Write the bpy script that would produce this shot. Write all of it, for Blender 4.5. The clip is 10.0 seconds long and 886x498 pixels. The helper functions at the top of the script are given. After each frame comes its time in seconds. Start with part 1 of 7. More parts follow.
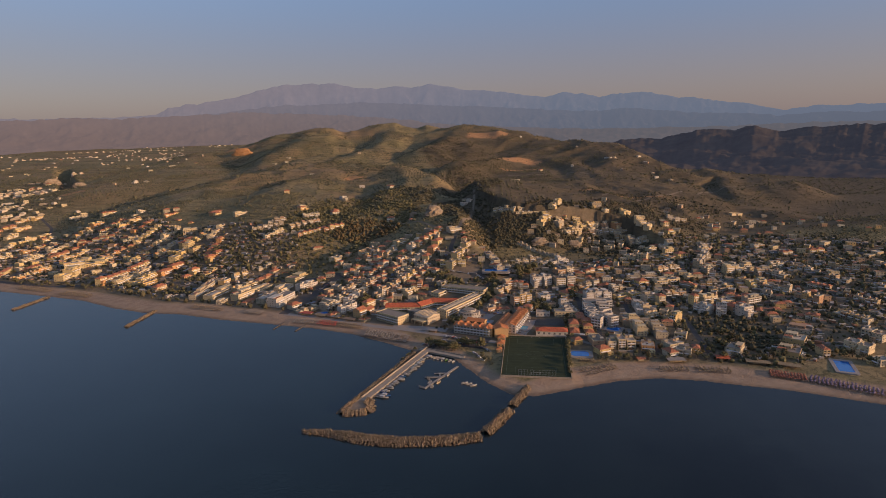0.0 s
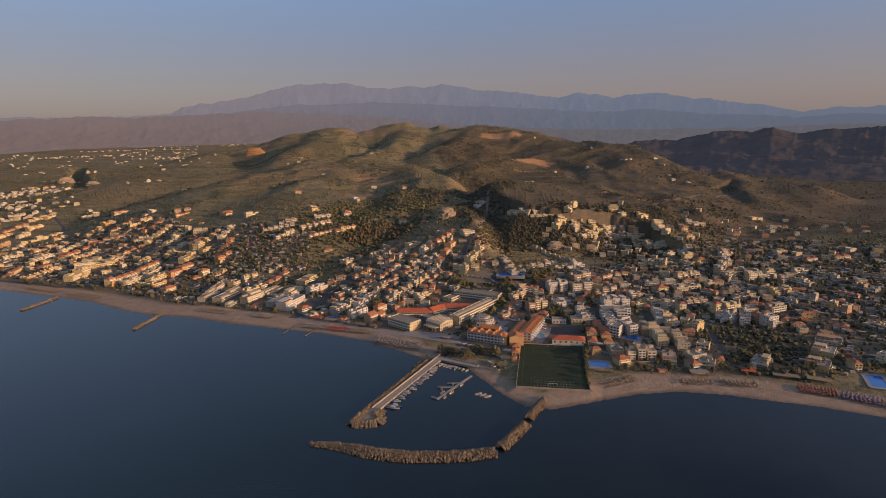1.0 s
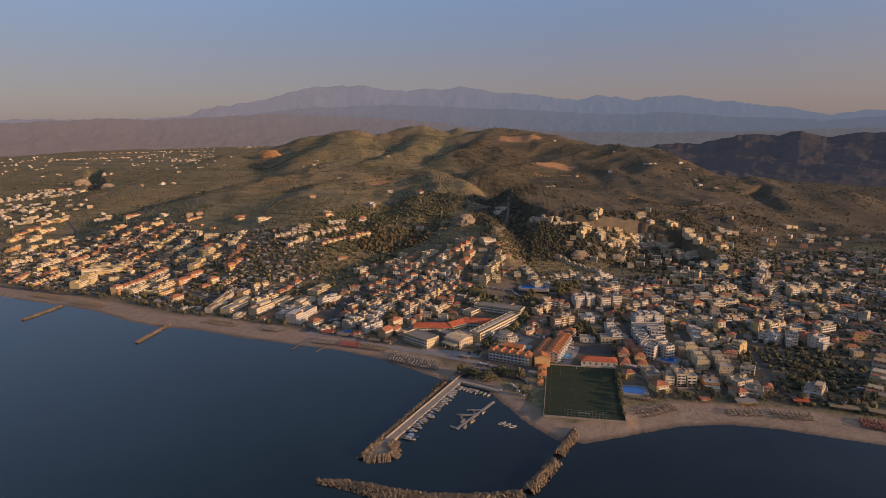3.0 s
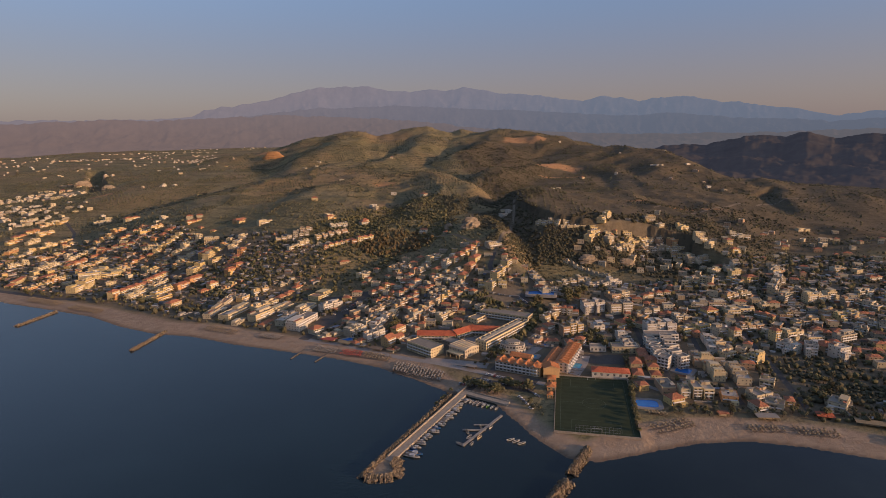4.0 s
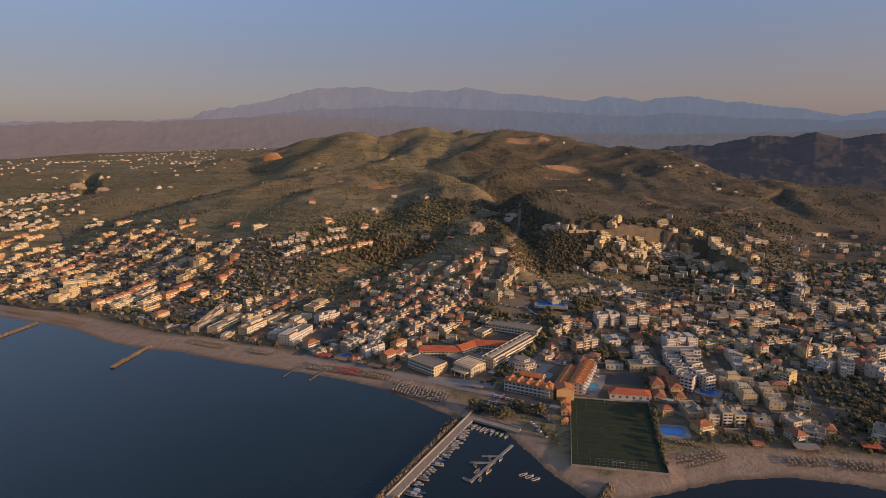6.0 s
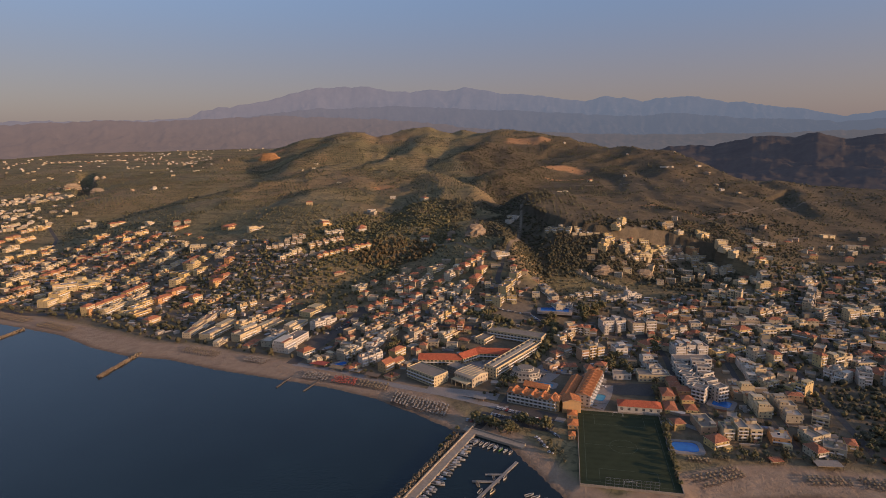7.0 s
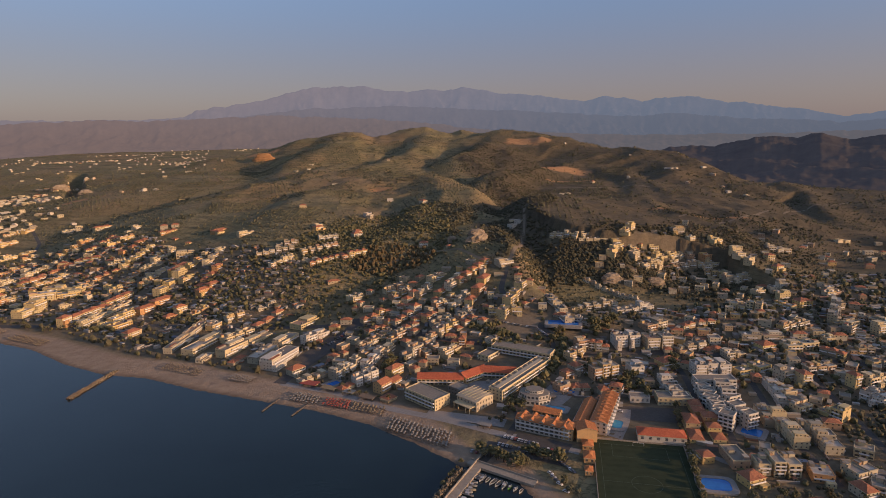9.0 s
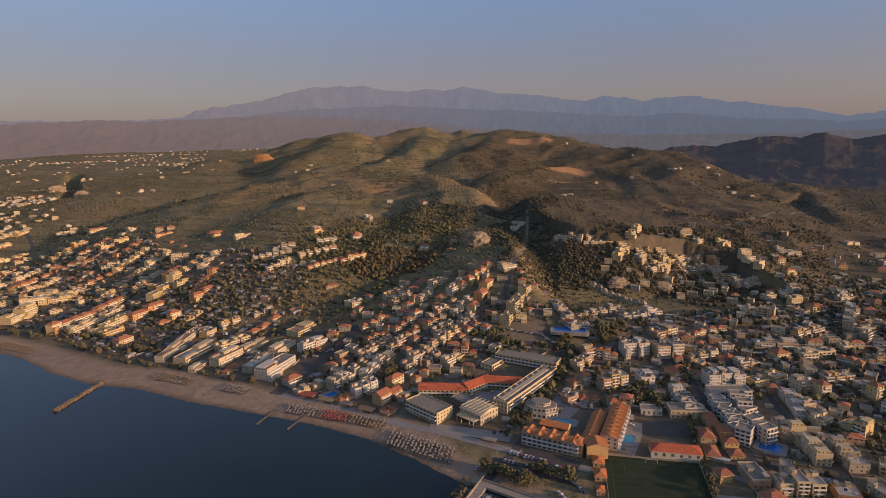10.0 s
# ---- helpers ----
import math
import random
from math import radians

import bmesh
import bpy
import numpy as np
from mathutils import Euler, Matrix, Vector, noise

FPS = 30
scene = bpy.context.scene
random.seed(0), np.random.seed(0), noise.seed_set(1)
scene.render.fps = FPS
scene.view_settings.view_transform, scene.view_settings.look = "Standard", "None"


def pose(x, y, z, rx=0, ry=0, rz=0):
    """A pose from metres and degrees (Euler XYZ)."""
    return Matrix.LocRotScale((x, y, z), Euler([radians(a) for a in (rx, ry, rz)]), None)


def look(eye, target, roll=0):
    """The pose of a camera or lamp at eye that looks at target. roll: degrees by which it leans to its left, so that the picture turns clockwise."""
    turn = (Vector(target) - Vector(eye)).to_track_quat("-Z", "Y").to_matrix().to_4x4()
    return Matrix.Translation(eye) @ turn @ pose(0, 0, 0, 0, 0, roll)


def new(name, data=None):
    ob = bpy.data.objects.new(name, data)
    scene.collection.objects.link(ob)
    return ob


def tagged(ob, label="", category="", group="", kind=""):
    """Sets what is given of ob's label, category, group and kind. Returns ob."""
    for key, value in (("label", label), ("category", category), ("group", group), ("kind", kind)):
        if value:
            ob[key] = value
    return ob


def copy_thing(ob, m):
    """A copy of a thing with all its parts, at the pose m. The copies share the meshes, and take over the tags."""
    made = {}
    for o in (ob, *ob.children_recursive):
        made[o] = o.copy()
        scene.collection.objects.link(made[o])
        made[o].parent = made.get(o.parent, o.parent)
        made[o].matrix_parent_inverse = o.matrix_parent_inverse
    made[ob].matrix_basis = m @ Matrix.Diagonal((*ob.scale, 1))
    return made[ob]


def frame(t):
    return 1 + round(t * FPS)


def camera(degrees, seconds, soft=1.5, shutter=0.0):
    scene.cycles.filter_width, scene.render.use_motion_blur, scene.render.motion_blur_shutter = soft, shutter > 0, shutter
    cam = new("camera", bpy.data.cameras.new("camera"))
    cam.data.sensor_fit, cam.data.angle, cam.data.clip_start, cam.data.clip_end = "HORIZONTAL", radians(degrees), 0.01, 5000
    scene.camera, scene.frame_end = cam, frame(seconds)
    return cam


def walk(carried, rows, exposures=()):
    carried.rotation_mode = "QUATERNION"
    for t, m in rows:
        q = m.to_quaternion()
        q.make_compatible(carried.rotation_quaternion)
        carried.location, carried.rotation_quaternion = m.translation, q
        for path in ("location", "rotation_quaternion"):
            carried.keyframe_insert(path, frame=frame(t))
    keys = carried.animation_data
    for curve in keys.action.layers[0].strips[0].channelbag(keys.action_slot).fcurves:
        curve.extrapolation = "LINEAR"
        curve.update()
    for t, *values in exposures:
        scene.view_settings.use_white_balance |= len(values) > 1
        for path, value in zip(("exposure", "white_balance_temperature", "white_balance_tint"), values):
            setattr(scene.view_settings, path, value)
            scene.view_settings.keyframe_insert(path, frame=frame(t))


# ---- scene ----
cam = camera(73.6, 10.0, soft=0.8)
# seconds, x, y, z, yaw, pitch, roll
PATH = [
    (0, 1.48, -0.02, 213.21, -5.860, -11.427, -1.098),
    (0.5, 1.17, 8.69, 213.75, -5.298, -11.428, -0.929),
    (1, 0.92, 18.40, 214.19, -4.745, -11.394, -0.814),
    (1.5, 0.72, 28.76, 214.55, -4.240, -11.338, -0.740),
    (2, 0.56, 39.52, 214.83, -3.806, -11.272, -0.698),
    (2.5, 0.43, 50.47, 215.04, -3.451, -11.204, -0.680),
    (4, 0.18, 83.43, 215.33, -2.840, -11.042, -0.703),
    (4.5, 0.13, 94.31, 215.35, -2.759, -11.008, -0.718),
    (5, 0.08, 105.16, 215.34, -2.720, -10.986, -0.730),
    (5.5, 0.03, 116.00, 215.32, -2.715, -10.972, -0.737),
    (7, -0.18, 148.84, 215.23, -2.823, -10.964, -0.723),
    (7.5, -0.30, 159.98, 215.23, -2.884, -10.964, -0.709),
    (8, -0.45, 171.18, 215.25, -2.950, -10.963, -0.695),
    (8.5, -0.63, 182.40, 215.32, -3.016, -10.961, -0.683),
    (9, -0.86, 193.51, 215.42, -3.072, -10.958, -0.680),
    (9.5, -1.14, 204.34, 215.58, -3.100, -10.956, -0.691),
    (10, -1.47, 214.66, 215.81, -3.076, -10.959, -0.723),
]
walk(cam, [(t, pose(x, y, z, 90 + pitch, 0, yaw) @ pose(0, 0, 0, 0, 0, roll)) for t, x, y, z, yaw, pitch, roll in PATH],
     exposures=[(0.0, 0.16, 6550, 26), (10.0, 0.17, 6550, 26)])

# ---- sky, sun, exposure ----
SUN_AZ, SUN_EL = 117.0, 10.7          # degrees clockwise from +y, and above the horizon
world = bpy.data.worlds.new("evening_sky")
scene.world = world
world.use_nodes = True
wt = world.node_tree
sky = wt.nodes.new("ShaderNodeTexSky")
sky.sky_type, sky.sun_disc = "NISHITA", False
sky.sun_elevation, sky.sun_rotation = radians(SUN_EL), radians(SUN_AZ)
sky.altitude, sky.air_density, sky.dust_density, sky.ozone_density = 200, 1.0, 1.8, 1.5
wt.nodes["Background"].inputs["Strength"].default_value = 0.180
# evening haze low over the horizon
up = wt.nodes.new("ShaderNodeSeparateXYZ")
wt.links.new(wt.nodes.new("ShaderNodeTexCoord").outputs["Generated"], up.inputs[0])
low = wt.nodes.new("ShaderNodeMapRange")
low.interpolation_type = "SMOOTHERSTEP"
for k, v in enumerate((0.05, 0.55, 0.8, 0.0)):
    low.inputs[k + 1].default_value = v
wt.links.new(up.outputs[2], low.inputs[0])
hazy = wt.nodes.new("ShaderNodeMix")
hazy.data_type = "RGBA"
tone = wt.nodes.new("ShaderNodeValToRGB")
tone.color_ramp.interpolation = "EASE"
tone.color_ramp.elements[0].position, tone.color_ramp.elements[0].color = 0.03, (1.05, 0.905, 0.92, 1)
tone.color_ramp.elements[1].position, tone.color_ramp.elements[1].color = 0.24, (0.54, 1.00, 1.72, 1)
wt.links.new(up.outputs[2], tone.inputs[0])
wt.links.new(tone.outputs[0], hazy.inputs[7])
wt.links.new(low.outputs[0], hazy.inputs[0])
wt.links.new(sky.outputs[0], hazy.inputs[6])
wt.links.new(hazy.outputs[2], wt.nodes["Background"].inputs["Color"])

sun = new("sun", bpy.data.lights.new("sun", "SUN"))
sun.data.energy, sun.data.angle, sun.data.color = 4.0, radians(0.6), (1.0, 0.67, 0.36)
az, el = radians(SUN_AZ), radians(SUN_EL)
to_sun = Vector((math.sin(az) * math.cos(el), math.cos(az) * math.cos(el), math.sin(el)))
sun.matrix_world = look(to_sun * 1500, (0, 0, 0))
scene.view_settings.exposure = 0.0


# ---- materials ----
def material(name, rough=0.8, metal=0.0, spec=0.3):
    m = bpy.data.materials.new(name)
    m.use_nodes = True
    b = m.node_tree.nodes["Principled BSDF"]
    b.inputs["Roughness"].default_value, b.inputs["Metallic"].default_value = rough, metal
    b.inputs["Specular IOR Level"].default_value = spec
    return m, m.node_tree, b


def node(nt, kind, **values):
    n = nt.nodes.new(kind)
    for key, value in values.items():
        n.inputs[key.replace("_", " ")].default_value = value
    return n


def ramp(nt, fac, stops, mode="LINEAR"):
    r = nt.nodes.new("ShaderNodeValToRGB")
    r.color_ramp.interpolation = mode
    while len(r.color_ramp.elements) < len(stops):
        r.color_ramp.elements.new(0.5)
    for e, (p, c) in zip(r.color_ramp.elements, stops):
        e.position, e.color = p, (*c, 1)
    nt.links.new(fac, r.inputs[0])
    return r.outputs[0]


def place(nt, scale=1.0, world_space=True):
    """Coordinates in metres, times scale."""
    if world_space:
        src = nt.nodes.new("ShaderNodeNewGeometry").outputs["Position"]
    else:
        src = nt.nodes.new("ShaderNodeTexCoord").outputs["Object"]
    m = nt.nodes.new("ShaderNodeVectorMath")
    m.operation = "SCALE"
    m.inputs["Scale"].default_value = scale
    nt.links.new(src, m.inputs[0])
    return m.outputs[0]


def noise_tex(nt, scale, detail=4.0, rough=0.55, world_space=True):
    n = node(nt, "ShaderNodeTexNoise", Scale=1.0, Detail=detail, Roughness=rough)
    nt.links.new(place(nt, scale, world_space), n.inputs["Vector"])
    return n.outputs["Fac"]


def blend(nt, fac, a, b, mode="MIX"):
    m = nt.nodes.new("ShaderNodeMix")
    m.data_type, m.blend_type = "RGBA", mode
    for sock, v in ((m.inputs[0], fac), (m.inputs[6], a), (m.inputs[7], b)):
        if isinstance(v, bpy.types.NodeSocket):
            nt.links.new(v, sock)
        elif isinstance(v, (int, float)):
            sock.default_value = v
        else:
            sock.default_value = (*v, 1)
    return m.outputs[2]


def bump(nt, b, height, strength=0.4, distance=0.1):
    n = nt.nodes.new("ShaderNodeBump")
    n.inputs["Strength"].default_value, n.inputs["Distance"].default_value = strength, distance
    nt.links.new(height, n.inputs["Height"])
    nt.links.new(n.outputs[0], b.inputs["Normal"])


def grainy(name, dark, light, scale=0.5, rough=0.85, relief=0.3, depth=0.1, world_space=True, spec=0.25, metal=0.0):
    """A surface that wavers between two colours at two scales, with fine relief."""
    m, nt, b = material(name, rough, metal, spec)
    big, fine = noise_tex(nt, scale * 0.12, 3, 0.6, world_space), noise_tex(nt, scale, 5, 0.65, world_space)
    c = ramp(nt, fine, [(0.3, dark), (0.7, light)])
    c = blend(nt, ramp(nt, big, [(0.35, (0.0,) * 3), (0.7, (0.45,) * 3)]), c, dark)
    nt.links.new(c, b.inputs["Base Color"])
    bump(nt, b, fine, relief, depth)
    return m


def plaster(name, colours):
    """Painted render in one of several colours by house, with rain streaks and patches."""
    m, nt, b = material(name, 0.85)
    rnd = nt.nodes.new("ShaderNodeObjectInfo").outputs["Random"]
    n = len(colours)
    c = ramp(nt, rnd, [(i / n, col) for i, col in enumerate(colours)], "CONSTANT")
    c = blend(nt, ramp(nt, noise_tex(nt, 0.5, 5, 0.7), [(0.42, (0,) * 3), (0.75, (0.35,) * 3)]), c, (0.25, 0.21, 0.17))
    nt.links.new(c, b.inputs["Base Color"])
    bump(nt, b, noise_tex(nt, 6, 3), 0.2, 0.02)
    return m


WHITES = [(0.502, 0.435, 0.311), (0.432, 0.372, 0.260), (0.381, 0.332, 0.242), (0.519, 0.435, 0.286), (0.330, 0.285, 0.205), (0.467, 0.364, 0.224), (0.553, 0.490, 0.360)]
WARMS = [(0.584, 0.409, 0.160), (0.606, 0.458, 0.217), (0.530, 0.350, 0.135), (0.522, 0.281, 0.116), (0.561, 0.443, 0.241), (0.449, 0.249, 0.117), (0.584, 0.433, 0.178), (0.483, 0.366, 0.198)]
MIXED = [(0.467, 0.404, 0.286), (0.364, 0.308, 0.218), (0.502, 0.411, 0.260), (0.294, 0.253, 0.180), (0.432, 0.340, 0.205), (0.502, 0.348, 0.149), (0.399, 0.246, 0.143), (0.485, 0.420, 0.304), (0.347, 0.269, 0.174), (0.432, 0.285, 0.174)]
M_white, M_warm, M_mixed = plaster("white_plaster", WHITES), plaster("warm_plaster", WARMS), plaster("mixed_plaster", MIXED)
M_cream = plaster("cream_plaster", [(0.57, 0.46, 0.27), (0.58, 0.48, 0.31), (0.52, 0.42, 0.25)])
M_yellow = plaster("yellow_plaster", [(0.60, 0.44, 0.18), (0.58, 0.44, 0.21), (0.53, 0.42, 0.22)])
M_orange = plaster("orange_plaster", [(0.568, 0.361, 0.163), (0.533, 0.318, 0.138)])
M_purewhite = plaster("clean_white_plaster", [(0.54, 0.49, 0.41), (0.48, 0.43, 0.36), (0.56, 0.51, 0.42)])
M_concrete = grainy("roof_concrete", (0.20, 0.175, 0.14), (0.33, 0.29, 0.24), 0.8)
M_whiteroof = grainy("whitewashed_roof", (0.34, 0.305, 0.25), (0.48, 0.44, 0.37), 0.6)
M_glass, _nt, _b = material("window_glass", 0.12, 0.0, 0.5)
_b.inputs["Base Color"].default_value = (0.12, 0.11, 0.095, 1)


def tile_roof(name, dark, light):
    m, nt, b = material(name, 0.75)
    w = nt.nodes.new("ShaderNodeTexWave")
    w.inputs["Scale"].default_value, w.inputs["Distortion"].default_value = 1.0, 1.2
    nt.links.new(place(nt, 2.2, False), w.inputs["Vector"])
    c = ramp(nt, noise_tex(nt, 0.7, 6, 0.7), [(0.3, dark), (0.7, light)])
    c = blend(nt, ramp(nt, w.outputs["Fac"], [(0.1, (0.4,) * 3), (0.5, (0,) * 3)]), c, tuple(v * 0.55 for v in dark))
    nt.links.new(c, b.inputs["Base Color"])
    bump(nt, b, w.outputs["Fac"], 0.6, 0.08)
    return m


M_tiles = tile_roof("terracotta_tiles", (0.29, 0.105, 0.055), (0.47, 0.195, 0.10))
M_orangetiles = tile_roof("orange_tiles", (0.42, 0.14, 0.05), (0.62, 0.25, 0.09))
M_redtiles = tile_roof("red_tiles", (0.38, 0.09, 0.042), (0.54, 0.15, 0.07))
M_rail = grainy("railing_white", (0.60, 0.59, 0.57), (0.70, 0.69, 0.67), 1.0)
M_metal, _nt, _b = material("grey_metal", 0.4, 0.8)
_b.inputs["Base Color"].default_value = (0.35, 0.36, 0.38, 1)
M_panel, _nt, _b = material("solar_panel", 0.15, 0.0, 0.6)
_b.inputs["Base Color"].default_value = (0.015, 0.02, 0.04, 1)
M_rock = grainy("breakwater_rock", (0.10, 0.074, 0.047), (0.36, 0.275, 0.178), 0.9, 0.9, 0.6, 0.3)
M_cliff = grainy("cliff_rock", (0.17, 0.13, 0.09), (0.38, 0.30, 0.21), 0.15, 0.9, 0.8, 1.5)
M_quay = grainy("quay_concrete", (0.24, 0.20, 0.155), (0.38, 0.33, 0.26), 0.5)
M_asphalt = grainy("asphalt", (0.072, 0.064, 0.056), (0.115, 0.103, 0.092), 0.6, 0.9, 0.15)
M_wood = grainy("weathered_wood", (0.14, 0.10, 0.065), (0.26, 0.19, 0.13), 1.5, 0.8, 0.3, 0.05, False)


def leaf(name, dark, light, scale=0.6):
    m, nt, b = material(name, 0.8, 0.0, 0.2)
    isl = nt.nodes.new("ShaderNodeNewGeometry").outputs["Random Per Island"]
    c = ramp(nt, isl, [(0.0, dark), (1.0, light)])
    c = blend(nt, ramp(nt, noise_tex(nt, scale, 4, 0.7), [(0.35, (0,) * 3), (0.7, (0.6,) * 3)]), c, tuple(v * 0.7 for v in dark))
    nt.links.new(c, b.inputs["Base Color"])
    return m


M_olive = leaf("olive_foliage", (0.092, 0.088, 0.051), (0.165, 0.150, 0.088))
M_leaf = leaf("broadleaf_foliage", (0.096, 0.090, 0.042), (0.165, 0.142, 0.066))
M_autumn = leaf("browning_foliage", (0.085, 0.062, 0.030), (0.14, 0.10, 0.05))
M_pine = leaf("pine_foliage", (0.066, 0.062, 0.036), (0.110, 0.096, 0.054))
M_bark = grainy("bark", (0.05, 0.036, 0.025), (0.13, 0.10, 0.07), 2.0, 0.9, 0.6, 0.05, False)


# ---- helpers for meshes ----
def mesh_object(name, verts, faces, mats, slots=None, parent=None, label="", smooth=False):
    me = bpy.data.meshes.new(name)
    me.from_pydata(verts, [], faces)
    for m in mats:
        me.materials.append(m)
    if slots is not None:
        me.polygons.foreach_set("material_index", np.asarray(slots, dtype=np.int32))
    if smooth:
        me.polygons.foreach_set("use_smooth", np.ones(len(faces), dtype=bool))
    ob = new(name, me)
    if parent:
        ob.parent = parent
    if label:
        ob["label"] = label
    return ob


class Geo:
    """Gathers boxes and faces for one mesh."""

    def __init__(self):
        self.v, self.f, self.s = [], [], []

    def face(self, pts, slot=0):
        n = len(self.v)
        self.v += [tuple(p) for p in pts]
        self.f.append(tuple(range(n, n + len(pts))))
        self.s.append(slot)

    def box(self, x0, x1, y0, y1, z0, z1, slot=0, top=None):
        n = len(self.v)
        self.v += [(x0, y0, z0), (x1, y0, z0), (x1, y1, z0), (x0, y1, z0), (x0, y0, z1), (x1, y0, z1), (x1, y1, z1), (x0, y1, z1)]
        for q in ((0, 3, 2, 1), (4, 5, 6, 7), (0, 1, 5, 4), (1, 2, 6, 5), (2, 3, 7, 6), (3, 0, 4, 7)):
            self.f.append(tuple(n + i for i in q))
            self.s.append(top if top is not None and q[0] == 4 else slot)
        return self

    def facade(self, a, b, z0, z1, floors, bays, win=(0.45, 0.5), sill=0.28, depth=0.35, skip=()):
        """A wall from a to b (its outside on the right hand of that way) with openings sunk into it."""
        a, b = Vector((*a, 0)), Vector((*b, 0))
        way = (b - a)
        inn = Vector((-way.y, way.x, 0)).normalized() * depth
        fh = (z1 - z0) / floors
        up = Vector((0, 0, 1))
        for k in range(floors):
            for i in range(bays):
                u0, u1 = i / bays, (i + 1) / bays
                m0, m1 = u0 + (u1 - u0) * (0.5 - win[0] / 2), u0 + (u1 - u0) * (0.5 + win[0] / 2)
                za, zb = z0 + k * fh, z0 + (k + 1) * fh
                wa, wb = za + fh * sill, za + fh * (sill + win[1])
                o = lambda u, z: a + way * u + up * z
                if (k, i) in skip:
                    self.face([o(u0, za), o(u1, za), o(u1, zb), o(u0, zb)])
                    continue
                self.face([o(u0, za), o(u1, za), o(u1, wa), o(u0, wa)])
                self.face([o(u0, wb), o(u1, wb), o(u1, zb), o(u0, zb)])
                self.face([o(u0, wa), o(m0, wa), o(m0, wb), o(u0, wb)])
                self.face([o(m1, wa), o(u1, wa), o(u1, wb), o(m1, wb)])
                self.face([o(m0, wa), o(m1, wa), o(m1, wa) + inn, o(m0, wa) + inn])
                self.face([o(m0, wb) + inn, o(m1, wb) + inn, o(m1, wb), o(m0, wb)])
                self.face([o(m0, wa), o(m0, wa) + inn, o(m0, wb) + inn, o(m0, wb)])
                self.face([o(m1, wa) + inn, o(m1, wa), o(m1, wb), o(m1, wb) + inn])
                self.face([o(m0, wa) + inn, o(m1, wa) + inn, o(m1, wb) + inn, o(m0, wb) + inn], 1)
        return self

    def make(self, name, mats, parent=None, label="", smooth=False):
        return mesh_object(name, self.v, self.f, mats, self.s, parent, label, smooth)


def thing(name, label, category, group="", at=None, kind=""):
    ob = new(name)
    ob.empty_display_size = 0.5
    if at is not None:
        ob.matrix_basis = at
    return tagged(ob, label, category, group, kind)


# ---- the lie of the land ----
def lattice(ix, iy, seed):
    h = (ix * 374761393 + iy * 668265263 + seed * 974634777) & 0xFFFFFFFF
    h = ((h ^ (h >> 13)) * 1274126177) & 0xFFFFFFFF
    return ((h ^ (h >> 16)) & 0xFFFF) / 65535.0


def vnoise(x, y, seed=0):
    ix, iy = np.floor(x).astype(np.int64), np.floor(y).astype(np.int64)
    fx, fy = x - ix, y - iy
    fx, fy = fx * fx * (3 - 2 * fx), fy * fy * (3 - 2 * fy)
    a, b = lattice(ix, iy, seed), lattice(ix + 1, iy, seed)
    c, d = lattice(ix, iy + 1, seed), lattice(ix + 1, iy + 1, seed)
    return (a + (b - a) * fx) * (1 - fy) + (c + (d - c) * fx) * fy


def fbm(x, y, octaves=4, seed=0, ridged=False):
    total, amp, norm = 0.0, 1.0, 0.0
    for k in range(octaves):
        v = vnoise(x * 2 ** k + 17.3 * k, y * 2 ** k - 9.1 * k, seed + k)
        total, norm = total + amp * ((1 - abs(2 * v - 1)) if ridged else v), norm + amp
        amp *= 0.5
    return total / norm


def ease(v, a, b):
    t = np.clip((v - a) / (b - a), 0, 1)
    return t * t * (3 - 2 * t)


SHORE = [(-3000, 1900), (-1400, 1330), (-900, 1060), (-541, 872), (-470, 838), (-400, 803), (-340, 757), (-290, 728), (-246, 716), (-191, 686),
         (-131, 660), (-77, 636), (-37, 612), (-1, 580), (18, 560), (30, 548), (48, 547), (62, 530), (70, 508), (84, 470), (100, 442), (120, 436),
         (161, 446), (194, 454), (230, 455), (265, 445), (296, 430), (326, 416), (379, 383), (470, 325), (700, 180), (1400, -150), (3000, -600)]
_sx, _sy = np.array(SHORE, float).T
_way = np.r_[0, np.cumsum(np.hypot(np.diff(_sx), np.diff(_sy)))]
_dense = np.unique(np.r_[np.linspace(0, _way[-1], 400), np.linspace(_way[3], _way[28], 300)])
_px, _py = np.interp(_dense, _way, _sx), np.interp(_dense, _way, _sy)


def inland(x, y):
    """Metres from the waterline, positive on land."""
    x, y = np.asarray(x, float), np.asarray(y, float)
    side = np.where(y > np.interp(x, _sx, _sy), 1, -1)
    if x.size < 3000:
        return side * np.sqrt(((x[..., None] - _px) ** 2 + (y[..., None] - _py) ** 2).min(-1))
    best = np.full(x.shape, 1e12)
    for px, py in zip(_px, _py):
        best = np.minimum(best, (x - px) ** 2 + (y - py) ** 2)
    return side * np.sqrt(best)


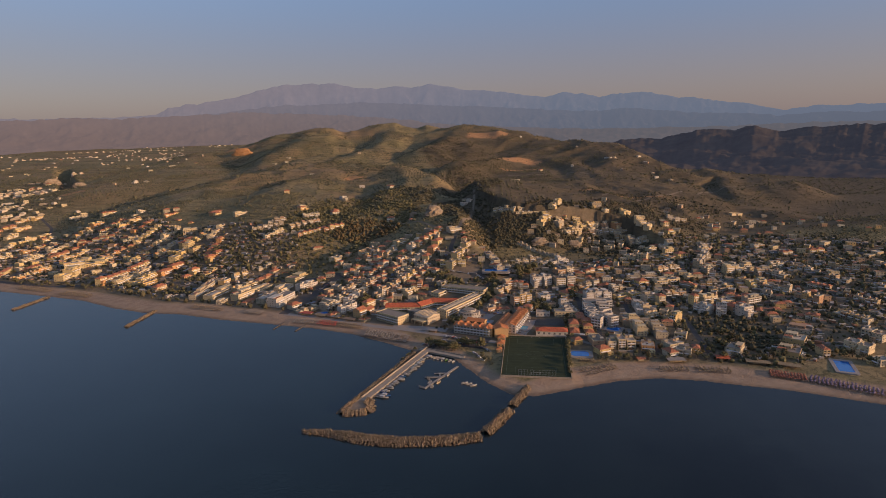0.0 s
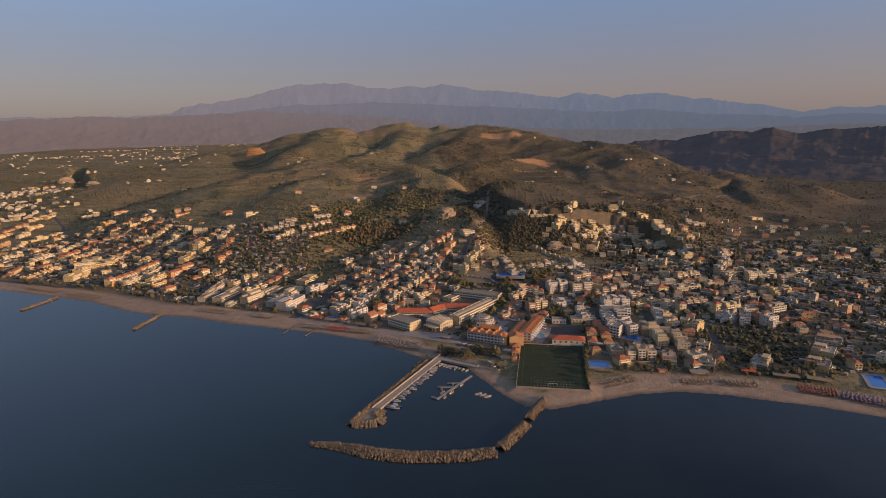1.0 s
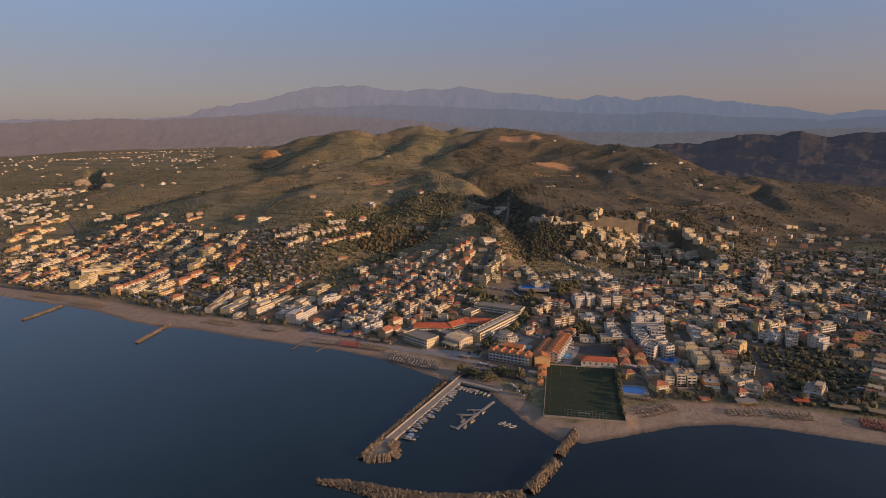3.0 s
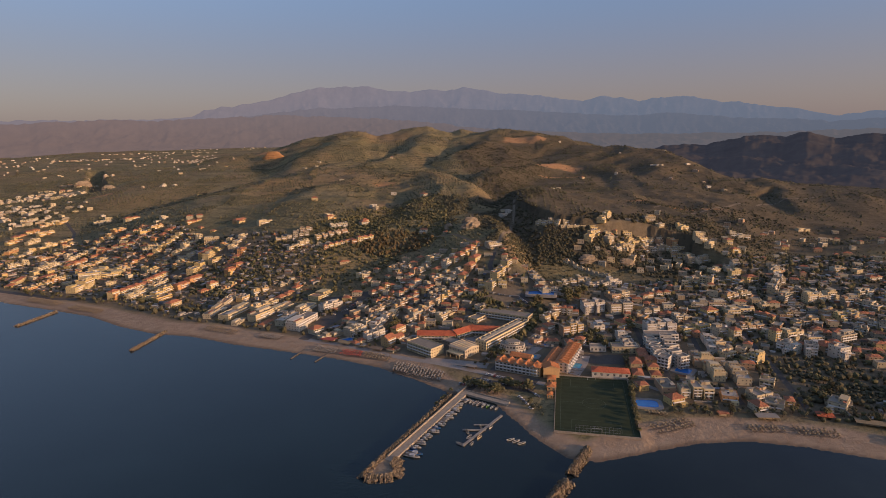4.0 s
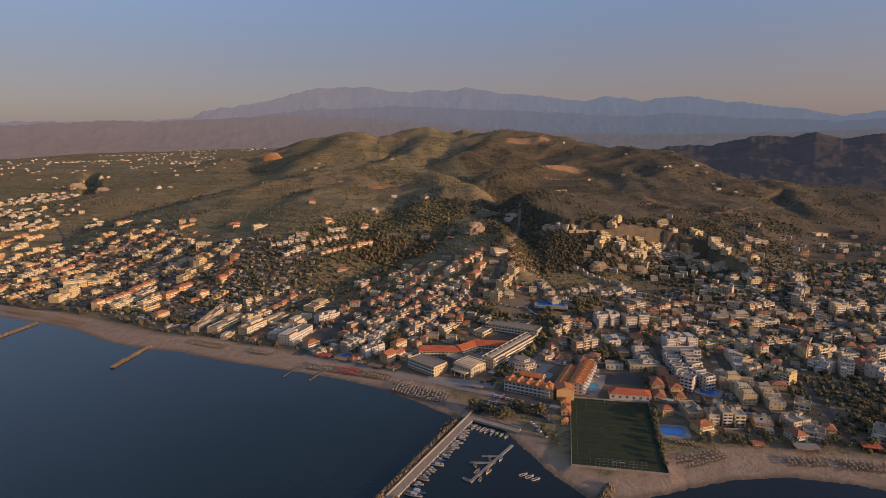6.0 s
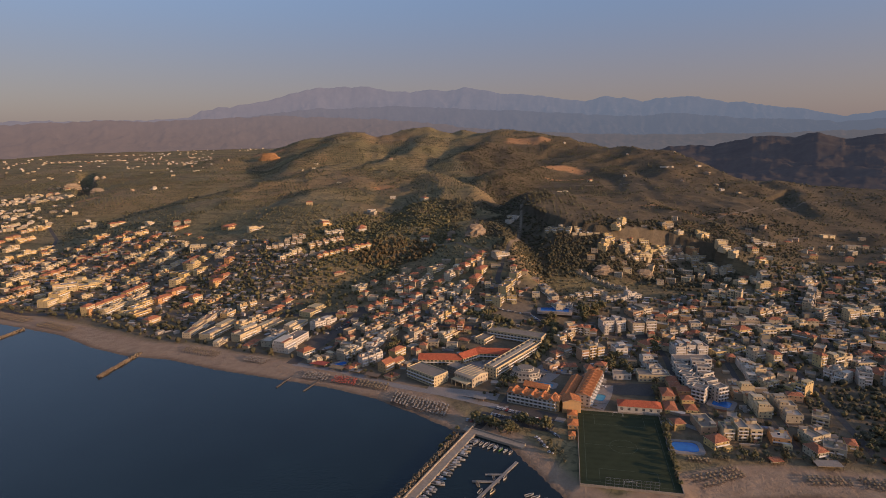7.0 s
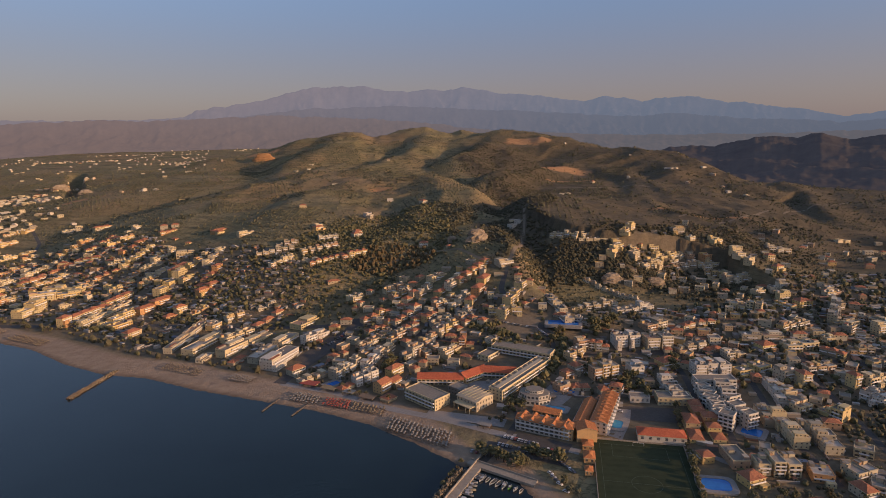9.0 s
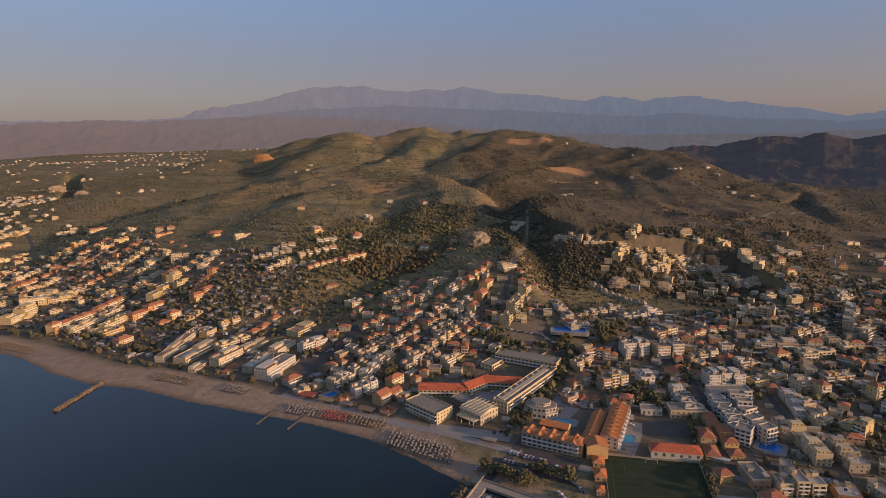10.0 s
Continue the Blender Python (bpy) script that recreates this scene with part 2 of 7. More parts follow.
# ridges: crest line (x, y, z), fall to the left and to the right of its way, rounding of the top
RIDGES = [
    # the long skyline hill
    ([(-612, 2450, 150), (-392, 2500, 199), (-260, 2560, 229), (-163, 2560, 215), (-44, 2600, 231), (80, 2620, 247), (150, 2600, 220), (213, 2600, 237), (272, 2560, 221), (338, 2500, 237), (406, 2420, 225), (485, 2350, 205), (564, 2300, 195), (620, 2250, 171)], 0.15, 0.22, 30),
    # a spur running down from it
    ([(78, 2580, 238), (40, 2350, 193), (-1, 2150, 156), (-133, 1850, 125), (-225, 1650, 114)], 0.2, 0.4, 20),
    # a second spur
    ([(335, 2480, 234), (278, 2250, 191), (181, 2050, 164), (121, 1950, 145)], 0.25, 0.45, 18),
    # a third spur
    ([(-258, 2540, 227), (-272, 2300, 188), (-352, 2050, 142)], 0.2, 0.38, 20),
    # the ridge west of the gorge head
    ([(151, 1500, 101), (199, 1650, 124), (312, 1780, 122), (436, 1880, 118), (587, 2050, 146), (675, 2150, 163)], 0.5, 0.4, 16),
    # the western skyline ridge
    ([(605, 2200, 169), (693, 2150, 167), (798, 2000, 155), (805, 1800, 128), (876, 1700, 95), (1025, 1650, 70), (1061, 1480, 62)], 0.35, 0.17, 24),
    # a bare shoulder
    ([(556, 1950, 125), (580, 1700, 97), (500, 1400, 83), (272, 1250, 108), (209, 1190, 108)], 0.12, 0.3, 22),
    # western spurs
    ([(742, 1730, 92), (773, 1570, 70), (746, 1350, 48), (743, 1260, 44)], 0.2, 0.46, 10),
    ([(935, 1650, 89), (942, 1550, 62), (828, 1310, 45)], 0.2, 0.46, 10),
    ([(684, 1270, 43), (786, 1230, 37), (817, 1140, 32)], 0.15, 0.4, 10),
    # the hill east of the gorge
    ([(-133, 1850, 119), (-31, 1750, 126), (59, 1650, 122), (130, 1450, 111), (111, 1230, 93), (66, 1120, 81), (113, 1060, 62)], 0.55, 0.14, 14),
    # its front spur
    ([(50, 1450, 104), (18, 1340, 92), (24, 1130, 76)], 0.25, 0.42, 16),
    # low swells of the plain
    ([(-199, 1900, 136), (-292, 1720, 114), (-388, 1480, 91)], 0.1, 0.2, 25),
    ([(-118, 1650, 112), (-213, 1420, 100), (-234, 1300, 92)], 0.1, 0.24, 18),
    # the village spur
    ([(209, 1190, 108), (171, 1130, 96), (190, 1060, 83), (215, 1000, 76), (270, 975, 70), (360, 985, 52), (421, 950, 35), (439, 870, 25)], 0.14, 0.75, 6),
]


# low rises and hollows: x, y, height, reach across, reach along
RISES = [(-760, 1600, 14, 140, 120), (-740, 1850, 30, 330, 330), (-10, 880, 10, 110, 80), (344, 768, 10, 60, 50)]


def crest_height(x, y, line, left, right, top, sides=False):
    """The height of a ridge's flanks at x, y: its nearest crest less the fall on that side."""
    best, out, hand = np.full(x.shape, 1e12), np.zeros(x.shape), np.zeros(x.shape)
    for (ax, ay, az), (bx, by, bz) in zip(line, line[1:]):
        wx, wy = bx - ax, by - ay
        u = np.clip(((x - ax) * wx + (y - ay) * wy) / (wx * wx + wy * wy), 0, 1)
        dx, dy = x - ax - u * wx, y - ay - u * wy
        d2 = dx * dx + dy * dy
        side = (wx * dy - wy * dx) / (math.hypot(wx, wy) * np.sqrt(d2) + 1e-6)
        fall = right + (left - right) * ease(side, -0.6, 0.6)
        far = np.sqrt(d2 + top * top) - top
        h = az + u * (bz - az) - fall * far - 0.0004 * np.maximum(far - 130, 0) ** 2
        near = d2 < best
        best, out, hand = np.where(near, d2, best), np.where(near, h, out), np.where(near, side, hand)
    return (out, hand, np.sqrt(best)) if sides else out


def height(x, y):
    x, y = np.asarray(x, float), np.asarray(y, float)
    shape = x.shape
    x, y = x.ravel(), y.ravel()
    d = inland(x, y)
    q = np.clip(d - 40, 0, 1060)
    right = ease(x - 0.30 * y, -60, 260) * ease(y, 850, 1150)
    plain = np.where(d < 0, np.maximum(d * 0.07, -8), np.minimum(d * 0.055, 2.2)) + 0.028 * q * (1 - 0.45 * right) + (5.5e-5 * q * q + (0.012 + 0.019 * (1 - ease(x, -900, 100))) * np.maximum(d - 1100, 0)) * (1 - 0.92 * right)
    for cx, cy, a, sx, sy in RISES:
        plain = plain + a * np.exp(-((x - cx) / sx) ** 2 - ((y - cy) / sy) ** 2)
    # flanks waver in and out, so that gullies run down from the crests
    wx = 70 * (fbm(x / 210, y / 210, 4, 61) - 0.5)
    wy = 70 * (fbm(x / 210, y / 210, 4, 62) - 0.5)
    back = ease(d, 330, 700)
    h = plain
    for line, left, right, top in RIDGES:
        r = crest_height(x + wx * 0.6, y + wy * 0.6, line, left, right, top)
        soft = 9.0
        h = np.maximum(h, r) + soft * 0.25 * np.clip(1 - np.abs(h - r) / soft, 0, 1) ** 2
    # the steep front of the village spur, above the gorge's mouth
    spur, hand, reach = crest_height(x + wx * 0.3, y + wy * 0.3, RIDGES[-1][0], 0.1, 0.55, 8, True)
    front = ease(-hand, -0.2, 0.4) * (1 - ease(reach, 150, 240)) * ease(x, 125, 175) * (1 - ease(y, 1080, 1200))
    h = h * (1 - front) + np.minimum(h, np.maximum(spur, plain)) * front
    rise = ease(h - plain, 4, 40)
    gully = fbm((x + wx) / 130, (y + wy) / 190, 4, 5, True) - 0.68
    h = h + back * (2.5 + 20 * rise) * gully + back * (3 + 7 * rise) * (fbm(x / 60, y / 60, 4, 11) - 0.5) + 22 * ease(d, 700, 1300) * (fbm(x / 420, y / 420, 3, 15) - 0.5) * (1 - rise)
    # the land falls away to a far valley in the west
    away = ease(x - 0.43 * (y - 105), 0, 0.09 * y) * ease(np.hypot(x, y), 1950, 2450)
    h = h * (1 - away) + np.clip(h, 22, 40) * away
    # the stream's valley
    vx = np.interp(y, [900, 1023, 1203, 1450], [95, 132, 150, 190])
    h = h - ease(y, 900, 1100) * (1 - ease(y, 1450, 1700)) * 14 * np.exp(-((x - vx) / 34) ** 2)
    # a ravine on the eastern plain
    rx = np.interp(y, [1780, 1908, 2200, 2480], [-885, -945, -1092, -1235])
    h = h - 34 * ease(y, 1790, 1880) * (1 - ease(y, 2330, 2450)) * np.exp(-((x - rx) / 24) ** 4)
    # the level football pitch
    u, v = (x - 140.3) * 0.968 - (y - 515.5) * 0.25, (x - 140.3) * 0.25 + (y - 515.5) * 0.968
    flat = (1 - ease(np.abs(u), 31, 38)) * (1 - ease(np.abs(v), 52, 60))
    return (h * (1 - flat) + 2.4 * flat).reshape(shape)


def ground_at(x, y):
    return float(height(np.array([x]), np.array([y]))[0])


# ---- the ground, one sheet ----
def ground_material():
    m, nt, b = material("ground_cover", 0.95, 0.0, 0.1)
    def attr(name):
        n = nt.nodes.new("ShaderNodeAttribute")
        n.attribute_name = name
        return n.outputs["Fac"]
    vor = node(nt, "ShaderNodeTexVoronoi", Scale=1.0)
    wob = nt.nodes.new("ShaderNodeTexNoise")
    nt.links.new(place(nt, 0.012), wob.inputs["Vector"])
    shift = blend(nt, 0.35, place(nt, 0.012), wob.outputs["Color"], "ADD")
    nt.links.new(shift, vor.inputs["Vector"])
    plot = ramp(nt, vor.outputs["Color"], [(0.0, (0.135, 0.125, 0.066)), (0.3, (0.235, 0.200, 0.104)), (0.5, (0.34, 0.26, 0.138)),
                                          (0.72, (0.175, 0.160, 0.080)), (0.9, (0.32, 0.215, 0.122))])
    scrub = ramp(nt, noise_tex(nt, 0.06, 8, 0.7), [(0.30, (0.072, 0.066, 0.036)), (0.46, (0.17, 0.145, 0.076)), (0.58, (0.235, 0.19, 0.10)), (0.75, (0.33, 0.25, 0.14))])
    land = blend(nt, 0.5, plot, scrub)
    # hedges and walls between the plots, bushes dotted over them
    edge = nt.nodes.new("ShaderNodeTexVoronoi")
    edge.feature = "DISTANCE_TO_EDGE"
    nt.links.new(shift, edge.inputs["Vector"])
    land = blend(nt, ramp(nt, edge.outputs["Distance"], [(0.0, (0.75,) * 3), (0.035, (0.0,) * 3)]), land, (0.085, 0.078, 0.045))
    land = blend(nt, ramp(nt, noise_tex(nt, 0.16, 4, 0.6), [(0.54, (0,) * 3), (0.62, (0.65,) * 3)]), land, (0.075, 0.072, 0.040))
    land = blend(nt, ramp(nt, noise_tex(nt, 0.004, 4, 0.6), [(0.45, (0,) * 3), (0.7, (0.55,) * 3)]), land, (0.270, 0.169, 0.095))
    town = ramp(nt, noise_tex(nt, 0.12, 6, 0.7), [(0.3, (0.125, 0.098, 0.062)), (0.7, (0.205, 0.165, 0.112))])
    sand = ramp(nt, noise_tex(nt, 0.09, 6, 0.65), [(0.3, (0.26, 0.185, 0.125)), (0.7, (0.36, 0.27, 0.19))])
    wet = ramp(nt, noise_tex(nt, 0.3, 3, 0.6), [(0.3, (0.15, 0.105, 0.07)), (0.7, (0.20, 0.145, 0.10))])
    bare = ramp(nt, noise_tex(nt, 0.1, 6, 0.7), [(0.3, (0.28, 0.15, 0.07)), (0.7, (0.46, 0.27, 0.14))])
    # dark scrub colour that also carries the shade of the hill slopes
    shaded_scrub = ramp(nt, noise_tex(nt, 0.08, 8, 0.75), [(0.3, (0.062, 0.052, 0.036)), (0.55, (0.120, 0.096, 0.063)), (0.8, (0.185, 0.138, 0.090))])
    # terrace walls along the contours
    step = node(nt, "ShaderNodeTexWave", Scale=0.06, Distortion=1.6, Detail=3.0, Detail_Scale=1.5)
    step.bands_direction = "Z"
    nt.links.new(place(nt, 1.0), step.inputs["Vector"])
    walls_at = blend(nt, 1.0, ramp(nt, step.outputs["Fac"], [(0.0, (0.6,) * 3), (0.22, (0.0,) * 3)]), ramp(nt, noise_tex(nt, 0.006, 3, 0.6), [(0.42, (0,) * 3), (0.55, (1,) * 3)]), "MULTIPLY")
    land = blend(nt, walls_at, land, (0.09, 0.08, 0.048))
    land = blend(nt, attr("shaded_scrub"), land, shaded_scrub)
    c = blend(nt, attr("town"), land, town)
    c = blend(nt, attr("bare"), c, bare)
    c = blend(nt, attr("sand"), c, sand)
    c = blend(nt, attr("wet"), c, wet)
    nt.links.new(c, b.inputs["Base Color"])
    bump(nt, b, noise_tex(nt, 0.14, 6, 0.7), 0.7, 2.5)
    return m


def town_mask(x, y):
    """Where streets and yards take the place of fields."""
    d = inland(x, y)
    t = 0.0
    for cx, cy, rx, ry in TOWN_AREAS:
        t = np.maximum(t, 1 - ease(np.hypot((x - cx) / rx, (y - cy) / ry), 0.75, 1.1))
    return t * ease(d, 25, 45)


TOWN_AREAS = [(60, 690, 190, 150), (330, 640, 240, 190), (560, 700, 240, 220), (-330, 900, 210, 190), (-560, 1050, 210, 190), (-120, 730, 120, 80), (330, 960, 60, 40)]
# dark ground patches: scrub, and shade painted on gorge and spur
SHADY_THICKETS = [(150, 1040, 60, 100), (215, 955, 60, 45), (290, 925, 70, 40), (365, 900, 55, 36), (190, 1230, 75, 140), (250, 1480, 90, 180), (270, 1900, 130, 280), (348, 545, 62, 46)]
BARE = [(-543, 2416, 75, 16), (-69, 1537, 26, 14), (418, 1727, 60, 14), (421, 1862, 110, 40), (408, 2279, 90, 40), (506, 1212, 110, 10), (-823, 1695, 26, 40), (93, 1003, 16, 12)]


def build_ground():
    us = np.r_[np.linspace(-1.4, -1.07, 24), np.linspace(-1.05, 1.1, 470), np.linspace(1.12, 2.1, 60)]
    ys = [330.0]
    while ys[-1] < 4700:
        ys.append(ys[-1] + 2.6 + 0.0058 * (ys[-1] - 330))
    ys = np.array(ys)
    Y, U = np.meshgrid(ys, us, indexing="ij")
    X = U * (Y + 160)
    Z = height(X, Y)
    n, k = Y.shape
    verts = np.column_stack([X.ravel(), Y.ravel(), Z.ravel()])
    i = (np.arange(n - 1)[:, None] * k + np.arange(k - 1)[None, :]).ravel()
    quads = np.column_stack([i, i + 1, i + k + 1, i + k])
    me = bpy.data.meshes.new("ground")
    me.from_pydata(verts.tolist(), [], quads.tolist())
    me.polygons.foreach_set("use_smooth", np.ones(len(quads), dtype=bool))
    x, y = verts[:, 0], verts[:, 1]
    d = inland(x, y)
    wob = 14 * (fbm(x / 30, y / 30, 3, 31) - 0.5)
    width = np.interp(x, [-900, -541, -400, -283, -183, -79, 0, 40, 75, 100, 150, 230, 300, 380, 700], [36, 33, 32, 38, 40, 36, 40, 22, 14, 20, 34, 34, 36, 34, 34])
    bare = np.zeros(len(x))
    for cx, cy, rx, ry in BARE:
        r = np.hypot((x - cx) / rx, (y - cy) / ry) + 1.0 * (fbm(x / 40, y / 40, 3, 77) - 0.5)
        bare = np.maximum(bare, 1 - ease(r, 0.8, 1.05))
    # darkens the western slopes: scrub cover with their shade painted in
    shaded_scrub = 0.85 * ease(x - 0.16 * y + 260 * (fbm(x / 300, y / 300, 3, 91) - 0.5), 20, 300) * ease(y, 880, 1050)
    shaded_scrub = np.maximum(shaded_scrub, 0.9 * ease(x + 60 * (fbm(x / 90, y / 90, 3, 92) - 0.5), 130, 240) * ease(y, 880, 960) * (1 - ease(y, 2200, 2500)))
    for cx, cy, rx, ry in SHADY_THICKETS:
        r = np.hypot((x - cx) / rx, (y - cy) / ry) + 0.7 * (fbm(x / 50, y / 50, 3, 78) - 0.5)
        shaded_scrub = np.maximum(shaded_scrub, 1 - ease(r, 0.75, 1.15))
    for name, values in (("shaded_scrub", shaded_scrub), ("sand", 1 - ease(d + wob * 0.5, width - 4, width + 3)), ("wet", 1 - ease(d + wob * 0.3, 2, 6)), ("town", town_mask(x, y)), ("bare", bare)):
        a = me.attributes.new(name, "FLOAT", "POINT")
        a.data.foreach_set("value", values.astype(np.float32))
    me.materials.append(ground_material())
    return tagged(new("ground", me), "olive-green and brown coastal land with sandy beach", "ground", kind="structure")


build_ground()


# ---- the sea ----
def sea_material():
    m, nt, b = material("sea_water", 0.16, 0.0, 0.5)
    b.inputs["IOR"].default_value = 1.33
    # lighter blue in the east, darker and more strongly mottled in the west
    sea_pos = nt.nodes.new("ShaderNodeSeparateXYZ")
    nt.links.new(place(nt, 1.0), sea_pos.inputs[0])
    bed = nt.nodes.new("ShaderNodeMapRange")
    bed.interpolation_type = "SMOOTHSTEP"
    bed.inputs[1].default_value, bed.inputs[2].default_value = -80, 260
    nt.links.new(sea_pos.outputs[0], bed.inputs[0])
    deep = ramp(nt, noise_tex(nt, 0.008, 5, 0.6), [(0.35, (0.006, 0.015, 0.018)), (0.65, (0.010, 0.024, 0.028))])
    dark = ramp(nt, noise_tex(nt, 0.012, 5, 0.65), [(0.40, (0.003, 0.004, 0.004)), (0.66, (0.010, 0.014, 0.013))])
    deep = blend(nt, bed.outputs[0], deep, dark)
    nt.links.new(deep, b.inputs["Base Color"])
    w1, w2 = noise_tex(nt, 0.35, 3, 0.6), noise_tex(nt, 0.05, 3, 0.5)
    s = nt.nodes.new("ShaderNodeMath")
    s.operation = "ADD"
    nt.links.new(w1, s.inputs[0])
    nt.links.new(w2, s.inputs[1])
    bump(nt, b, s.outputs[0], 0.35, 0.35)
    return m


tagged(mesh_object("water", [(-7000, -5000, 0), (7000, -5000, 0), (7000, 2600, 0), (-7000, 2600, 0)], [(0, 1, 2, 3)], [sea_material()]),
       "calm dark blue evening sea", "sea", kind="structure")


# ---- far mountains, their haze painted in as emission ----
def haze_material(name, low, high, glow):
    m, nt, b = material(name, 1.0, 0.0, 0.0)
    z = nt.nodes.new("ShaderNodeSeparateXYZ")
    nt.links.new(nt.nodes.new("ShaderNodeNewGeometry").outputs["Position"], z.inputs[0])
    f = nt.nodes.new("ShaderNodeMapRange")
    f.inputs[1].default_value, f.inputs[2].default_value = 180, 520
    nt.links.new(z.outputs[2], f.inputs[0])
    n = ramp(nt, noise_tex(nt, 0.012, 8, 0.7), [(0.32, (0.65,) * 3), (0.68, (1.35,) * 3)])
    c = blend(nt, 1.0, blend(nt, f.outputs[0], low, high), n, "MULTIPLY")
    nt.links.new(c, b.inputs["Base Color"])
    # haze glow, warmer in the east and bluer in the west
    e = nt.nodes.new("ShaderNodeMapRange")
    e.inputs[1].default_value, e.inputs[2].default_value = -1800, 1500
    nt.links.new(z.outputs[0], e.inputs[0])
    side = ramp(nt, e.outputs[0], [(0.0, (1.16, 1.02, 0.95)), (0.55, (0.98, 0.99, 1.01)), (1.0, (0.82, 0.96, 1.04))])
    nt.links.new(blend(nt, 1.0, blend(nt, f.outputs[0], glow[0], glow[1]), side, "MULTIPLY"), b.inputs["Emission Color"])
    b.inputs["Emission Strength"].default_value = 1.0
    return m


def mountain_chain(name, profile, r0, r1, foot, mat, seed, label, rough=0.5, span=(-46, 50), grain=150.0):
    """Ridges and spurs under a skyline given as (azimuth in degrees, height)."""
    az = np.linspace(span[0], span[1], int(9 * (span[1] - span[0])))
    rs = np.linspace(0, 1, 64)
    A, S = np.meshgrid(az, rs, indexing="ij")
    px, pz = np.array(profile, float).T
    top = np.interp(A, px, pz)
    lift = np.clip((top - foot) / 150, 0, 1)
    top = top + lift * (12 * (fbm(A / 1.6 + 40, A * 0 + seed, 5, seed) - 0.5) + 11 * (fbm(A / 0.7 + 7, A * 0 + seed, 3, seed + 1, True) - 0.68))
    R = r0 + (r1 - r0) * S
    X, Y = R * np.sin(np.radians(A)), 105 + R * np.cos(np.radians(A))
    wx, wy = 0.9 * grain * (fbm(X / 220, Y / 220, 3, seed + 3) - 0.5), 0.9 * grain * (fbm(X / 220, Y / 220, 3, seed + 4) - 0.5)
    # spurs run down slantwise from the crest, crossed by gullies
    U, V = X * 0.8 + (R - r0) * 0.9, (R - r0) * 1.1 - X * 0.35
    w = fbm((U + wx) / (1.5 * grain), (V + wy) / (1.2 * grain), 6, seed, True) - 0.68
    fine = fbm((X + wy) / (0.42 * grain), (R + wx) / (0.34 * grain), 4, seed + 9, True) - 0.68
    rise = np.where(S < 0.8, 0.35 * S / 0.8 + 0.65 * (S / 0.8) ** 1.7, 1 - 0.35 * (S - 0.8) / 0.2)
    hold = ease(S, 0.0, 0.15) * (1 - 0.8 * ease(S, 0.55, 0.8)) * lift
    Z = foot + (top - foot) * rise + rough * hold * (190 * w + 62 * fine) + 8 * lift * (fbm(X / 30, Y / 30, 3, seed + 19) - 0.5)
    n, k = A.shape
    i = (np.arange(n - 1)[:, None] * k + np.arange(k - 1)[None, :]).ravel()
    quads = np.column_stack([i, i + k, i + k + 1, i + 1])
    ob = mesh_object(name, np.column_stack([X.ravel(), Y.ravel(), Z.ravel()]).tolist(), quads.tolist(), [mat], smooth=True)
    return tagged(ob, label, "mountain", kind="structure")


FAR = [(-46, 330), (-32, 335), (-24, 340), (-19.7, 354), (-18.6, 405), (-16.0, 442), (-12.7, 495), (-11.2, 533), (-8.2, 579), (-7.5, 575), (-6.2, 591), (-5.3, 579), (-4.2, 591), (-1.7, 549), (3.0, 562), (5.3, 576),
       (8.1, 530), (9.7, 523), (12.7, 497), (16.0, 453), (17.6, 491), (18.6, 472), (19.3, 474), (21.0, 438), (22.2, 463), (24.9, 472), (27.7, 424), (29.0, 417), (33.1, 364), (36.1, 309), (38.5, 328), (50, 330)]
MIDDLE = [(-46, 200), (-22, 240), (-16, 350), (-9.3, 412), (-1.2, 432), (4.0, 412), (9.2, 381), (14.2, 358), (19.2, 334), (23.8, 342), (28.2, 314), (36.1, 267), (38.5, 283), (50, 260)]
NEAR = [(-46, 312), (-32.2, 306), (-28.2, 323), (-25.1, 330), (-22.3, 319), (-19.2, 336), (-12.3, 357), (-4.3, 338), (-0.2, 312), (4.0, 277), (9.2, 234), (20, 200), (30, 200), (40, 220), (50, 220)]
WEST = [(18, 40), (20.8, 70), (22.2, 119), (23.3, 147), (26.8, 146), (28.5, 169), (29.7, 185), (30.8, 192), (32.9, 183), (33.9, 203), (34.4, 207), (35.9, 181), (37.0, 181), (38.3, 195), (43, 205), (50, 190)]
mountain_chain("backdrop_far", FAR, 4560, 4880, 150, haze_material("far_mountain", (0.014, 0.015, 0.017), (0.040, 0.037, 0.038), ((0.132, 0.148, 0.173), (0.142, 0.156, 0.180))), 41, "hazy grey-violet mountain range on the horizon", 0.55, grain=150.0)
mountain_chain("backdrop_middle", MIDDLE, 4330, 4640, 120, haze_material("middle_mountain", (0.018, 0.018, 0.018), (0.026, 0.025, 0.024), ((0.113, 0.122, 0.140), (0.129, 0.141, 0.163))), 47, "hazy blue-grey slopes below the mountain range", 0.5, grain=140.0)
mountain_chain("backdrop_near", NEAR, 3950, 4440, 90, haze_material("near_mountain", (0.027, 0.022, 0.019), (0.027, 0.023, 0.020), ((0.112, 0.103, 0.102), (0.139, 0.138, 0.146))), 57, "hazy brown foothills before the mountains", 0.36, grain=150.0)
mountain_chain("backdrop_west", WEST, 2300, 3550, 20, haze_material("west_hill", (0.060, 0.050, 0.036), (0.05, 0.042, 0.034), ((0.020, 0.020, 0.027), (0.026, 0.027, 0.037))), 73, "dark wooded hill behind the town, tinted bluish by haze", 0.42, (18, 50), 300.0)

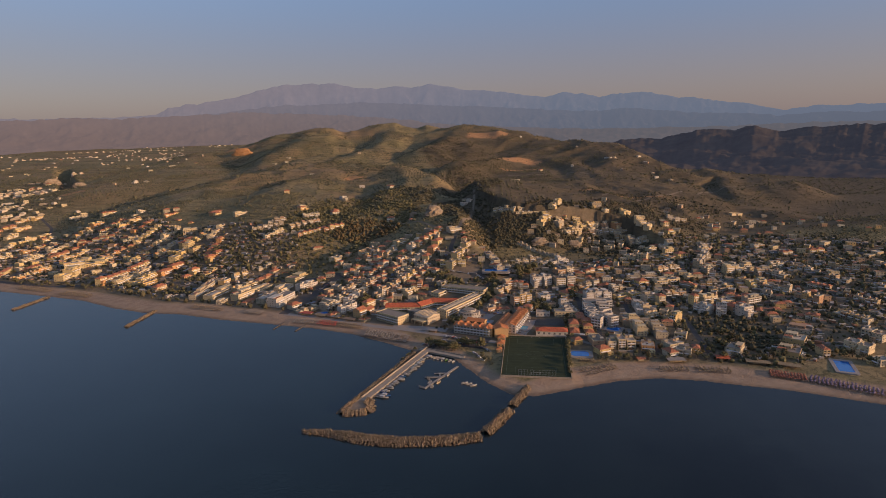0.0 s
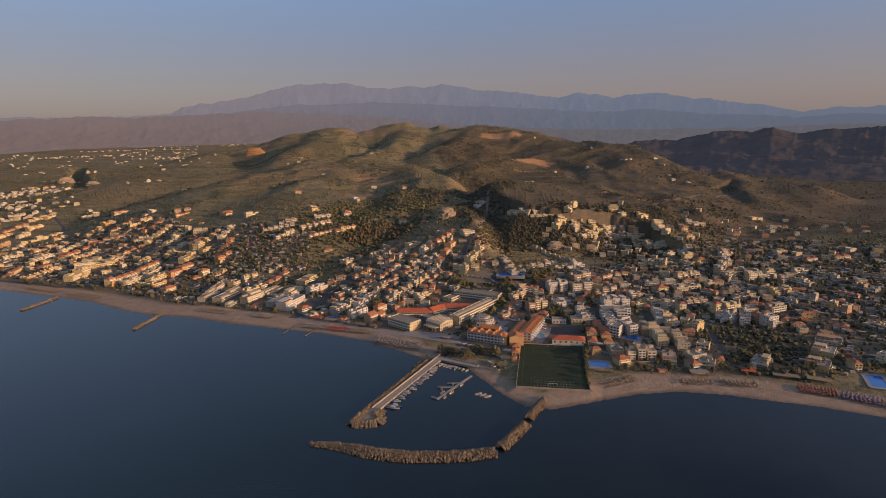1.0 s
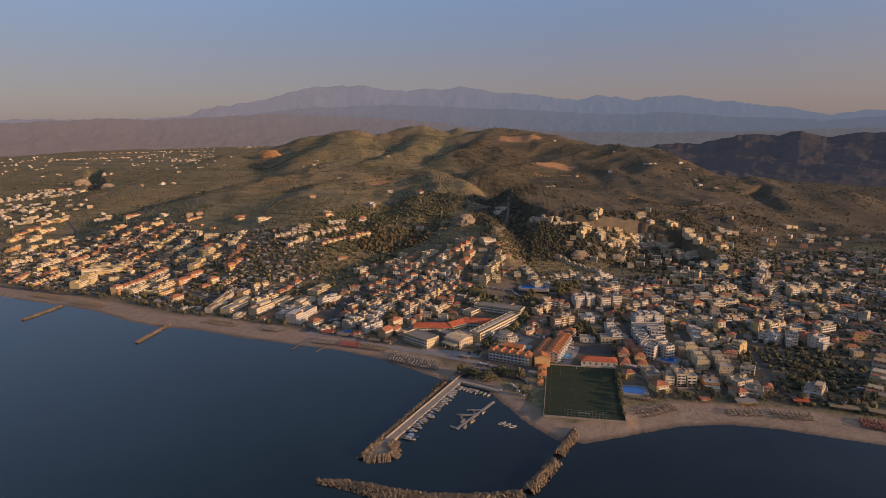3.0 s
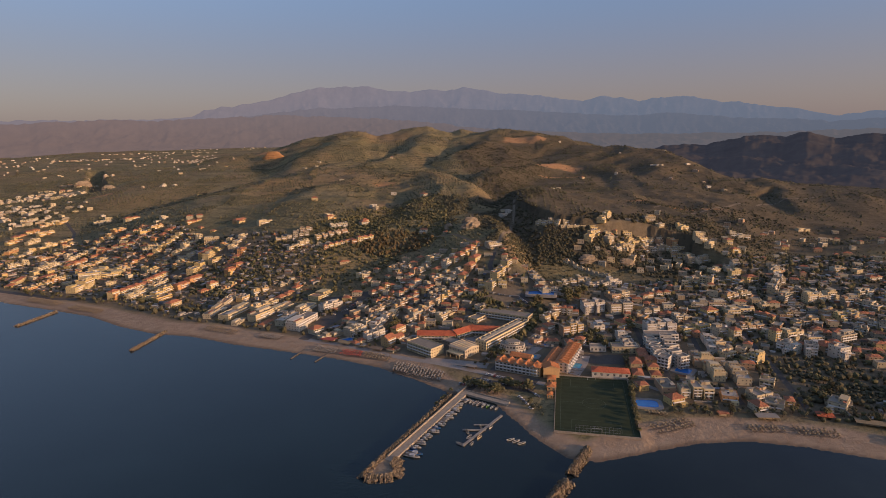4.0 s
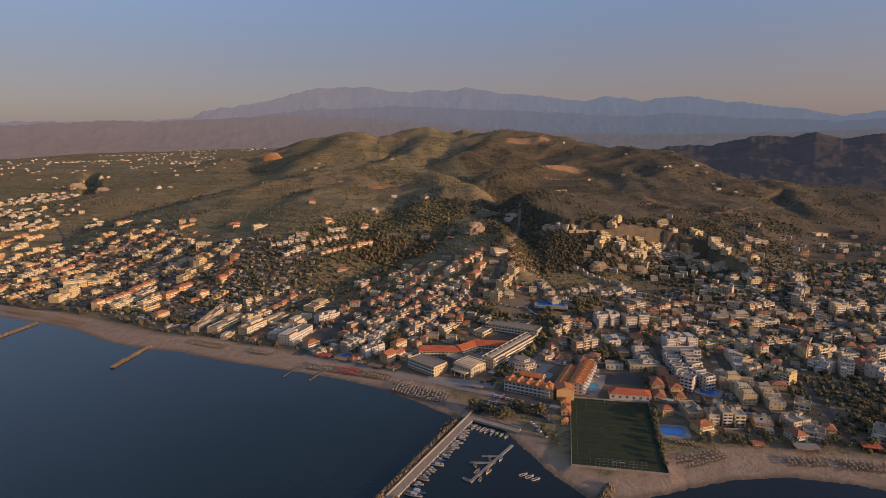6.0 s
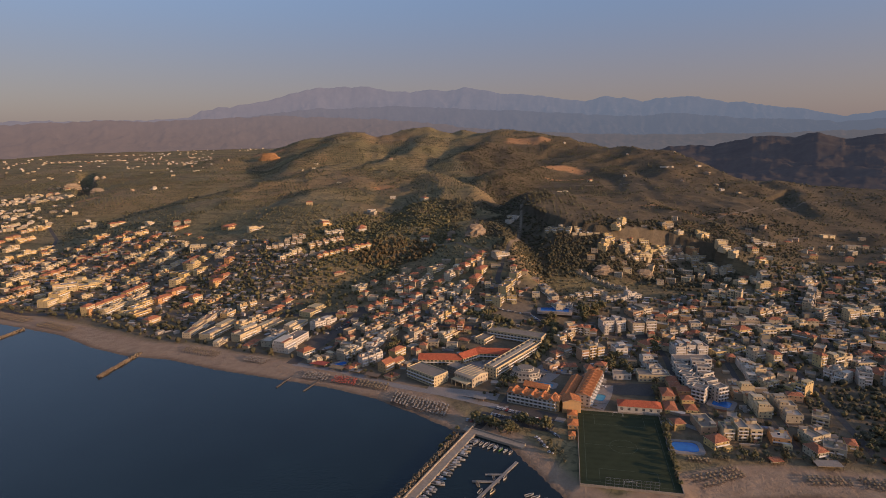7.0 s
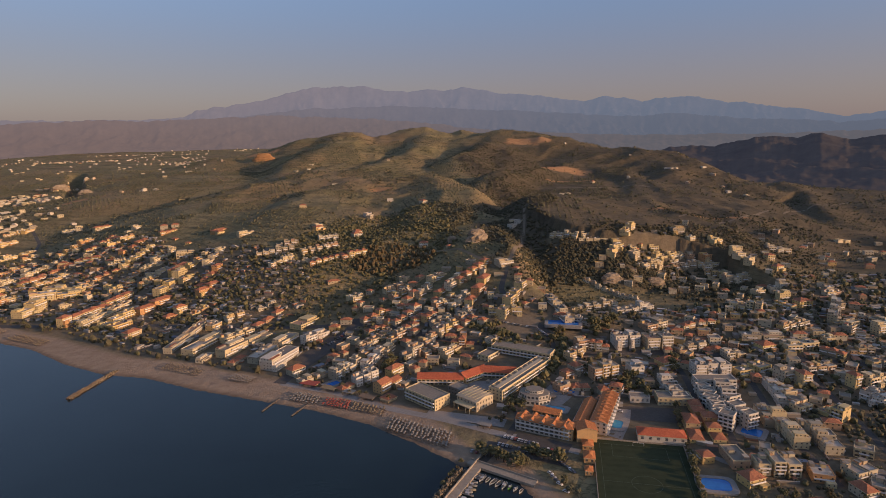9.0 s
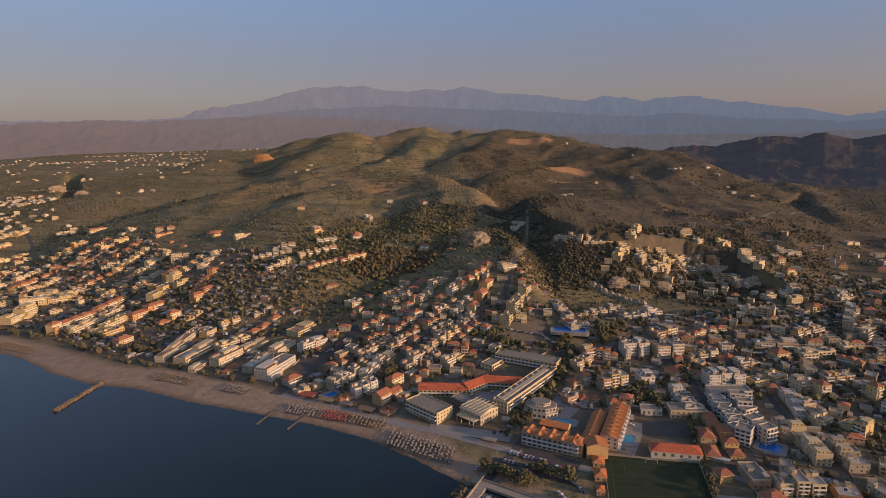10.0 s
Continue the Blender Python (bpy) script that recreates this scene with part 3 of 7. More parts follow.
# ---- the town's houses ----
STYLES = [("white flat-roofed house with shaded windows", M_white, "flat"), ("ochre rendered flat-roofed house with balconies", M_warm, "flat"),
          ("pale rendered flat-roofed house in the town", M_mixed, "flat"), ("cream flat-roofed apartment house with balconies", M_cream, "flat"),
          ("yellow flat-roofed apartment house with balconies", M_yellow, "flat"), ("bright white flat-roofed apartment house", M_purewhite, "flat"),
          ("pale village house under terracotta roof tiles", M_mixed, "hip"), ("warm-coloured house under terracotta roof tiles", M_warm, "hip"),
          ("white house under a terracotta hipped roof", M_white, "hip"), ("orange rendered house with a tiled gable roof", M_orange, "gable")]
FLOOR = 2.6
M_roofs = plaster("flat_roof_coat", [(0.33, 0.285, 0.22), (0.25, 0.21, 0.165), (0.43, 0.375, 0.29), (0.36, 0.27, 0.18), (0.30, 0.265, 0.22), (0.47, 0.42, 0.35), (0.38, 0.23, 0.14), (0.22, 0.19, 0.155)])


def flat_roof(w, d, h, parent, mat, roof=None):
    g = Geo()
    g.face([(-w / 2 + 0.3, -d / 2 + 0.3, h + 0.1), (w / 2 - 0.3, -d / 2 + 0.3, h + 0.1), (w / 2 - 0.3, d / 2 - 0.3, h + 0.1), (-w / 2 + 0.3, d / 2 - 0.3, h + 0.1)])
    for x0, x1, y0, y1 in ((-w / 2 - 0.1, w / 2 + 0.1, -d / 2 - 0.1, -d / 2 + 0.3), (-w / 2 - 0.1, w / 2 + 0.1, d / 2 - 0.3, d / 2 + 0.1),
                           (-w / 2 - 0.1, -w / 2 + 0.3, -d / 2 + 0.3, d / 2 - 0.3), (w / 2 - 0.3, w / 2 + 0.1, -d / 2 + 0.3, d / 2 - 0.3)):
        g.box(x0, x1, y0, y1, h, h + 0.75, 1)
    return g.make("roof", [roof or M_roofs, mat], parent)


def hip_roof(w, d, h, parent, mat=None, ridge=None, name="roof"):
    o, rise = 0.5, 0.22 * min(w, d) + 0.3
    r = max(w, d) / 2 - min(w, d) / 2 if ridge is None else ridge
    g = Geo()
    a, b, c, e = (-w / 2 - o, -d / 2 - o, h), (w / 2 + o, -d / 2 - o, h), (w / 2 + o, d / 2 + o, h), (-w / 2 - o, d / 2 + o, h)
    p, q = ((-r, 0, h + rise), (r, 0, h + rise)) if w >= d else ((0, -r, h + rise), (0, r, h + rise))
    if w >= d:
        for f in ((a, b, q, p), (b, c, q), (c, e, p, q), (e, a, p)):
            g.face(f)
    else:
        for f in ((a, b, p), (b, c, q, p), (c, e, q), (e, a, p, q)):
            g.face(f)
    lo = lambda v: (v[0], v[1], v[2] - 0.25)
    for u, v in ((a, b), (b, c), (c, e), (e, a)):
        g.face([lo(u), lo(v), v, u], 1)
    g.face([lo(e), lo(c), lo(b), lo(a)], 1)
    return g.make(name, [mat or M_tiles, M_cream], parent)


def gable_roof(w, d, h, parent, mat=None, name="roof", wall=None, rise=None):
    """Ridge along the longer side x; closes both gables."""
    o, rise = 0.45, rise or 0.24 * d + 0.3
    g = Geo()
    for s in (-1, 1):
        pts = [(-w / 2 - o, s * (d / 2 + o), h - 0.15), (w / 2 + o, s * (d / 2 + o), h - 0.15), (w / 2 + o, 0, h + rise), (-w / 2 - o, 0, h + rise)]
        low = [(x, y, z - 0.25) for x, y, z in pts]
        g.face(pts if s < 0 else pts[::-1])
        g.face(low[::-1] if s < 0 else low, 1)
        g.face([low[0], low[1], pts[1], pts[0]] if s < 0 else [pts[0], pts[1], low[1], low[0]])
        for i, j in ((1, 2), (3, 0)):
            g.face([low[i], low[j], pts[j], pts[i]], 1)
    for s in (-1, 1):
        g.face([(s * w / 2, -d / 2, h), (s * w / 2, d / 2, h), (s * w / 2, 0, h + rise - 0.3)], 2)
    return g.make(name, [mat or M_tiles, M_cream, wall or M_cream], parent)


def walls(w, d, floors, mat, parent, bay=3.3, name="wall", win=(0.34, 0.44), sill=0.3, foot=3.0, fh=FLOOR, loggia=(), blank_all=False):
    g, h = Geo(), floors * fh
    nw, nd = max(2, round(w / bay)), max(2, round(d / bay))
    c = [(-w / 2, -d / 2), (w / 2, -d / 2), (w / 2, d / 2), (-w / 2, d / 2)]
    for i, n in enumerate((nw, nd, nw, nd)):
        a, b = c[i], c[(i + 1) % 4]
        g.face([(*a, -foot), (*b, -foot), (*b, 0), (*a, 0)])
        blank = {(k, m) for k in range(floors) for m in range(n) if name == "wall" and skips.random() < 0.28}
        if blank_all:
            blank = {(k, m) for k in range(floors) for m in range(n)}
        if i in loggia:
            g.facade(a, b, 0, h, floors, n, (0.66, 0.60), 0.08, 0.9)
        else:
            g.facade(a, b, 0, h, floors, n, win, sill, skip=blank)
    g.face([(*p, h) for p in c])
    return g.make(name, [mat, M_glass], parent)


def balcony(w, z, d, parent, depth=1.4, side=-1):
    g = Geo()
    y0, y1 = (-d / 2 - depth, -d / 2) if side < 0 else (d / 2, d / 2 + depth)
    g.box(-w / 2, w / 2, y0, y1, z - 0.18, z)
    yo = y0 if side < 0 else y1 - 0.12
    g.box(-w / 2, w / 2, yo, yo + 0.12, z, z + 0.95, 1)
    for x in (-w / 2, w / 2 - 0.12):
        g.box(x, x + 0.12, y0 + 0.12, y1 - 0.1, z, z + 0.95, 1)
    return g.make("balcony", [M_concrete, M_rail], parent)


def solar_heater(parent, x, y, z):
    g = Geo()
    g.face([(x - 1, y - 0.8, z + 0.2), (x + 1, y - 0.8, z + 0.2), (x + 1, y + 0.5, z + 1.2), (x - 1, y + 0.5, z + 1.2)], 1)
    g.face([(x - 1, y + 0.5, z), (x + 1, y + 0.5, z), (x + 1, y + 0.5, z + 1.2), (x - 1, y + 0.5, z + 1.2)][::-1], 0)
    g.box(x - 0.9, x + 0.9, y + 0.4, y + 0.95, z + 0.95, z + 1.5)
    return g.make("solar_heater", [M_rail, M_panel], parent)


def roof_clutter(w, d, h, parent):
    """A roof room or shelter and a water tank, as every flat roof here has."""
    a, b = w * rng.uniform(0.10, 0.17), d * rng.uniform(0.14, 0.2)
    x, y = rng.choice((-1, 1)) * (w / 2 - a - 0.5), rng.choice((-1, 1, 1)) * (d / 2 - b - 0.5)
    Geo().box(x - a, x + a, y - b, y + b, h + 0.11, h + rng.uniform(1.8, 2.6), 0, 1).make("roof_room", [rng.choice((M_whiteroof, M_concrete, M_mixed)), rng.choice((M_tiles, M_concrete, M_roofs, M_whiteroof))], parent)
    if w >= 10:
        x, y = -x * rng.uniform(0.4, 0.9), -y * rng.uniform(0.2, 0.9)
        c = rng.choice((0.7, 0.9, 1.2))
        Geo().box(x - c, x + c, y - 0.7, y + 0.7, h + 0.11, h + 0.2 + c * 1.1).make("water_tank", [rng.choice((M_whiteroof, M_concrete, M_rail))], parent)


skips = random.Random(4)
TEMPLATES = {}
rng = random.Random(7)


def house(x, y, rot, w, d, floors, style, detail=2, group="houses of the town"):
    """One house; its like is built once and then copied with slightly other proportions."""
    label, mat, roof = STYLES[style]
    bucket = min((7, 10, 14, 20, 30, 44), key=lambda b: abs(math.log(b / w)))
    depth = min((7, 10, 14, 20), key=lambda b: abs(math.log(b / d)))
    key = (bucket, depth, floors, style, detail, rng.randrange(3))
    z = float(height(x + np.array([-1, 1, -1, 1]) * w / 3, y + np.array([-1, -1, 1, 1]) * d / 3).min()) + 0.1
    m = pose(x, y, z, 0, 0, rot) @ Matrix.Diagonal((w / bucket, d / depth, rng.uniform(0.93, 1.08), 1))
    if key in TEMPLATES:
        return copy_thing(TEMPLATES[key], m)
    kind = "cottage" if group == "small houses" else "villa" if detail == 0 else "apartment_house" if floors > 2 else "village_house" if roof != "flat" else "house"
    ob = thing(kind, label, kind.replace("_", " "), group)
    h = floors * FLOOR
    walls(bucket, depth, floors, mat, ob, loggia=(0,) if detail and floors > 1 and rng.random() < 0.4 else ())
    if detail and floors > 1 and bucket >= 10 and rng.random() < 0.55:
        ww = bucket * rng.uniform(0.3, 0.5)
        sw = walls(ww, 4.0, floors - 1, mat, ob, 3.0, "side_wing")
        sw.matrix_basis = pose(rng.choice((-1, 1)) * (bucket - ww) / 2, -depth / 2 - 1.9, 0)
    if roof == "flat":
        flat_roof(bucket, depth, h, ob, mat)
        if detail and bucket >= 10 and rng.random() < 0.6:
            uw, ud = bucket * rng.uniform(0.4, 0.62), depth * rng.uniform(0.5, 0.8)
            ux = rng.choice((-1, 1)) * (bucket - uw) / 2 * 0.9
            up_ob = walls(uw, ud, 1, mat, ob, 3.0, "upper_storey", foot=0.0)
            up_ob.matrix_basis = pose(ux, (depth - ud) / 2 * 0.8, h + 0.1)
        elif detail > 1:
            sx = rng.uniform(-0.25, 0.25) * bucket
            g = Geo().box(sx - 1.6, sx + 1.6, depth / 2 - 4.2, depth / 2 - 0.9, h + 0.1, h + 2.5).box(sx - 1.8, sx + 1.8, depth / 2 - 4.4, depth / 2 - 0.7, h + 2.5, h + 2.7, 1)
            g.make("stair_house", [mat, M_concrete], ob)
            if bucket >= 14:
                solar_heater(ob, -sx * 0.8 + 1, -0.5, h + 0.12)
        if detail:
            roof_clutter(bucket, depth, h, ob)
    elif roof == "hip":
        hip_roof(bucket, depth, h, ob)
    else:
        gable_roof(bucket, depth, h, ob, wall=mat)
    if detail > 1:
        for k in range(1, floors):
            balcony(bucket * (0.9 if rng.random() < 0.6 else 0.5), k * FLOOR, depth, ob, 1.0)
    elif detail == 1 and floors > 1:
        balcony(bucket * 0.7, FLOOR, depth, ob)
    ob.matrix_basis = m
    TEMPLATES[key] = ob
    return ob


TAKEN = []


def row(x0, y0, x1, y1, n, floors, style, depth, detail=2):
    """n houses in a row from one end to the other, their fronts towards the sea."""
    length = math.hypot(x1 - x0, y1 - y0)
    rot = math.degrees(math.atan2(y1 - y0, x1 - x0))
    if abs(rot) > 90:
        rot -= math.copysign(180, rot)
    for i in range(n):
        u = (i + 0.5) / n
        w = max(6.0, length / n * (rng.uniform(0.97, 1.04) if x0 < -240 and detail else rng.uniform(0.80, 0.97)))
        w = min(w, (12, 30 if x0 < -240 else 16, 60)[detail])
        px, py = x0 + (x1 - x0) * u, y0 + (y1 - y0) * u
        f = max(1, floors + (rng.choice((-1, 0, 0, 0, 0, 1)) if n > 1 and floors > 1 else 0))
        off = rng.uniform(-0.6, 0.6)
        nx, ny = -math.sin(radians(rot)), math.cos(radians(rot))
        if detail == 0 and n > 2:
            px, py, rot = px + rng.uniform(-22, 22), py + rng.uniform(-35, 35), rng.uniform(-40, 40)
        house(px + nx * off, py + ny * off, rot + rng.uniform(-2, 2), w, depth * rng.uniform(0.9, 1.12), f, style, detail)
        TAKEN.append((px, py, max(w, depth) * 0.62))


# rows of houses: from x, y to x, y, how many, storeys, style, depth
EAST_TOWN_1 = [
    (-588, 1189, -560, 1251, 5, 2, 1, 9), (-558, 1141, -493, 1141, 5, 2, 7, 9), (-461, 1096, -438, 1108, 3, 2, 3, 9), (-433, 1079, -415, 1153, 6, 2, 4, 9),
    (-393, 1053, -368, 1115, 6, 2, 3, 9), (-397, 1107, -370, 1126, 3, 2, 1, 9), (-349, 1076, -327, 1082, 1, 3, 3, 14), (-367, 1005, -350, 1050, 4, 2, 3, 9),
    (-331, 952, -316, 1011, 3, 3, 4, 10), (-309, 977, -298, 997, 1, 2, 4, 9), (-330, 1004, -324, 1040, 2, 3, 7, 10), (-280, 954, -265, 1007, 4, 2, 7, 9),
]
EAST_TOWN_2 = [
    (-272, 931, -255, 961, 2, 2, 7, 9), (-314, 1019, -301, 1047, 2, 2, 1, 9), (-289, 1016, -280, 1073, 3, 2, 3, 9), (-479, 1045, -454, 1067, 2, 1, 1, 14),
    (-465, 1062, -427, 1089, 4, 1, 7, 9), (-415, 998, -390, 1022, 3, 2, 1, 10), (-542, 1047, -522, 1097, 4, 2, 1, 9), (-568, 1056, -558, 1097, 3, 2, 7, 9),
    (-606, 1041, -591, 1088, 5, 2, 3, 9), (-645, 1114, -629, 1154, 3, 2, 1, 9), (-594, 1106, -574, 1166, 5, 2, 3, 9), (-410, 1027, -396, 1060, 3, 1, 1, 9),
]
EAST_TOWN_3 = [
    (-560, 1116, -537, 1147, 2, 2, 7, 9), (-479, 1009, -456, 1043, 3, 1, 1, 10), (-372, 997, -357, 1019, 2, 2, 1, 9),
]
EAST_HEIGHTS_1 = [
    (-822, 1322, -801, 1376, 4, 2, 7, 9), (-820, 1413, -801, 1443, 3, 2, 1, 9), (-777, 1331, -762, 1364, 2, 2, 1, 9), (-753, 1255, -745, 1283, 2, 2, 3, 9),
    (-707, 1217, -689, 1245, 3, 2, 4, 9), (-705, 1151, -694, 1179, 2, 2, 3, 9), (-739, 1176, -740, 1207, 2, 2, 1, 9), (-896, 1468, -866, 1488, 3, 2, 3, 9),
    (-707, 1417, -679, 1442, 3, 2, 3, 9), (-598, 1330, -581, 1360, 2, 2, 7, 9), (-502, 1247, -488, 1276, 2, 2, 3, 9), (-790, 1428, -787, 1460, 1, 2, 1, 9),
]
EAST_HEIGHTS_2 = [
    (-537, 1179, -498, 1221, 5, 2, 7, 9), (-501, 1178, -473, 1213, 4, 2, 1, 9), (-451, 1152, -439, 1189, 3, 2, 7, 9), (-423, 1198, -402, 1218, 3, 2, 7, 9),
    (-670, 1071, -650, 1095, 3, 2, 3, 9), (-796, 1262, -785, 1294, 2, 2, 1, 9), (-688, 1254, -680, 1281, 2, 1, 1, 9), (-662, 1213, -647, 1237, 2, 2, 1, 9),
    (-325, 1165, -311, 1189, 1, 2, 7, 9), (-268, 1111, -250, 1130, 1, 2, 3, 9),
]
EAST_SHORE_1 = [
    (-590, 949, -596, 993, 3, 2, 7, 9), (-557, 928, -526, 992, 7, 2, 1, 9), (-568, 974, -556, 1005, 4, 2, 7, 9), (-479, 907, -473, 949, 2, 4, 4, 13),
    (-505, 977, -453, 1005, 2, 3, 4, 16), (-510, 1020, -458, 1018, 2, 2, 4, 12), (-405, 866, -387, 935, 5, 3, 7, 9), (-389, 935, -375, 978, 3, 3, 7, 9),
    (-381, 863, -364, 945, 5, 2, 3, 8), (-358, 860, -337, 917, 4, 2, 4, 9), (-334, 902, -312, 944, 2, 3, 7, 11), (-340, 848, -329, 870, 1, 2, 1, 10),
]
EAST_SHORE_2 = [
    (-313, 822, -305, 838, 1, 2, 7, 10), (-294, 881, -277, 904, 2, 2, 7, 9), (-265, 882, -253, 905, 2, 1, 1, 10),
]
EAST_STRIPS_1 = [
    (-248, 771, -239, 853, 2, 2, 0, 9), (-227, 763, -208, 812, 1, 2, 3, 13), (-208, 741, -202, 766, 1, 1, 0, 8), (-201, 793, -176, 823, 3, 2, 3, 9),
    (-191, 752, -156, 815, 2, 2, 3, 12), (-175, 734, -167, 754, 2, 1, 6, 7), (-157, 732, -141, 774, 1, 2, 0, 12), (-140, 772, -127, 803, 1, 2, 3, 11),
    (-140, 716, -120, 762, 1, 3, 5, 13), (-114, 777, -93, 801, 2, 2, 5, 10), (-131, 817, -113, 851, 1, 2, 4, 16), (-228, 832, -221, 851, 1, 2, 2, 9),
]
EAST_STRIPS_2 = [
    (-217, 858, -199, 874, 2, 2, 2, 9), (-186, 878, -165, 891, 2, 1, 0, 9), (-179, 834, -155, 878, 3, 1, 6, 9), (-115, 705, -104, 717, 1, 2, 8, 9),
]
OLD_VILLAGE_1 = [
    (-57, 810, -25, 830, 4, 2, 6, 8), (-50, 782, -24, 803, 4, 2, 6, 8), (-57, 755, -24, 783, 5, 2, 2, 8), (-23, 795, -3, 811, 3, 2, 6, 8),
    (-18, 830, 8, 820, 3, 2, 8, 8), (-3, 795, 11, 802, 2, 2, 6, 8), (-26, 761, -10, 780, 3, 2, 2, 8), (-12, 726, 6, 746, 3, 3, 2, 9),
    (-31, 737, -23, 753, 1, 2, 2, 9), (6, 753, 28, 774, 3, 2, 2, 9), (17, 781, 38, 793, 3, 2, 2, 9), (30, 771, 44, 781, 2, 2, 1, 8),
]
OLD_VILLAGE_2 = [
    (25, 725, 45, 747, 2, 2, 3, 9), (36, 749, 58, 744, 3, 2, 7, 9), (-26, 852, -3, 874, 3, 2, 2, 8), (-11, 839, 4, 855, 2, 2, 8, 8),
    (3, 844, 20, 873, 2, 2, 0, 8), (17, 878, 39, 898, 1, 3, 3, 9), (39, 849, 62, 885, 2, 2, 0, 9), (25, 840, 46, 873, 2, 2, 6, 8),
    (50, 858, 92, 902, 5, 3, 7, 9), (58, 805, 86, 865, 3, 3, 7, 9), (13, 806, 46, 831, 4, 2, 2, 9), (39, 803, 62, 834, 3, 2, 0, 9),
]
OLD_VILLAGE_3 = [
    (-13, 806, 7, 821, 2, 2, 8, 8), (10, 790, 23, 803, 2, 2, 6, 8), (41, 770, 64, 785, 3, 2, 6, 9), (45, 784, 61, 801, 2, 2, 2, 8),
    (7, 732, 22, 744, 2, 2, 2, 9), (-79, 873, -61, 887, 1, 2, 3, 10),
]
VILLAGE_SHORE = [
    (-74, 693, -53, 723, 4, 3, 0, 9), (-54, 678, -35, 692, 3, 3, 5, 9), (-47, 712, -32, 747, 3, 2, 5, 8), (-33, 661, -15, 683, 2, 2, 9, 9),
    (-25, 690, -13, 705, 1, 3, 7, 9), (-103, 687, -81, 706, 2, 1, 0, 10), (-66, 668, -55, 679, 2, 1, 6, 8), (-27, 644, -18, 654, 1, 1, 6, 9),
    (-45, 766, -32, 777, 2, 2, 2, 8), (-12, 783, 3, 791, 2, 2, 6, 8), (-52, 736, -42, 752, 2, 2, 2, 8),
]
GORGE_SIDE_1 = [
    (89, 776, 123, 836, 4, 3, 4, 10), (78, 788, 113, 782, 3, 2, 4, 9), (10, 1031, 23, 1029, 1, 2, 8, 9), (46, 992, 55, 993, 1, 1, 6, 9),
    (100, 885, 121, 895, 1, 2, 0, 12), (147, 824, 157, 756, 4, 2, 0, 10), (185, 839, 236, 847, 5, 2, 0, 10), (224, 820, 272, 831, 5, 2, 5, 10),
    (190, 725, 216, 729, 2, 4, 5, 12), (219, 721, 246, 722, 2, 3, 0, 13), (227, 746, 253, 758, 2, 2, 2, 12), (163, 765, 178, 757, 2, 2, 5, 9),
]
GORGE_SIDE_2 = [
    (216, 911, 268, 860, 9, 1, 0, 6), (145, 776, 158, 769, 1, 1, 6, 10),
]
HILLTOP_1 = [
    (194, 1010, 229, 986, 4, 2, 3, 9), (227, 982, 267, 979, 4, 1, 3, 8), (256, 941, 313, 1007, 4, 2, 4, 9), (265, 954, 278, 963, 1, 3, 4, 9),
    (292, 955, 322, 990, 2, 2, 7, 9), (284, 943, 303, 956, 1, 4, 0, 9), (311, 951, 371, 985, 5, 2, 4, 9), (349, 959, 376, 981, 2, 2, 3, 9),
    (371, 968, 396, 980, 1, 3, 2, 10), (388, 960, 413, 972, 1, 4, 1, 11), (298, 933, 330, 946, 3, 2, 3, 8), (347, 954, 395, 957, 4, 2, 2, 8),
]
HILLTOP_2 = [
    (400, 954, 416, 960, 1, 2, 3, 8), (387, 942, 412, 935, 3, 2, 1, 8), (396, 908, 429, 909, 3, 3, 0, 9), (414, 907, 441, 922, 2, 3, 3, 8),
    (403, 860, 425, 865, 1, 2, 3, 10), (428, 863, 448, 864, 2, 2, 0, 9), (414, 823, 420, 802, 2, 2, 1, 9), (427, 812, 447, 815, 1, 3, 7, 11),
    (419, 934, 444, 942, 1, 2, 3, 10), (421, 983, 433, 993, 1, 2, 4, 9), (354, 973, 394, 991, 3, 2, 3, 10), (504, 995, 540, 995, 3, 2, 0, 8),
]
HILLTOP_3 = [
    (459, 905, 472, 910, 1, 2, 7, 9), (347, 803, 372, 782, 4, 3, 3, 9), (148, 1108, 176, 1113, 1, 1, 0, 9),
]
HILLTOP_4 = [
    (213, 1002, 225, 1004, 1, 2, 0, 9), (231, 990, 245, 992, 1, 2, 3, 9), (270, 971, 283, 973, 1, 2, 4, 9), (290, 960, 300, 962, 1, 3, 3, 9),
    (325, 982, 341, 984, 1, 2, 4, 9), (346, 962, 358, 964, 1, 2, 3, 9), (377, 976, 389, 978, 1, 3, 2, 9), (388, 951, 402, 953, 1, 2, 0, 9),
    (407, 934, 420, 936, 1, 2, 3, 9), (417, 908, 429, 910, 1, 3, 0, 9), (347, 820, 377, 822, 1, 2, 0, 8), (423, 876, 435, 878, 1, 2, 6, 8),
]
HILLTOP_5 = [
    (424, 839, 437, 841, 1, 3, 4, 9), (434, 820, 446, 822, 1, 2, 7, 9), (486, 849, 497, 851, 1, 3, 0, 9), (462, 801, 475, 803, 1, 3, 2, 9),
    (433, 745, 445, 747, 1, 2, 3, 9), (390, 713, 403, 715, 1, 2, 3, 9), (467, 938, 479, 940, 1, 3, 7, 9), (368, 1009, 388, 1011, 1, 3, 2, 10),
    (415, 989, 424, 991, 1, 2, 4, 8), (425, 948, 437, 950, 1, 3, 3, 9), (509, 1005, 521, 1007, 1, 2, 0, 9),
]
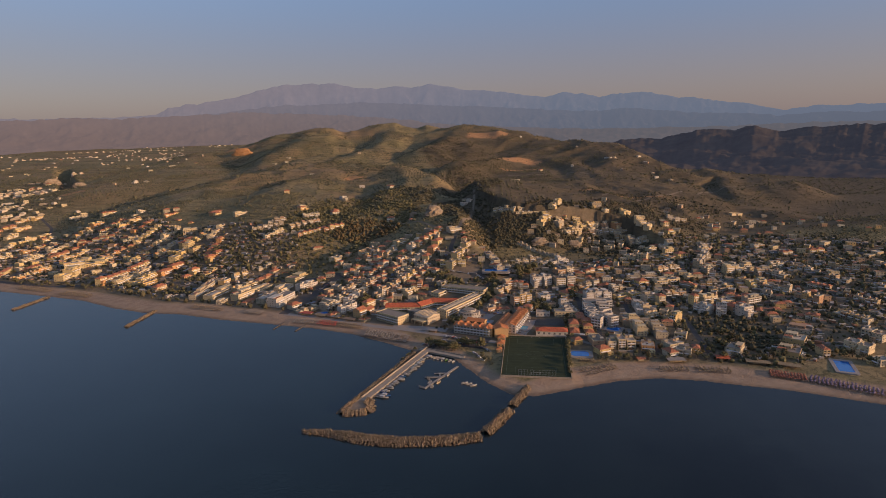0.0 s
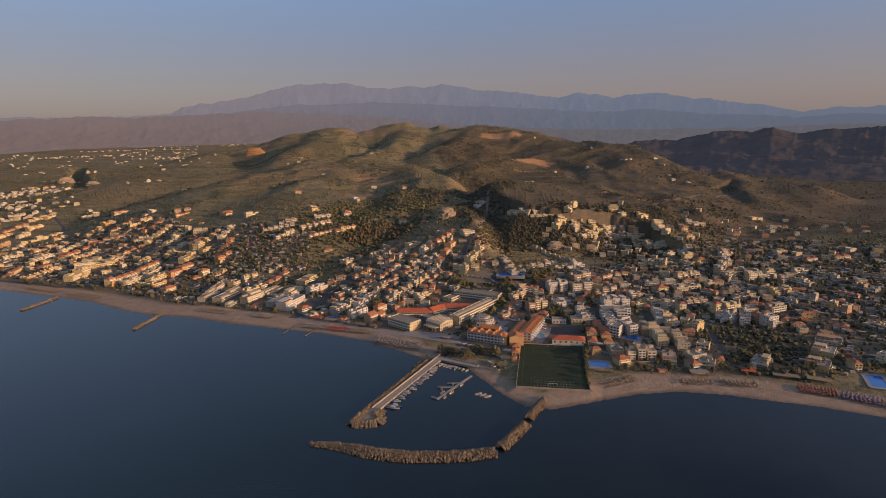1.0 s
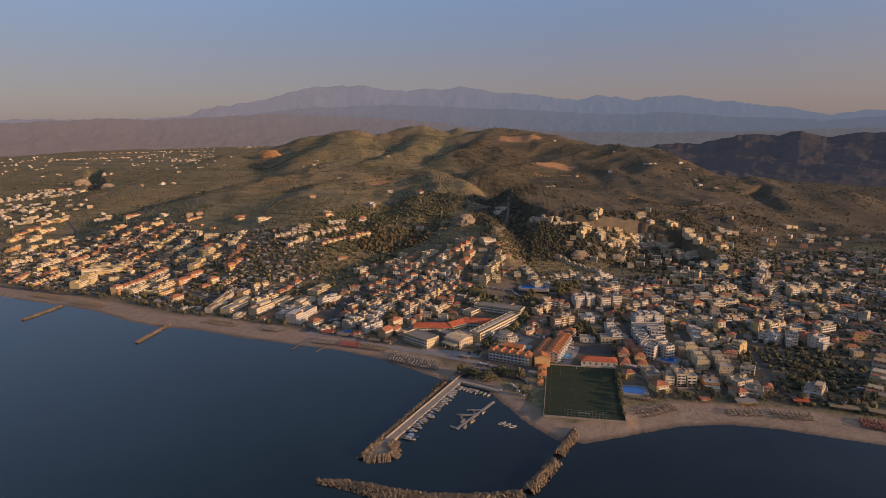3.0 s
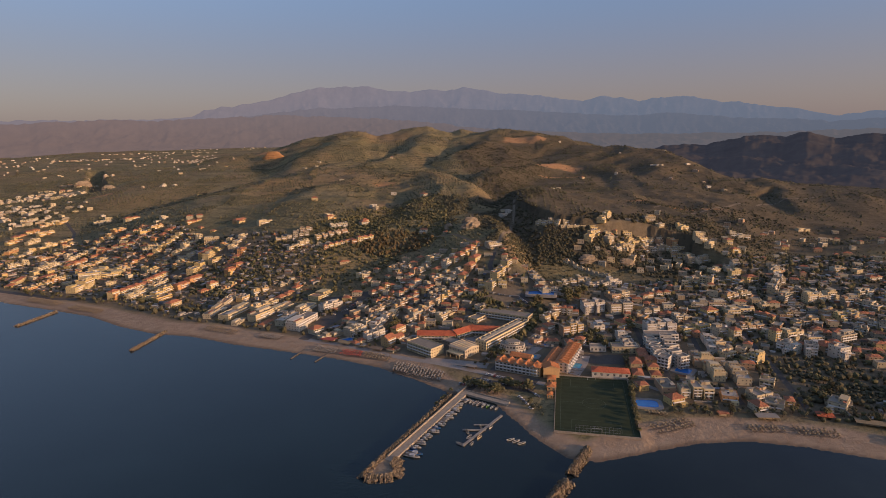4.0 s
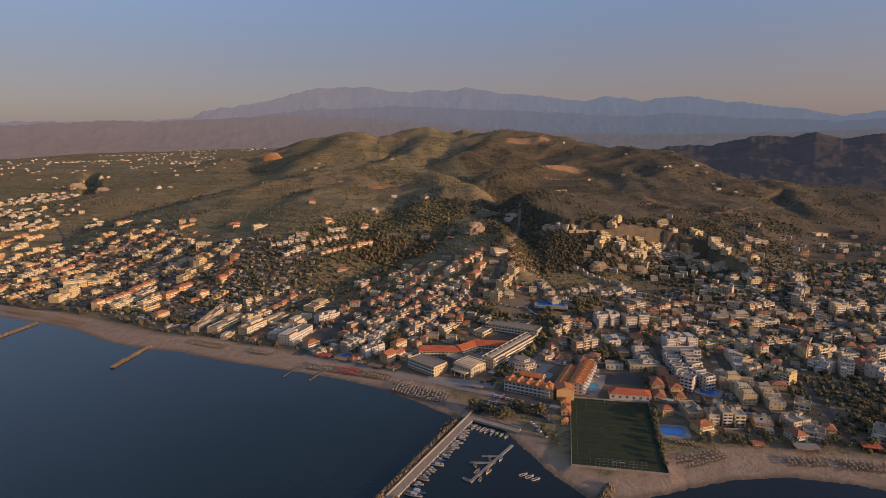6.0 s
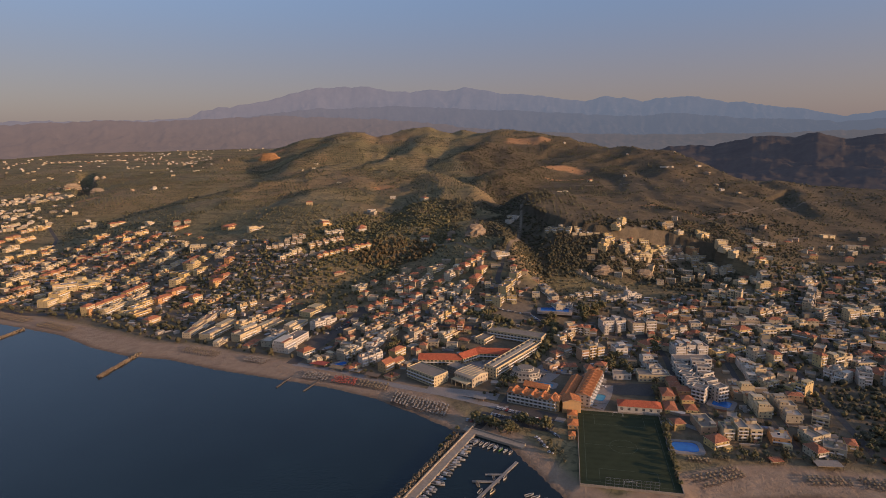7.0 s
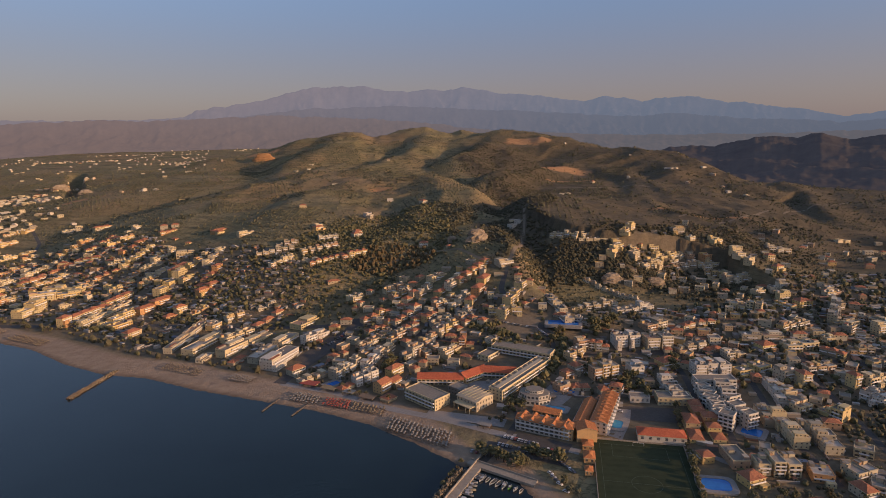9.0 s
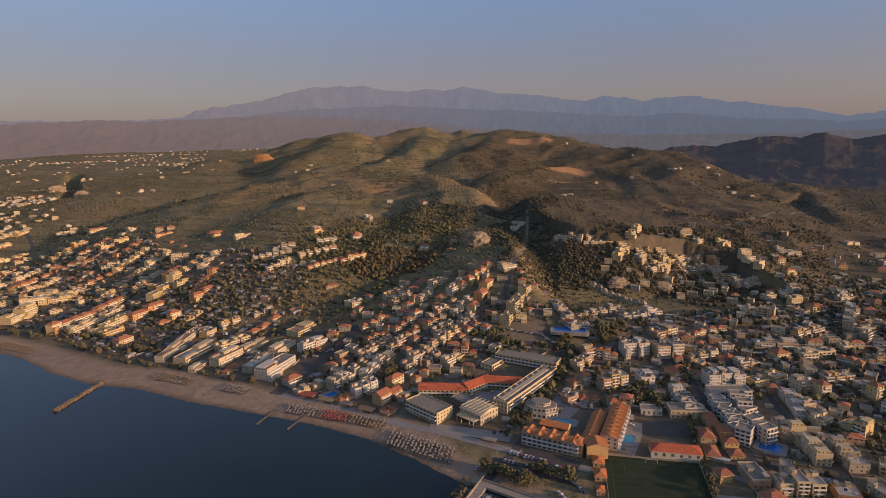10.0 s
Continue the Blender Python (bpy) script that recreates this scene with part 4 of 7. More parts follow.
WEST_TOWN_A_1 = [
    (268, 751, 284, 758, 2, 2, 6, 9), (288, 759, 307, 760, 2, 2, 6, 9), (317, 729, 355, 722, 2, 2, 0, 12), (345, 704, 378, 706, 2, 2, 3, 12),
    (363, 738, 402, 755, 4, 2, 2, 9), (322, 706, 338, 709, 1, 2, 7, 11), (245, 710, 275, 715, 3, 2, 2, 10), (270, 707, 289, 712, 2, 2, 6, 9),
    (283, 696, 304, 700, 2, 2, 0, 10), (217, 682, 235, 688, 1, 2, 6, 12), (210, 658, 207, 614, 4, 2, 5, 11), (239, 664, 271, 664, 3, 4, 5, 12),
]
WEST_TOWN_A_2 = [
    (275, 660, 291, 664, 1, 2, 4, 11), (293, 664, 308, 671, 1, 2, 4, 12), (305, 648, 323, 652, 1, 3, 0, 13), (317, 639, 327, 640, 1, 4, 7, 11),
    (336, 659, 364, 662, 3, 2, 2, 10), (293, 641, 284, 601, 3, 2, 5, 11), (291, 630, 295, 601, 3, 2, 0, 11), (285, 595, 298, 599, 2, 2, 3, 9),
    (266, 591, 258, 546, 4, 2, 3, 10), (213, 525, 239, 522, 3, 3, 3, 12), (198, 512, 210, 515, 1, 2, 7, 10), (243, 518, 257, 513, 1, 2, 1, 14),
]
WEST_TOWN_A_3 = [
    (282, 579, 275, 537, 4, 2, 0, 11), (306, 595, 314, 578, 2, 2, 4, 11), (267, 514, 284, 518, 2, 2, 0, 11), (258, 496, 268, 498, 1, 2, 6, 12),
]
WEST_TOWN_B_1 = [
    (290, 540, 299, 533, 1, 2, 3, 11), (272, 501, 282, 494, 2, 2, 0, 10), (289, 503, 294, 501, 1, 2, 6, 10), (321, 500, 331, 489, 1, 2, 0, 16),
    (351, 611, 358, 593, 2, 3, 5, 11), (365, 595, 375, 590, 1, 4, 5, 11), (378, 595, 395, 600, 1, 3, 6, 12), (383, 582, 400, 587, 1, 4, 5, 11),
    (354, 629, 362, 631, 1, 4, 7, 9), (366, 627, 386, 633, 2, 3, 3, 10), (385, 625, 403, 626, 1, 2, 3, 12), (412, 616, 433, 622, 1, 3, 0, 11),
]
WEST_TOWN_B_2 = [
    (450, 670, 476, 675, 2, 3, 4, 10), (455, 730, 495, 736, 3, 3, 3, 10), (430, 722, 443, 714, 2, 2, 2, 9), (427, 732, 445, 742, 1, 3, 0, 9),
    (428, 754, 476, 813, 3, 4, 0, 9), (490, 715, 512, 715, 2, 2, 2, 9), (528, 742, 548, 747, 2, 2, 0, 9), (405, 642, 422, 637, 2, 2, 6, 9),
    (480, 839, 508, 849, 2, 2, 2, 9), (428, 750, 455, 753, 3, 2, 2, 9), (401, 694, 422, 689, 3, 2, 2, 9), (399, 664, 425, 667, 3, 2, 2, 9),
]
WEST_TOWN_B_3 = [
    (377, 696, 389, 680, 3, 2, 6, 9), (447, 689, 464, 691, 2, 2, 2, 9), (451, 642, 457, 634, 2, 2, 2, 9),
]
WEST_TOWN_C_1 = [
    (166, 724, 184, 718, 3, 3, 6, 9), (139, 704, 157, 716, 2, 3, 2, 9), (153, 723, 166, 727, 1, 3, 2, 9), (128, 673, 146, 683, 2, 2, 6, 9),
    (151, 667, 175, 673, 3, 4, 2, 10), (185, 671, 198, 672, 1, 3, 5, 12), (129, 650, 145, 650, 2, 2, 6, 10), (148, 638, 167, 638, 2, 2, 6, 10),
    (116, 647, 127, 653, 1, 2, 2, 9), (215, 613, 209, 580, 3, 2, 7, 9), (200, 590, 193, 558, 2, 2, 7, 9), (214, 589, 209, 557, 3, 2, 7, 9),
]
WEST_TOWN_C_2 = [
    (207, 547, 205, 526, 1, 2, 2, 10), (187, 543, 188, 534, 1, 2, 7, 9), (260, 600, 254, 573, 2, 2, 2, 9),
]
FAR_WEST_1 = [
    (358, 467, 432, 547, 3, 2, 2, 20), (395, 475, 402, 474, 1, 3, 7, 12), (564, 680, 573, 654, 4, 2, 2, 9), (540, 605, 551, 583, 4, 2, 2, 9),
    (486, 568, 499, 534, 5, 2, 2, 9), (469, 509, 476, 490, 2, 3, 2, 11), (553, 735, 573, 703, 4, 2, 2, 9), (525, 661, 539, 640, 4, 2, 6, 9),
    (604, 715, 626, 699, 3, 2, 2, 9), (593, 644, 601, 629, 2, 2, 2, 9), (432, 487, 442, 467, 2, 3, 3, 12), (507, 715, 518, 692, 3, 2, 2, 9),
]
FAR_WEST_2 = [
    (467, 768, 497, 733, 5, 2, 2, 9), (479, 620, 492, 597, 4, 3, 2, 10), (464, 671, 486, 639, 4, 3, 2, 10), (443, 570, 459, 556, 3, 2, 6, 9),
    (321, 505, 337, 494, 2, 1, 0, 11), (535, 627, 545, 617, 2, 2, 2, 9), (663, 715, 667, 703, 1, 2, 2, 9), (579, 792, 597, 793, 2, 2, 6, 9),
    (623, 792, 645, 792, 2, 2, 7, 9), (711, 824, 725, 812, 2, 2, 2, 9), (563, 836, 583, 838, 2, 2, 2, 9), (432, 453, 432, 441, 1, 2, 2, 11),
]
FIELDS_1 = [
    (-744, 2209, -724, 2219, 2, 1, 0, 8), (-780, 2105, -762, 2114, 1, 2, 0, 9), (-672, 2261, -656, 2251, 1, 1, 7, 8), (-332, 1932, -287, 1992, 3, 1, 0, 8),
    (-202, 1259, -185, 1262, 1, 2, 7, 9), (-183, 1588, -170, 1588, 1, 1, 0, 9), (-83, 1205, -69, 1221, 1, 2, 5, 9), (-52, 1400, -33, 1401, 1, 2, 5, 10),
    (15, 1314, 30, 1297, 1, 2, 8, 10), (-157, 1120, -139, 1134, 1, 2, 0, 9), (-92, 1096, -76, 1106, 1, 2, 8, 10), (-318, 1156, -305, 1168, 1, 2, 7, 9),
]
FIELDS_2 = [
    (-569, 1671, -555, 1682, 1, 1, 1, 8), (-435, 1227, -402, 1239, 2, 2, 6, 9), (-77, 1190, -67, 1213, 1, 2, 0, 8), (-70, 1849, -60, 2112, 1, 2, 8, 9),
    (130, 4596, 199, 4596, 2, 1, 0, 10), (669, 1744, 719, 1779, 1, 1, 5, 22), (746, 1567, 769, 1569, 1, 2, 5, 10), (442, 1653, 469, 1671, 1, 2, 8, 10),
    (337, 1529, 368, 1536, 2, 1, 0, 9), (148, 1079, 172, 1099, 2, 2, 5, 10), (711, 1136, 741, 1145, 2, 2, 3, 9), (650, 991, 673, 997, 1, 2, 0, 9),
]
FIELDS_3 = [
    (508, 987, 553, 1018, 2, 2, 0, 9), (348, 939, 432, 1093, 2, 2, 0, 9), (583, 824, 599, 827, 1, 2, 3, 9), (409, 976, 429, 991, 1, 2, 4, 9),
    (679, 753, 710, 759, 2, 2, 2, 9), (662, 820, 682, 825, 1, 2, 3, 9),
]
FAR_PLAIN_1 = [
    (-1142, 1915, -1066, 1953, 7, 2, 3, 9), (-1012, 1794, -900, 1810, 8, 2, 3, 9), (-1007, 1843, -1130, 2256, 6, 2, 7, 9), (-956, 1592, -903, 1595, 5, 2, 3, 9),
    (-829, 1482, -762, 1502, 5, 2, 3, 9), (-883, 1465, -849, 1470, 3, 2, 2, 9), (-688, 1397, -661, 1413, 2, 2, 0, 9), (-1311, 2278, -1268, 2342, 3, 1, 3, 9),
    (-1281, 2406, -1262, 2491, 3, 1, 0, 9), (-1655, 3395, -1512, 3463, 7, 1, 0, 9), (-1475, 3445, -1281, 3482, 8, 1, 0, 9), (-1267, 3401, -1040, 3384, 8, 1, 0, 9),
]
FAR_PLAIN_2 = [
    (-1651, 2885, -1632, 3033, 4, 1, 0, 9), (-2470, 4217, -2462, 4596, 8, 1, 0, 9), (-2334, 4355, -2155, 4596, 8, 1, 0, 9), (-1879, 4596, -1563, 4596, 8, 1, 0, 9),
    (-1344, 4520, -1117, 4565, 5, 1, 0, 9), (-959, 3644, -889, 3908, 4, 1, 0, 9), (-1440, 2850, -1485, 3096, 2, 1, 7, 9), (-1096, 2449, -1095, 2597, 3, 1, 0, 9),
    (-925, 2279, -897, 2285, 1, 1, 0, 9), (-1446, 2450, -1434, 2501, 2, 1, 3, 9), (-1154, 2057, -1125, 2102, 3, 2, 2, 9), (1409, 4196, 1575, 3977, 7, 1, 0, 9),
]
VINEYARD_ROWS_1 = [
    (-219, 1019, -167, 1032, 6, 2, 0, 8), (-192, 978, -163, 1001, 4, 2, 3, 8), (-138, 973, -92, 998, 6, 2, 7, 9), (-97, 987, -64, 1007, 4, 2, 7, 9),
    (-157, 1015, -108, 1043, 5, 2, 2, 8), (-139, 1066, -111, 1078, 3, 2, 0, 8), (-95, 1082, -73, 1098, 1, 2, 8, 9), (-156, 1103, -137, 1130, 1, 2, 7, 9),
    (-197, 1049, -166, 1055, 3, 2, 2, 8), (-151, 991, -123, 986, 2, 1, 0, 8), (-73, 871, -61, 876, 1, 2, 3, 9), (-35, 875, -11, 893, 2, 2, 2, 8),
]
VINEYARD_ROWS_2 = [
    (-110, 925, -93, 933, 1, 1, 6, 8),
]
QUARTERS = [(EAST_TOWN_1, 1), (EAST_TOWN_2, 1), (EAST_TOWN_3, 1), (EAST_HEIGHTS_1, 1), (EAST_HEIGHTS_2, 1), (EAST_SHORE_1, 2), (EAST_SHORE_2, 2), (EAST_STRIPS_1, 2), (EAST_STRIPS_2, 2), (OLD_VILLAGE_1, 2), (OLD_VILLAGE_2, 2), (OLD_VILLAGE_3, 2), (VILLAGE_SHORE, 2), (GORGE_SIDE_1, 2), (GORGE_SIDE_2, 2), (HILLTOP_1, 1), (HILLTOP_2, 1), (HILLTOP_3, 1), (HILLTOP_4, 1), (HILLTOP_5, 1), (WEST_TOWN_A_1, 2), (WEST_TOWN_A_2, 2), (WEST_TOWN_A_3, 2), (WEST_TOWN_B_1, 2), (WEST_TOWN_B_2, 2), (WEST_TOWN_B_3, 2), (WEST_TOWN_C_1, 2), (WEST_TOWN_C_2, 2), (FAR_WEST_1, 1), (FAR_WEST_2, 1), (FIELDS_1, 0), (FIELDS_2, 0), (FIELDS_3, 0), (FAR_PLAIN_1, 0), (FAR_PLAIN_2, 0), (VINEYARD_ROWS_1, 1), (VINEYARD_ROWS_2, 1)]
for quarter, detail in QUARTERS:
    for r in quarter:
        row(*r, detail)


# ---- large hotels and public buildings ----
M_greyroof = grainy("grey_roof_sheet", (0.20, 0.172, 0.135), (0.30, 0.26, 0.21), 0.5)
M_beige = grainy("beige_roof", (0.40, 0.33, 0.23), (0.54, 0.46, 0.34), 0.6)
M_frame = grainy("window_frame_white", (0.55, 0.54, 0.52), (0.66, 0.65, 0.63), 2.0)


def window_mesh(w, h):
    """A framed double window: one sheet with a rim that runs back into the wall."""
    xs, zs = (-w / 2, -w / 2 + 0.1, -0.05, 0.05, w / 2 - 0.1, w / 2), (0, 0.1, h - 0.1, h)
    v = [(x, -0.09 if (i in (0, 5) or k in (0, 3) or i in (2, 3)) else -0.06, z) for k, z in enumerate(zs) for i, x in enumerate(xs)]
    f, s = [], []
    for k in range(3):
        for i in range(5):
            f.append((k * 6 + i, k * 6 + i + 1, k * 6 + i + 7, k * 6 + i + 6))
            s.append(1 if k == 1 and i in (1, 3) else 0)
    rim = [0, 5, 23, 18]
    n = len(v)
    v += [(v[i][0], 0.0, v[i][2]) for i in rim]
    for a in range(4):
        b = (a + 1) % 4
        f.append((rim[a], n + a, n + b, rim[b]))
        s.append(0)
    me = bpy.data.meshes.new("window")
    me.from_pydata(v, [], f)
    me.materials.append(M_frame)
    me.materials.append(M_glass)
    me.polygons.foreach_set("material_index", np.array(s, dtype=np.int32))
    return me


WINDOW = window_mesh(1.75, 1.55)


def wing(parent, name, x, y, rot, w, d, floors, mat, z=0.0, roof="flat", bay=3.6, balconies=True, windows=True, tiles=None, fh=2.9, blank=False):
    """A wing of a large building: walls with sunken openings, windows in them, balconies and a roof of its own."""
    wl = walls(w, d, floors, mat, parent, bay, name, (0.4, 0.5), 0.22, 4.0, fh, (0, 2) if balconies else (), blank)
    m = pose(x, y, z, 0, 0, rot)
    wl.matrix_basis = m
    made = []
    h = floors * fh
    if roof == "flat":
        made.append(flat_roof(w, d, h, wl, mat, M_greyroof))
    elif roof == "hip":
        made.append(hip_roof(w, d, h, wl, tiles))
    elif roof == "gable":
        made.append(gable_roof(w, d, h, wl, tiles, wall=mat))
    if balconies:
        for k in range(1, floors):
            for side in (-1, 1):
                balcony(w * 0.97, k * fh, d, wl, 1.3, side)
    if windows:
        n = max(2, round(w / bay))
        for k in range(floors):
            for i in range(n):
                ob = new("window", WINDOW)
                ob.parent = wl
                ob.matrix_basis = pose(-w / 2 + (i + 0.5) * w / n, -d / 2 + (1.08 if balconies else 0.34), k * fh + (0.1 if balconies else 0.2) * fh)
    return wl


def resort_hotel():
    h = thing("resort_hotel", "cream three-storey resort hotel with a long red tiled roof", "hotel")
    wing(h, "front_wing", 9, 642.5, -47, 34, 17, 3, M_cream, 2.6)
    wing(h, "long_wing", 91, 670, 50, 84, 13, 3, M_cream, 4.6, tiles=None)
    lw = h.children[-1]
    Geo().box(-40, 40, -2.2, 2.2, 8.75, 9.5).make("roof_ridge", [M_beige], lw)
    for i in range(9):
        Geo().box(-38 + i * 9, -36.4 + i * 9, 3.2, 4.6, 8.8, 9.9).make("roof_vent", [M_cream], lw)
    wing(h, "rear_wing", 102, 722, -31, 58, 15, 3, M_cream, 7.5)
    wing(h, "link_wing", 72, 726, 49, 26, 12, 2, M_cream, 6.0)
    wing(h, "garden_wing", 22, 677, -7, 40, 13, 2, M_cream, 3.6, "gable", tiles=M_redtiles)
    wing(h, "garden_wing", 50, 682, 36, 27, 13, 2, M_cream, 4.4, "gable", tiles=M_redtiles)
    wing(h, "garden_wing", 73, 684, -12, 32, 13, 2, M_cream, 4.9, "gable", tiles=M_redtiles)
    p = wing(h, "pavilion", 47, 634, -48, 21, 20, 2, M_beige, 3.0, "none", balconies=False, fh=4.0)
    gable_roof(21, 20, 8.0, p, M_beige, rise=2.2)
    for i in range(6):
        x = -9 + i * 3.6
        Geo().box(x, x + 0.35, -10.2, 10.2, 9.9, 10.25).make("roof_beam", [M_cream], p)
    porch = Geo().box(-9, 9, -16, -10, 4.0, 4.6)
    for x in (-8.5, -4, 4, 8.1):
        porch.box(x, x + 0.45, -15.9, -15.4, -3, 4.0)
    porch.make("porch", [M_cream], p)
    wing(h, "lobby", 36, 655, -48, 14, 12, 2, M_greyroof, 3.4, balconies=False, windows=False)


def gabled_hotel():
    h = thing("gabled_hotel", "white and orange hotel with rows of terracotta gables", "hotel")
    f = wing(h, "front_wing", 92, 586, -30.5, 40, 11, 3, M_purewhite, 2.8, "none")
    gable_roof(40, 11, 8.72, f, M_orangetiles, "main_roof", M_purewhite, 1.9)
    for i in range(5):
        g = gable_roof(11.6, 4.6, 8.9, f, M_orangetiles, "dormer_roof", M_purewhite, 1.9)
        g.matrix_basis = pose(-16 + i * 8, 0.2, 0, 0, 0, 90)
    wing(h, "upper_wing", 98, 601, -30, 20, 9, 3, M_orange, 3.2, "gable", tiles=M_orangetiles)
    t = wing(h, "gable_tower", 119, 574, -6, 14, 12, 3, M_orange, 3.2, "none", balconies=False, windows=False, blank=True)
    gable_roof(12, 14, 8.7, t, M_orangetiles, wall=M_orange, rise=2.2).matrix_basis = pose(0, 0, 0, 0, 0, 90)
    wing(h, "corner_wing", 108, 577, -30, 8, 11, 3, M_orange, 3.0, "hip", balconies=False, tiles=M_orangetiles)
    wing(h, "middle_wing", 127, 602, 62, 42, 9, 2, M_orange, 4.0, "gable", tiles=M_orangetiles)
    r = wing(h, "terrace_wing", 142, 602, 62, 54, 12, 3, M_purewhite, 4.0, "none", balconies=False)
    gable_roof(54, 12, 8.7, r, M_orangetiles, wall=M_orange, rise=1.7)
    for i in range(9):
        g = gable_roof(8.4, 4.4, 8.9, r, M_orangetiles, "dormer_roof", M_purewhite, 1.9)
        g.matrix_basis = pose(-23.6 + i * 5.9, -1.9, 0, 0, 0, 90)
    for i in range(9):
        for k in range(3):
            Geo().box(-26 + i * 5.9, -22.4 + i * 5.9, -7.5, -6.0, k * 2.9 - 0.2, k * 2.9 + 0.9).make("balcony", [M_rail], r)
        Geo().box(-22.4 + i * 5.9, -22.0 + i * 5.9, -7.5, -6.0, -2, 8.6).make("fin_wall", [M_purewhite], r)
    wing(h, "rear_tower", 163, 638, 60, 9, 9, 3, M_orange, 5.0, "hip")


def octagon_house():
    h = thing("octagonal_building", "white many-sided building with stepped flat roofs beside the hotel pool", "building")
    for k, (r, z0, z1) in enumerate(((14, -3, 4.2), (12.5, 4.2, 8.0), (7.5, 8.0, 10.5))):
        g = Geo()
        c = [(r * math.cos(radians(22.5 + 45 * i)), r * 0.8 * math.sin(radians(22.5 + 45 * i))) for i in range(8)]
        for i in range(8):
            a, b = c[i], c[(i + 1) % 8]
            if z0 < 0:
                g.face([(*a, z0), (*b, z0), (*b, 0), (*a, 0)])
            g.facade(a, b, max(z0, 0), z1, 1, 3, (0.6, 0.5), 0.3)
        g.face([(*p, z1) for p in c], 2)
        g.make("storey", [M_purewhite, M_glass, M_greyroof], h)
    h.matrix_basis = pose(95, 634, 4.0, 0, 0, -20)


def clubhouse():
    h = thing("clubhouse", "long white clubhouse with a red hipped roof behind the pitch", "building")
    wing(h, "hall", 171, 568, -14, 32, 12, 1, M_purewhite, 4.2, "hip", 5.0, False, True, M_redtiles, 4.2)
    s = thing("school", "two-storey cream building with arched windows by the yard", "building")
    wing(s, "block", 202, 618, -10, 26, 13, 2, M_cream, 6.2, "flat", balconies=False)
    s = thing("annexe", "small white flat-roofed annexe beside the paved yard", "building")
    wing(s, "block", 177, 624, -12, 15, 9, 1, M_purewhite, 6.0, "flat", balconies=False, fh=4.2)


def pitch_huts():
    for x, y, w, d, z in ((117, 562, 7, 9, 3.0), (113.5, 547, 7, 10, 3.0), (108.5, 531, 4.5, 6, 2.6)):
        s = thing("changing_hut", "small cream hut with an orange tiled roof beside the pitch", "hut", "huts beside the pitch")
        wing(s, "block", x, y, -14.5, w, d, 1, M_orange, z, "hip", 3.0, False, True, M_orangetiles, 3.2)


def terraced_hotel():
    h = thing("terraced_hotel", "large white hotel of stepped blocks with many small balconies", "hotel")
    r2 = random.Random(12)
    wing(h, "rear_block", 246, 640, -4, 32, 12, 3, M_purewhite, 7.0)
    for i in range(9):
        u = i / 8
        for side in (-1, 1):
            x, y = 238 - 7 * u + side * (7.5 + r2.uniform(-1, 1)), 628 - 50 * u + r2.uniform(-1.5, 1.5)
            wing(h, "block", x, y, -14 + r2.choice((0, 0, 30, -30)) + r2.uniform(-4, 4), r2.uniform(9, 12), r2.uniform(7, 9), r2.choice((2, 3, 3, 4)), M_purewhite, 6.5 - 1.5 * u, windows=False)


resort_hotel(), gabled_hotel(), octagon_house(), clubhouse(), pitch_huts(), terraced_hotel()
TAKEN += [(30, 650, 52), (95, 690, 50), (110, 600, 48), (172, 590, 36), (240, 610, 40), (200, 618, 16), (140, 515, 62), (94, 634, 18)]


# ---- roads ----
def ribbon(name, pts, width, mat, label, lift=0.15, kind="structure"):
    """A strip that follows the ground along a line."""
    p = np.array(pts, float)
    s = np.r_[0, np.cumsum(np.hypot(*np.diff(p, axis=0).T))]
    n = max(3, int(s[-1] / 5))
    t = np.linspace(0, s[-1], n)
    x, y = np.interp(t, s, p[:, 0]), np.interp(t, s, p[:, 1])
    for _ in range(2):
        x[1:-1], y[1:-1] = (x[:-2] + 2 * x[1:-1] + x[2:]) / 4, (y[:-2] + 2 * y[1:-1] + y[2:]) / 4
    dx, dy = np.gradient(x), np.gradient(y)
    l = np.hypot(dx, dy)
    v, f = [], []
    offs = np.linspace(-0.5, 0.5, 4) * width
    for o in offs:
        xx, yy = x - dy / l * o, y + dx / l * o
        zz = height(xx, yy) + lift
        v += list(zip(xx.tolist(), yy.tolist(), zz.tolist()))
    for k in range(len(offs) - 1):
        for i in range(n - 1):
            a = k * n + i
            f.append((a, a + 1, a + n + 1, a + n))
    return tagged(mesh_object(name, v, f, [mat], smooth=True), label, "road", kind=kind)


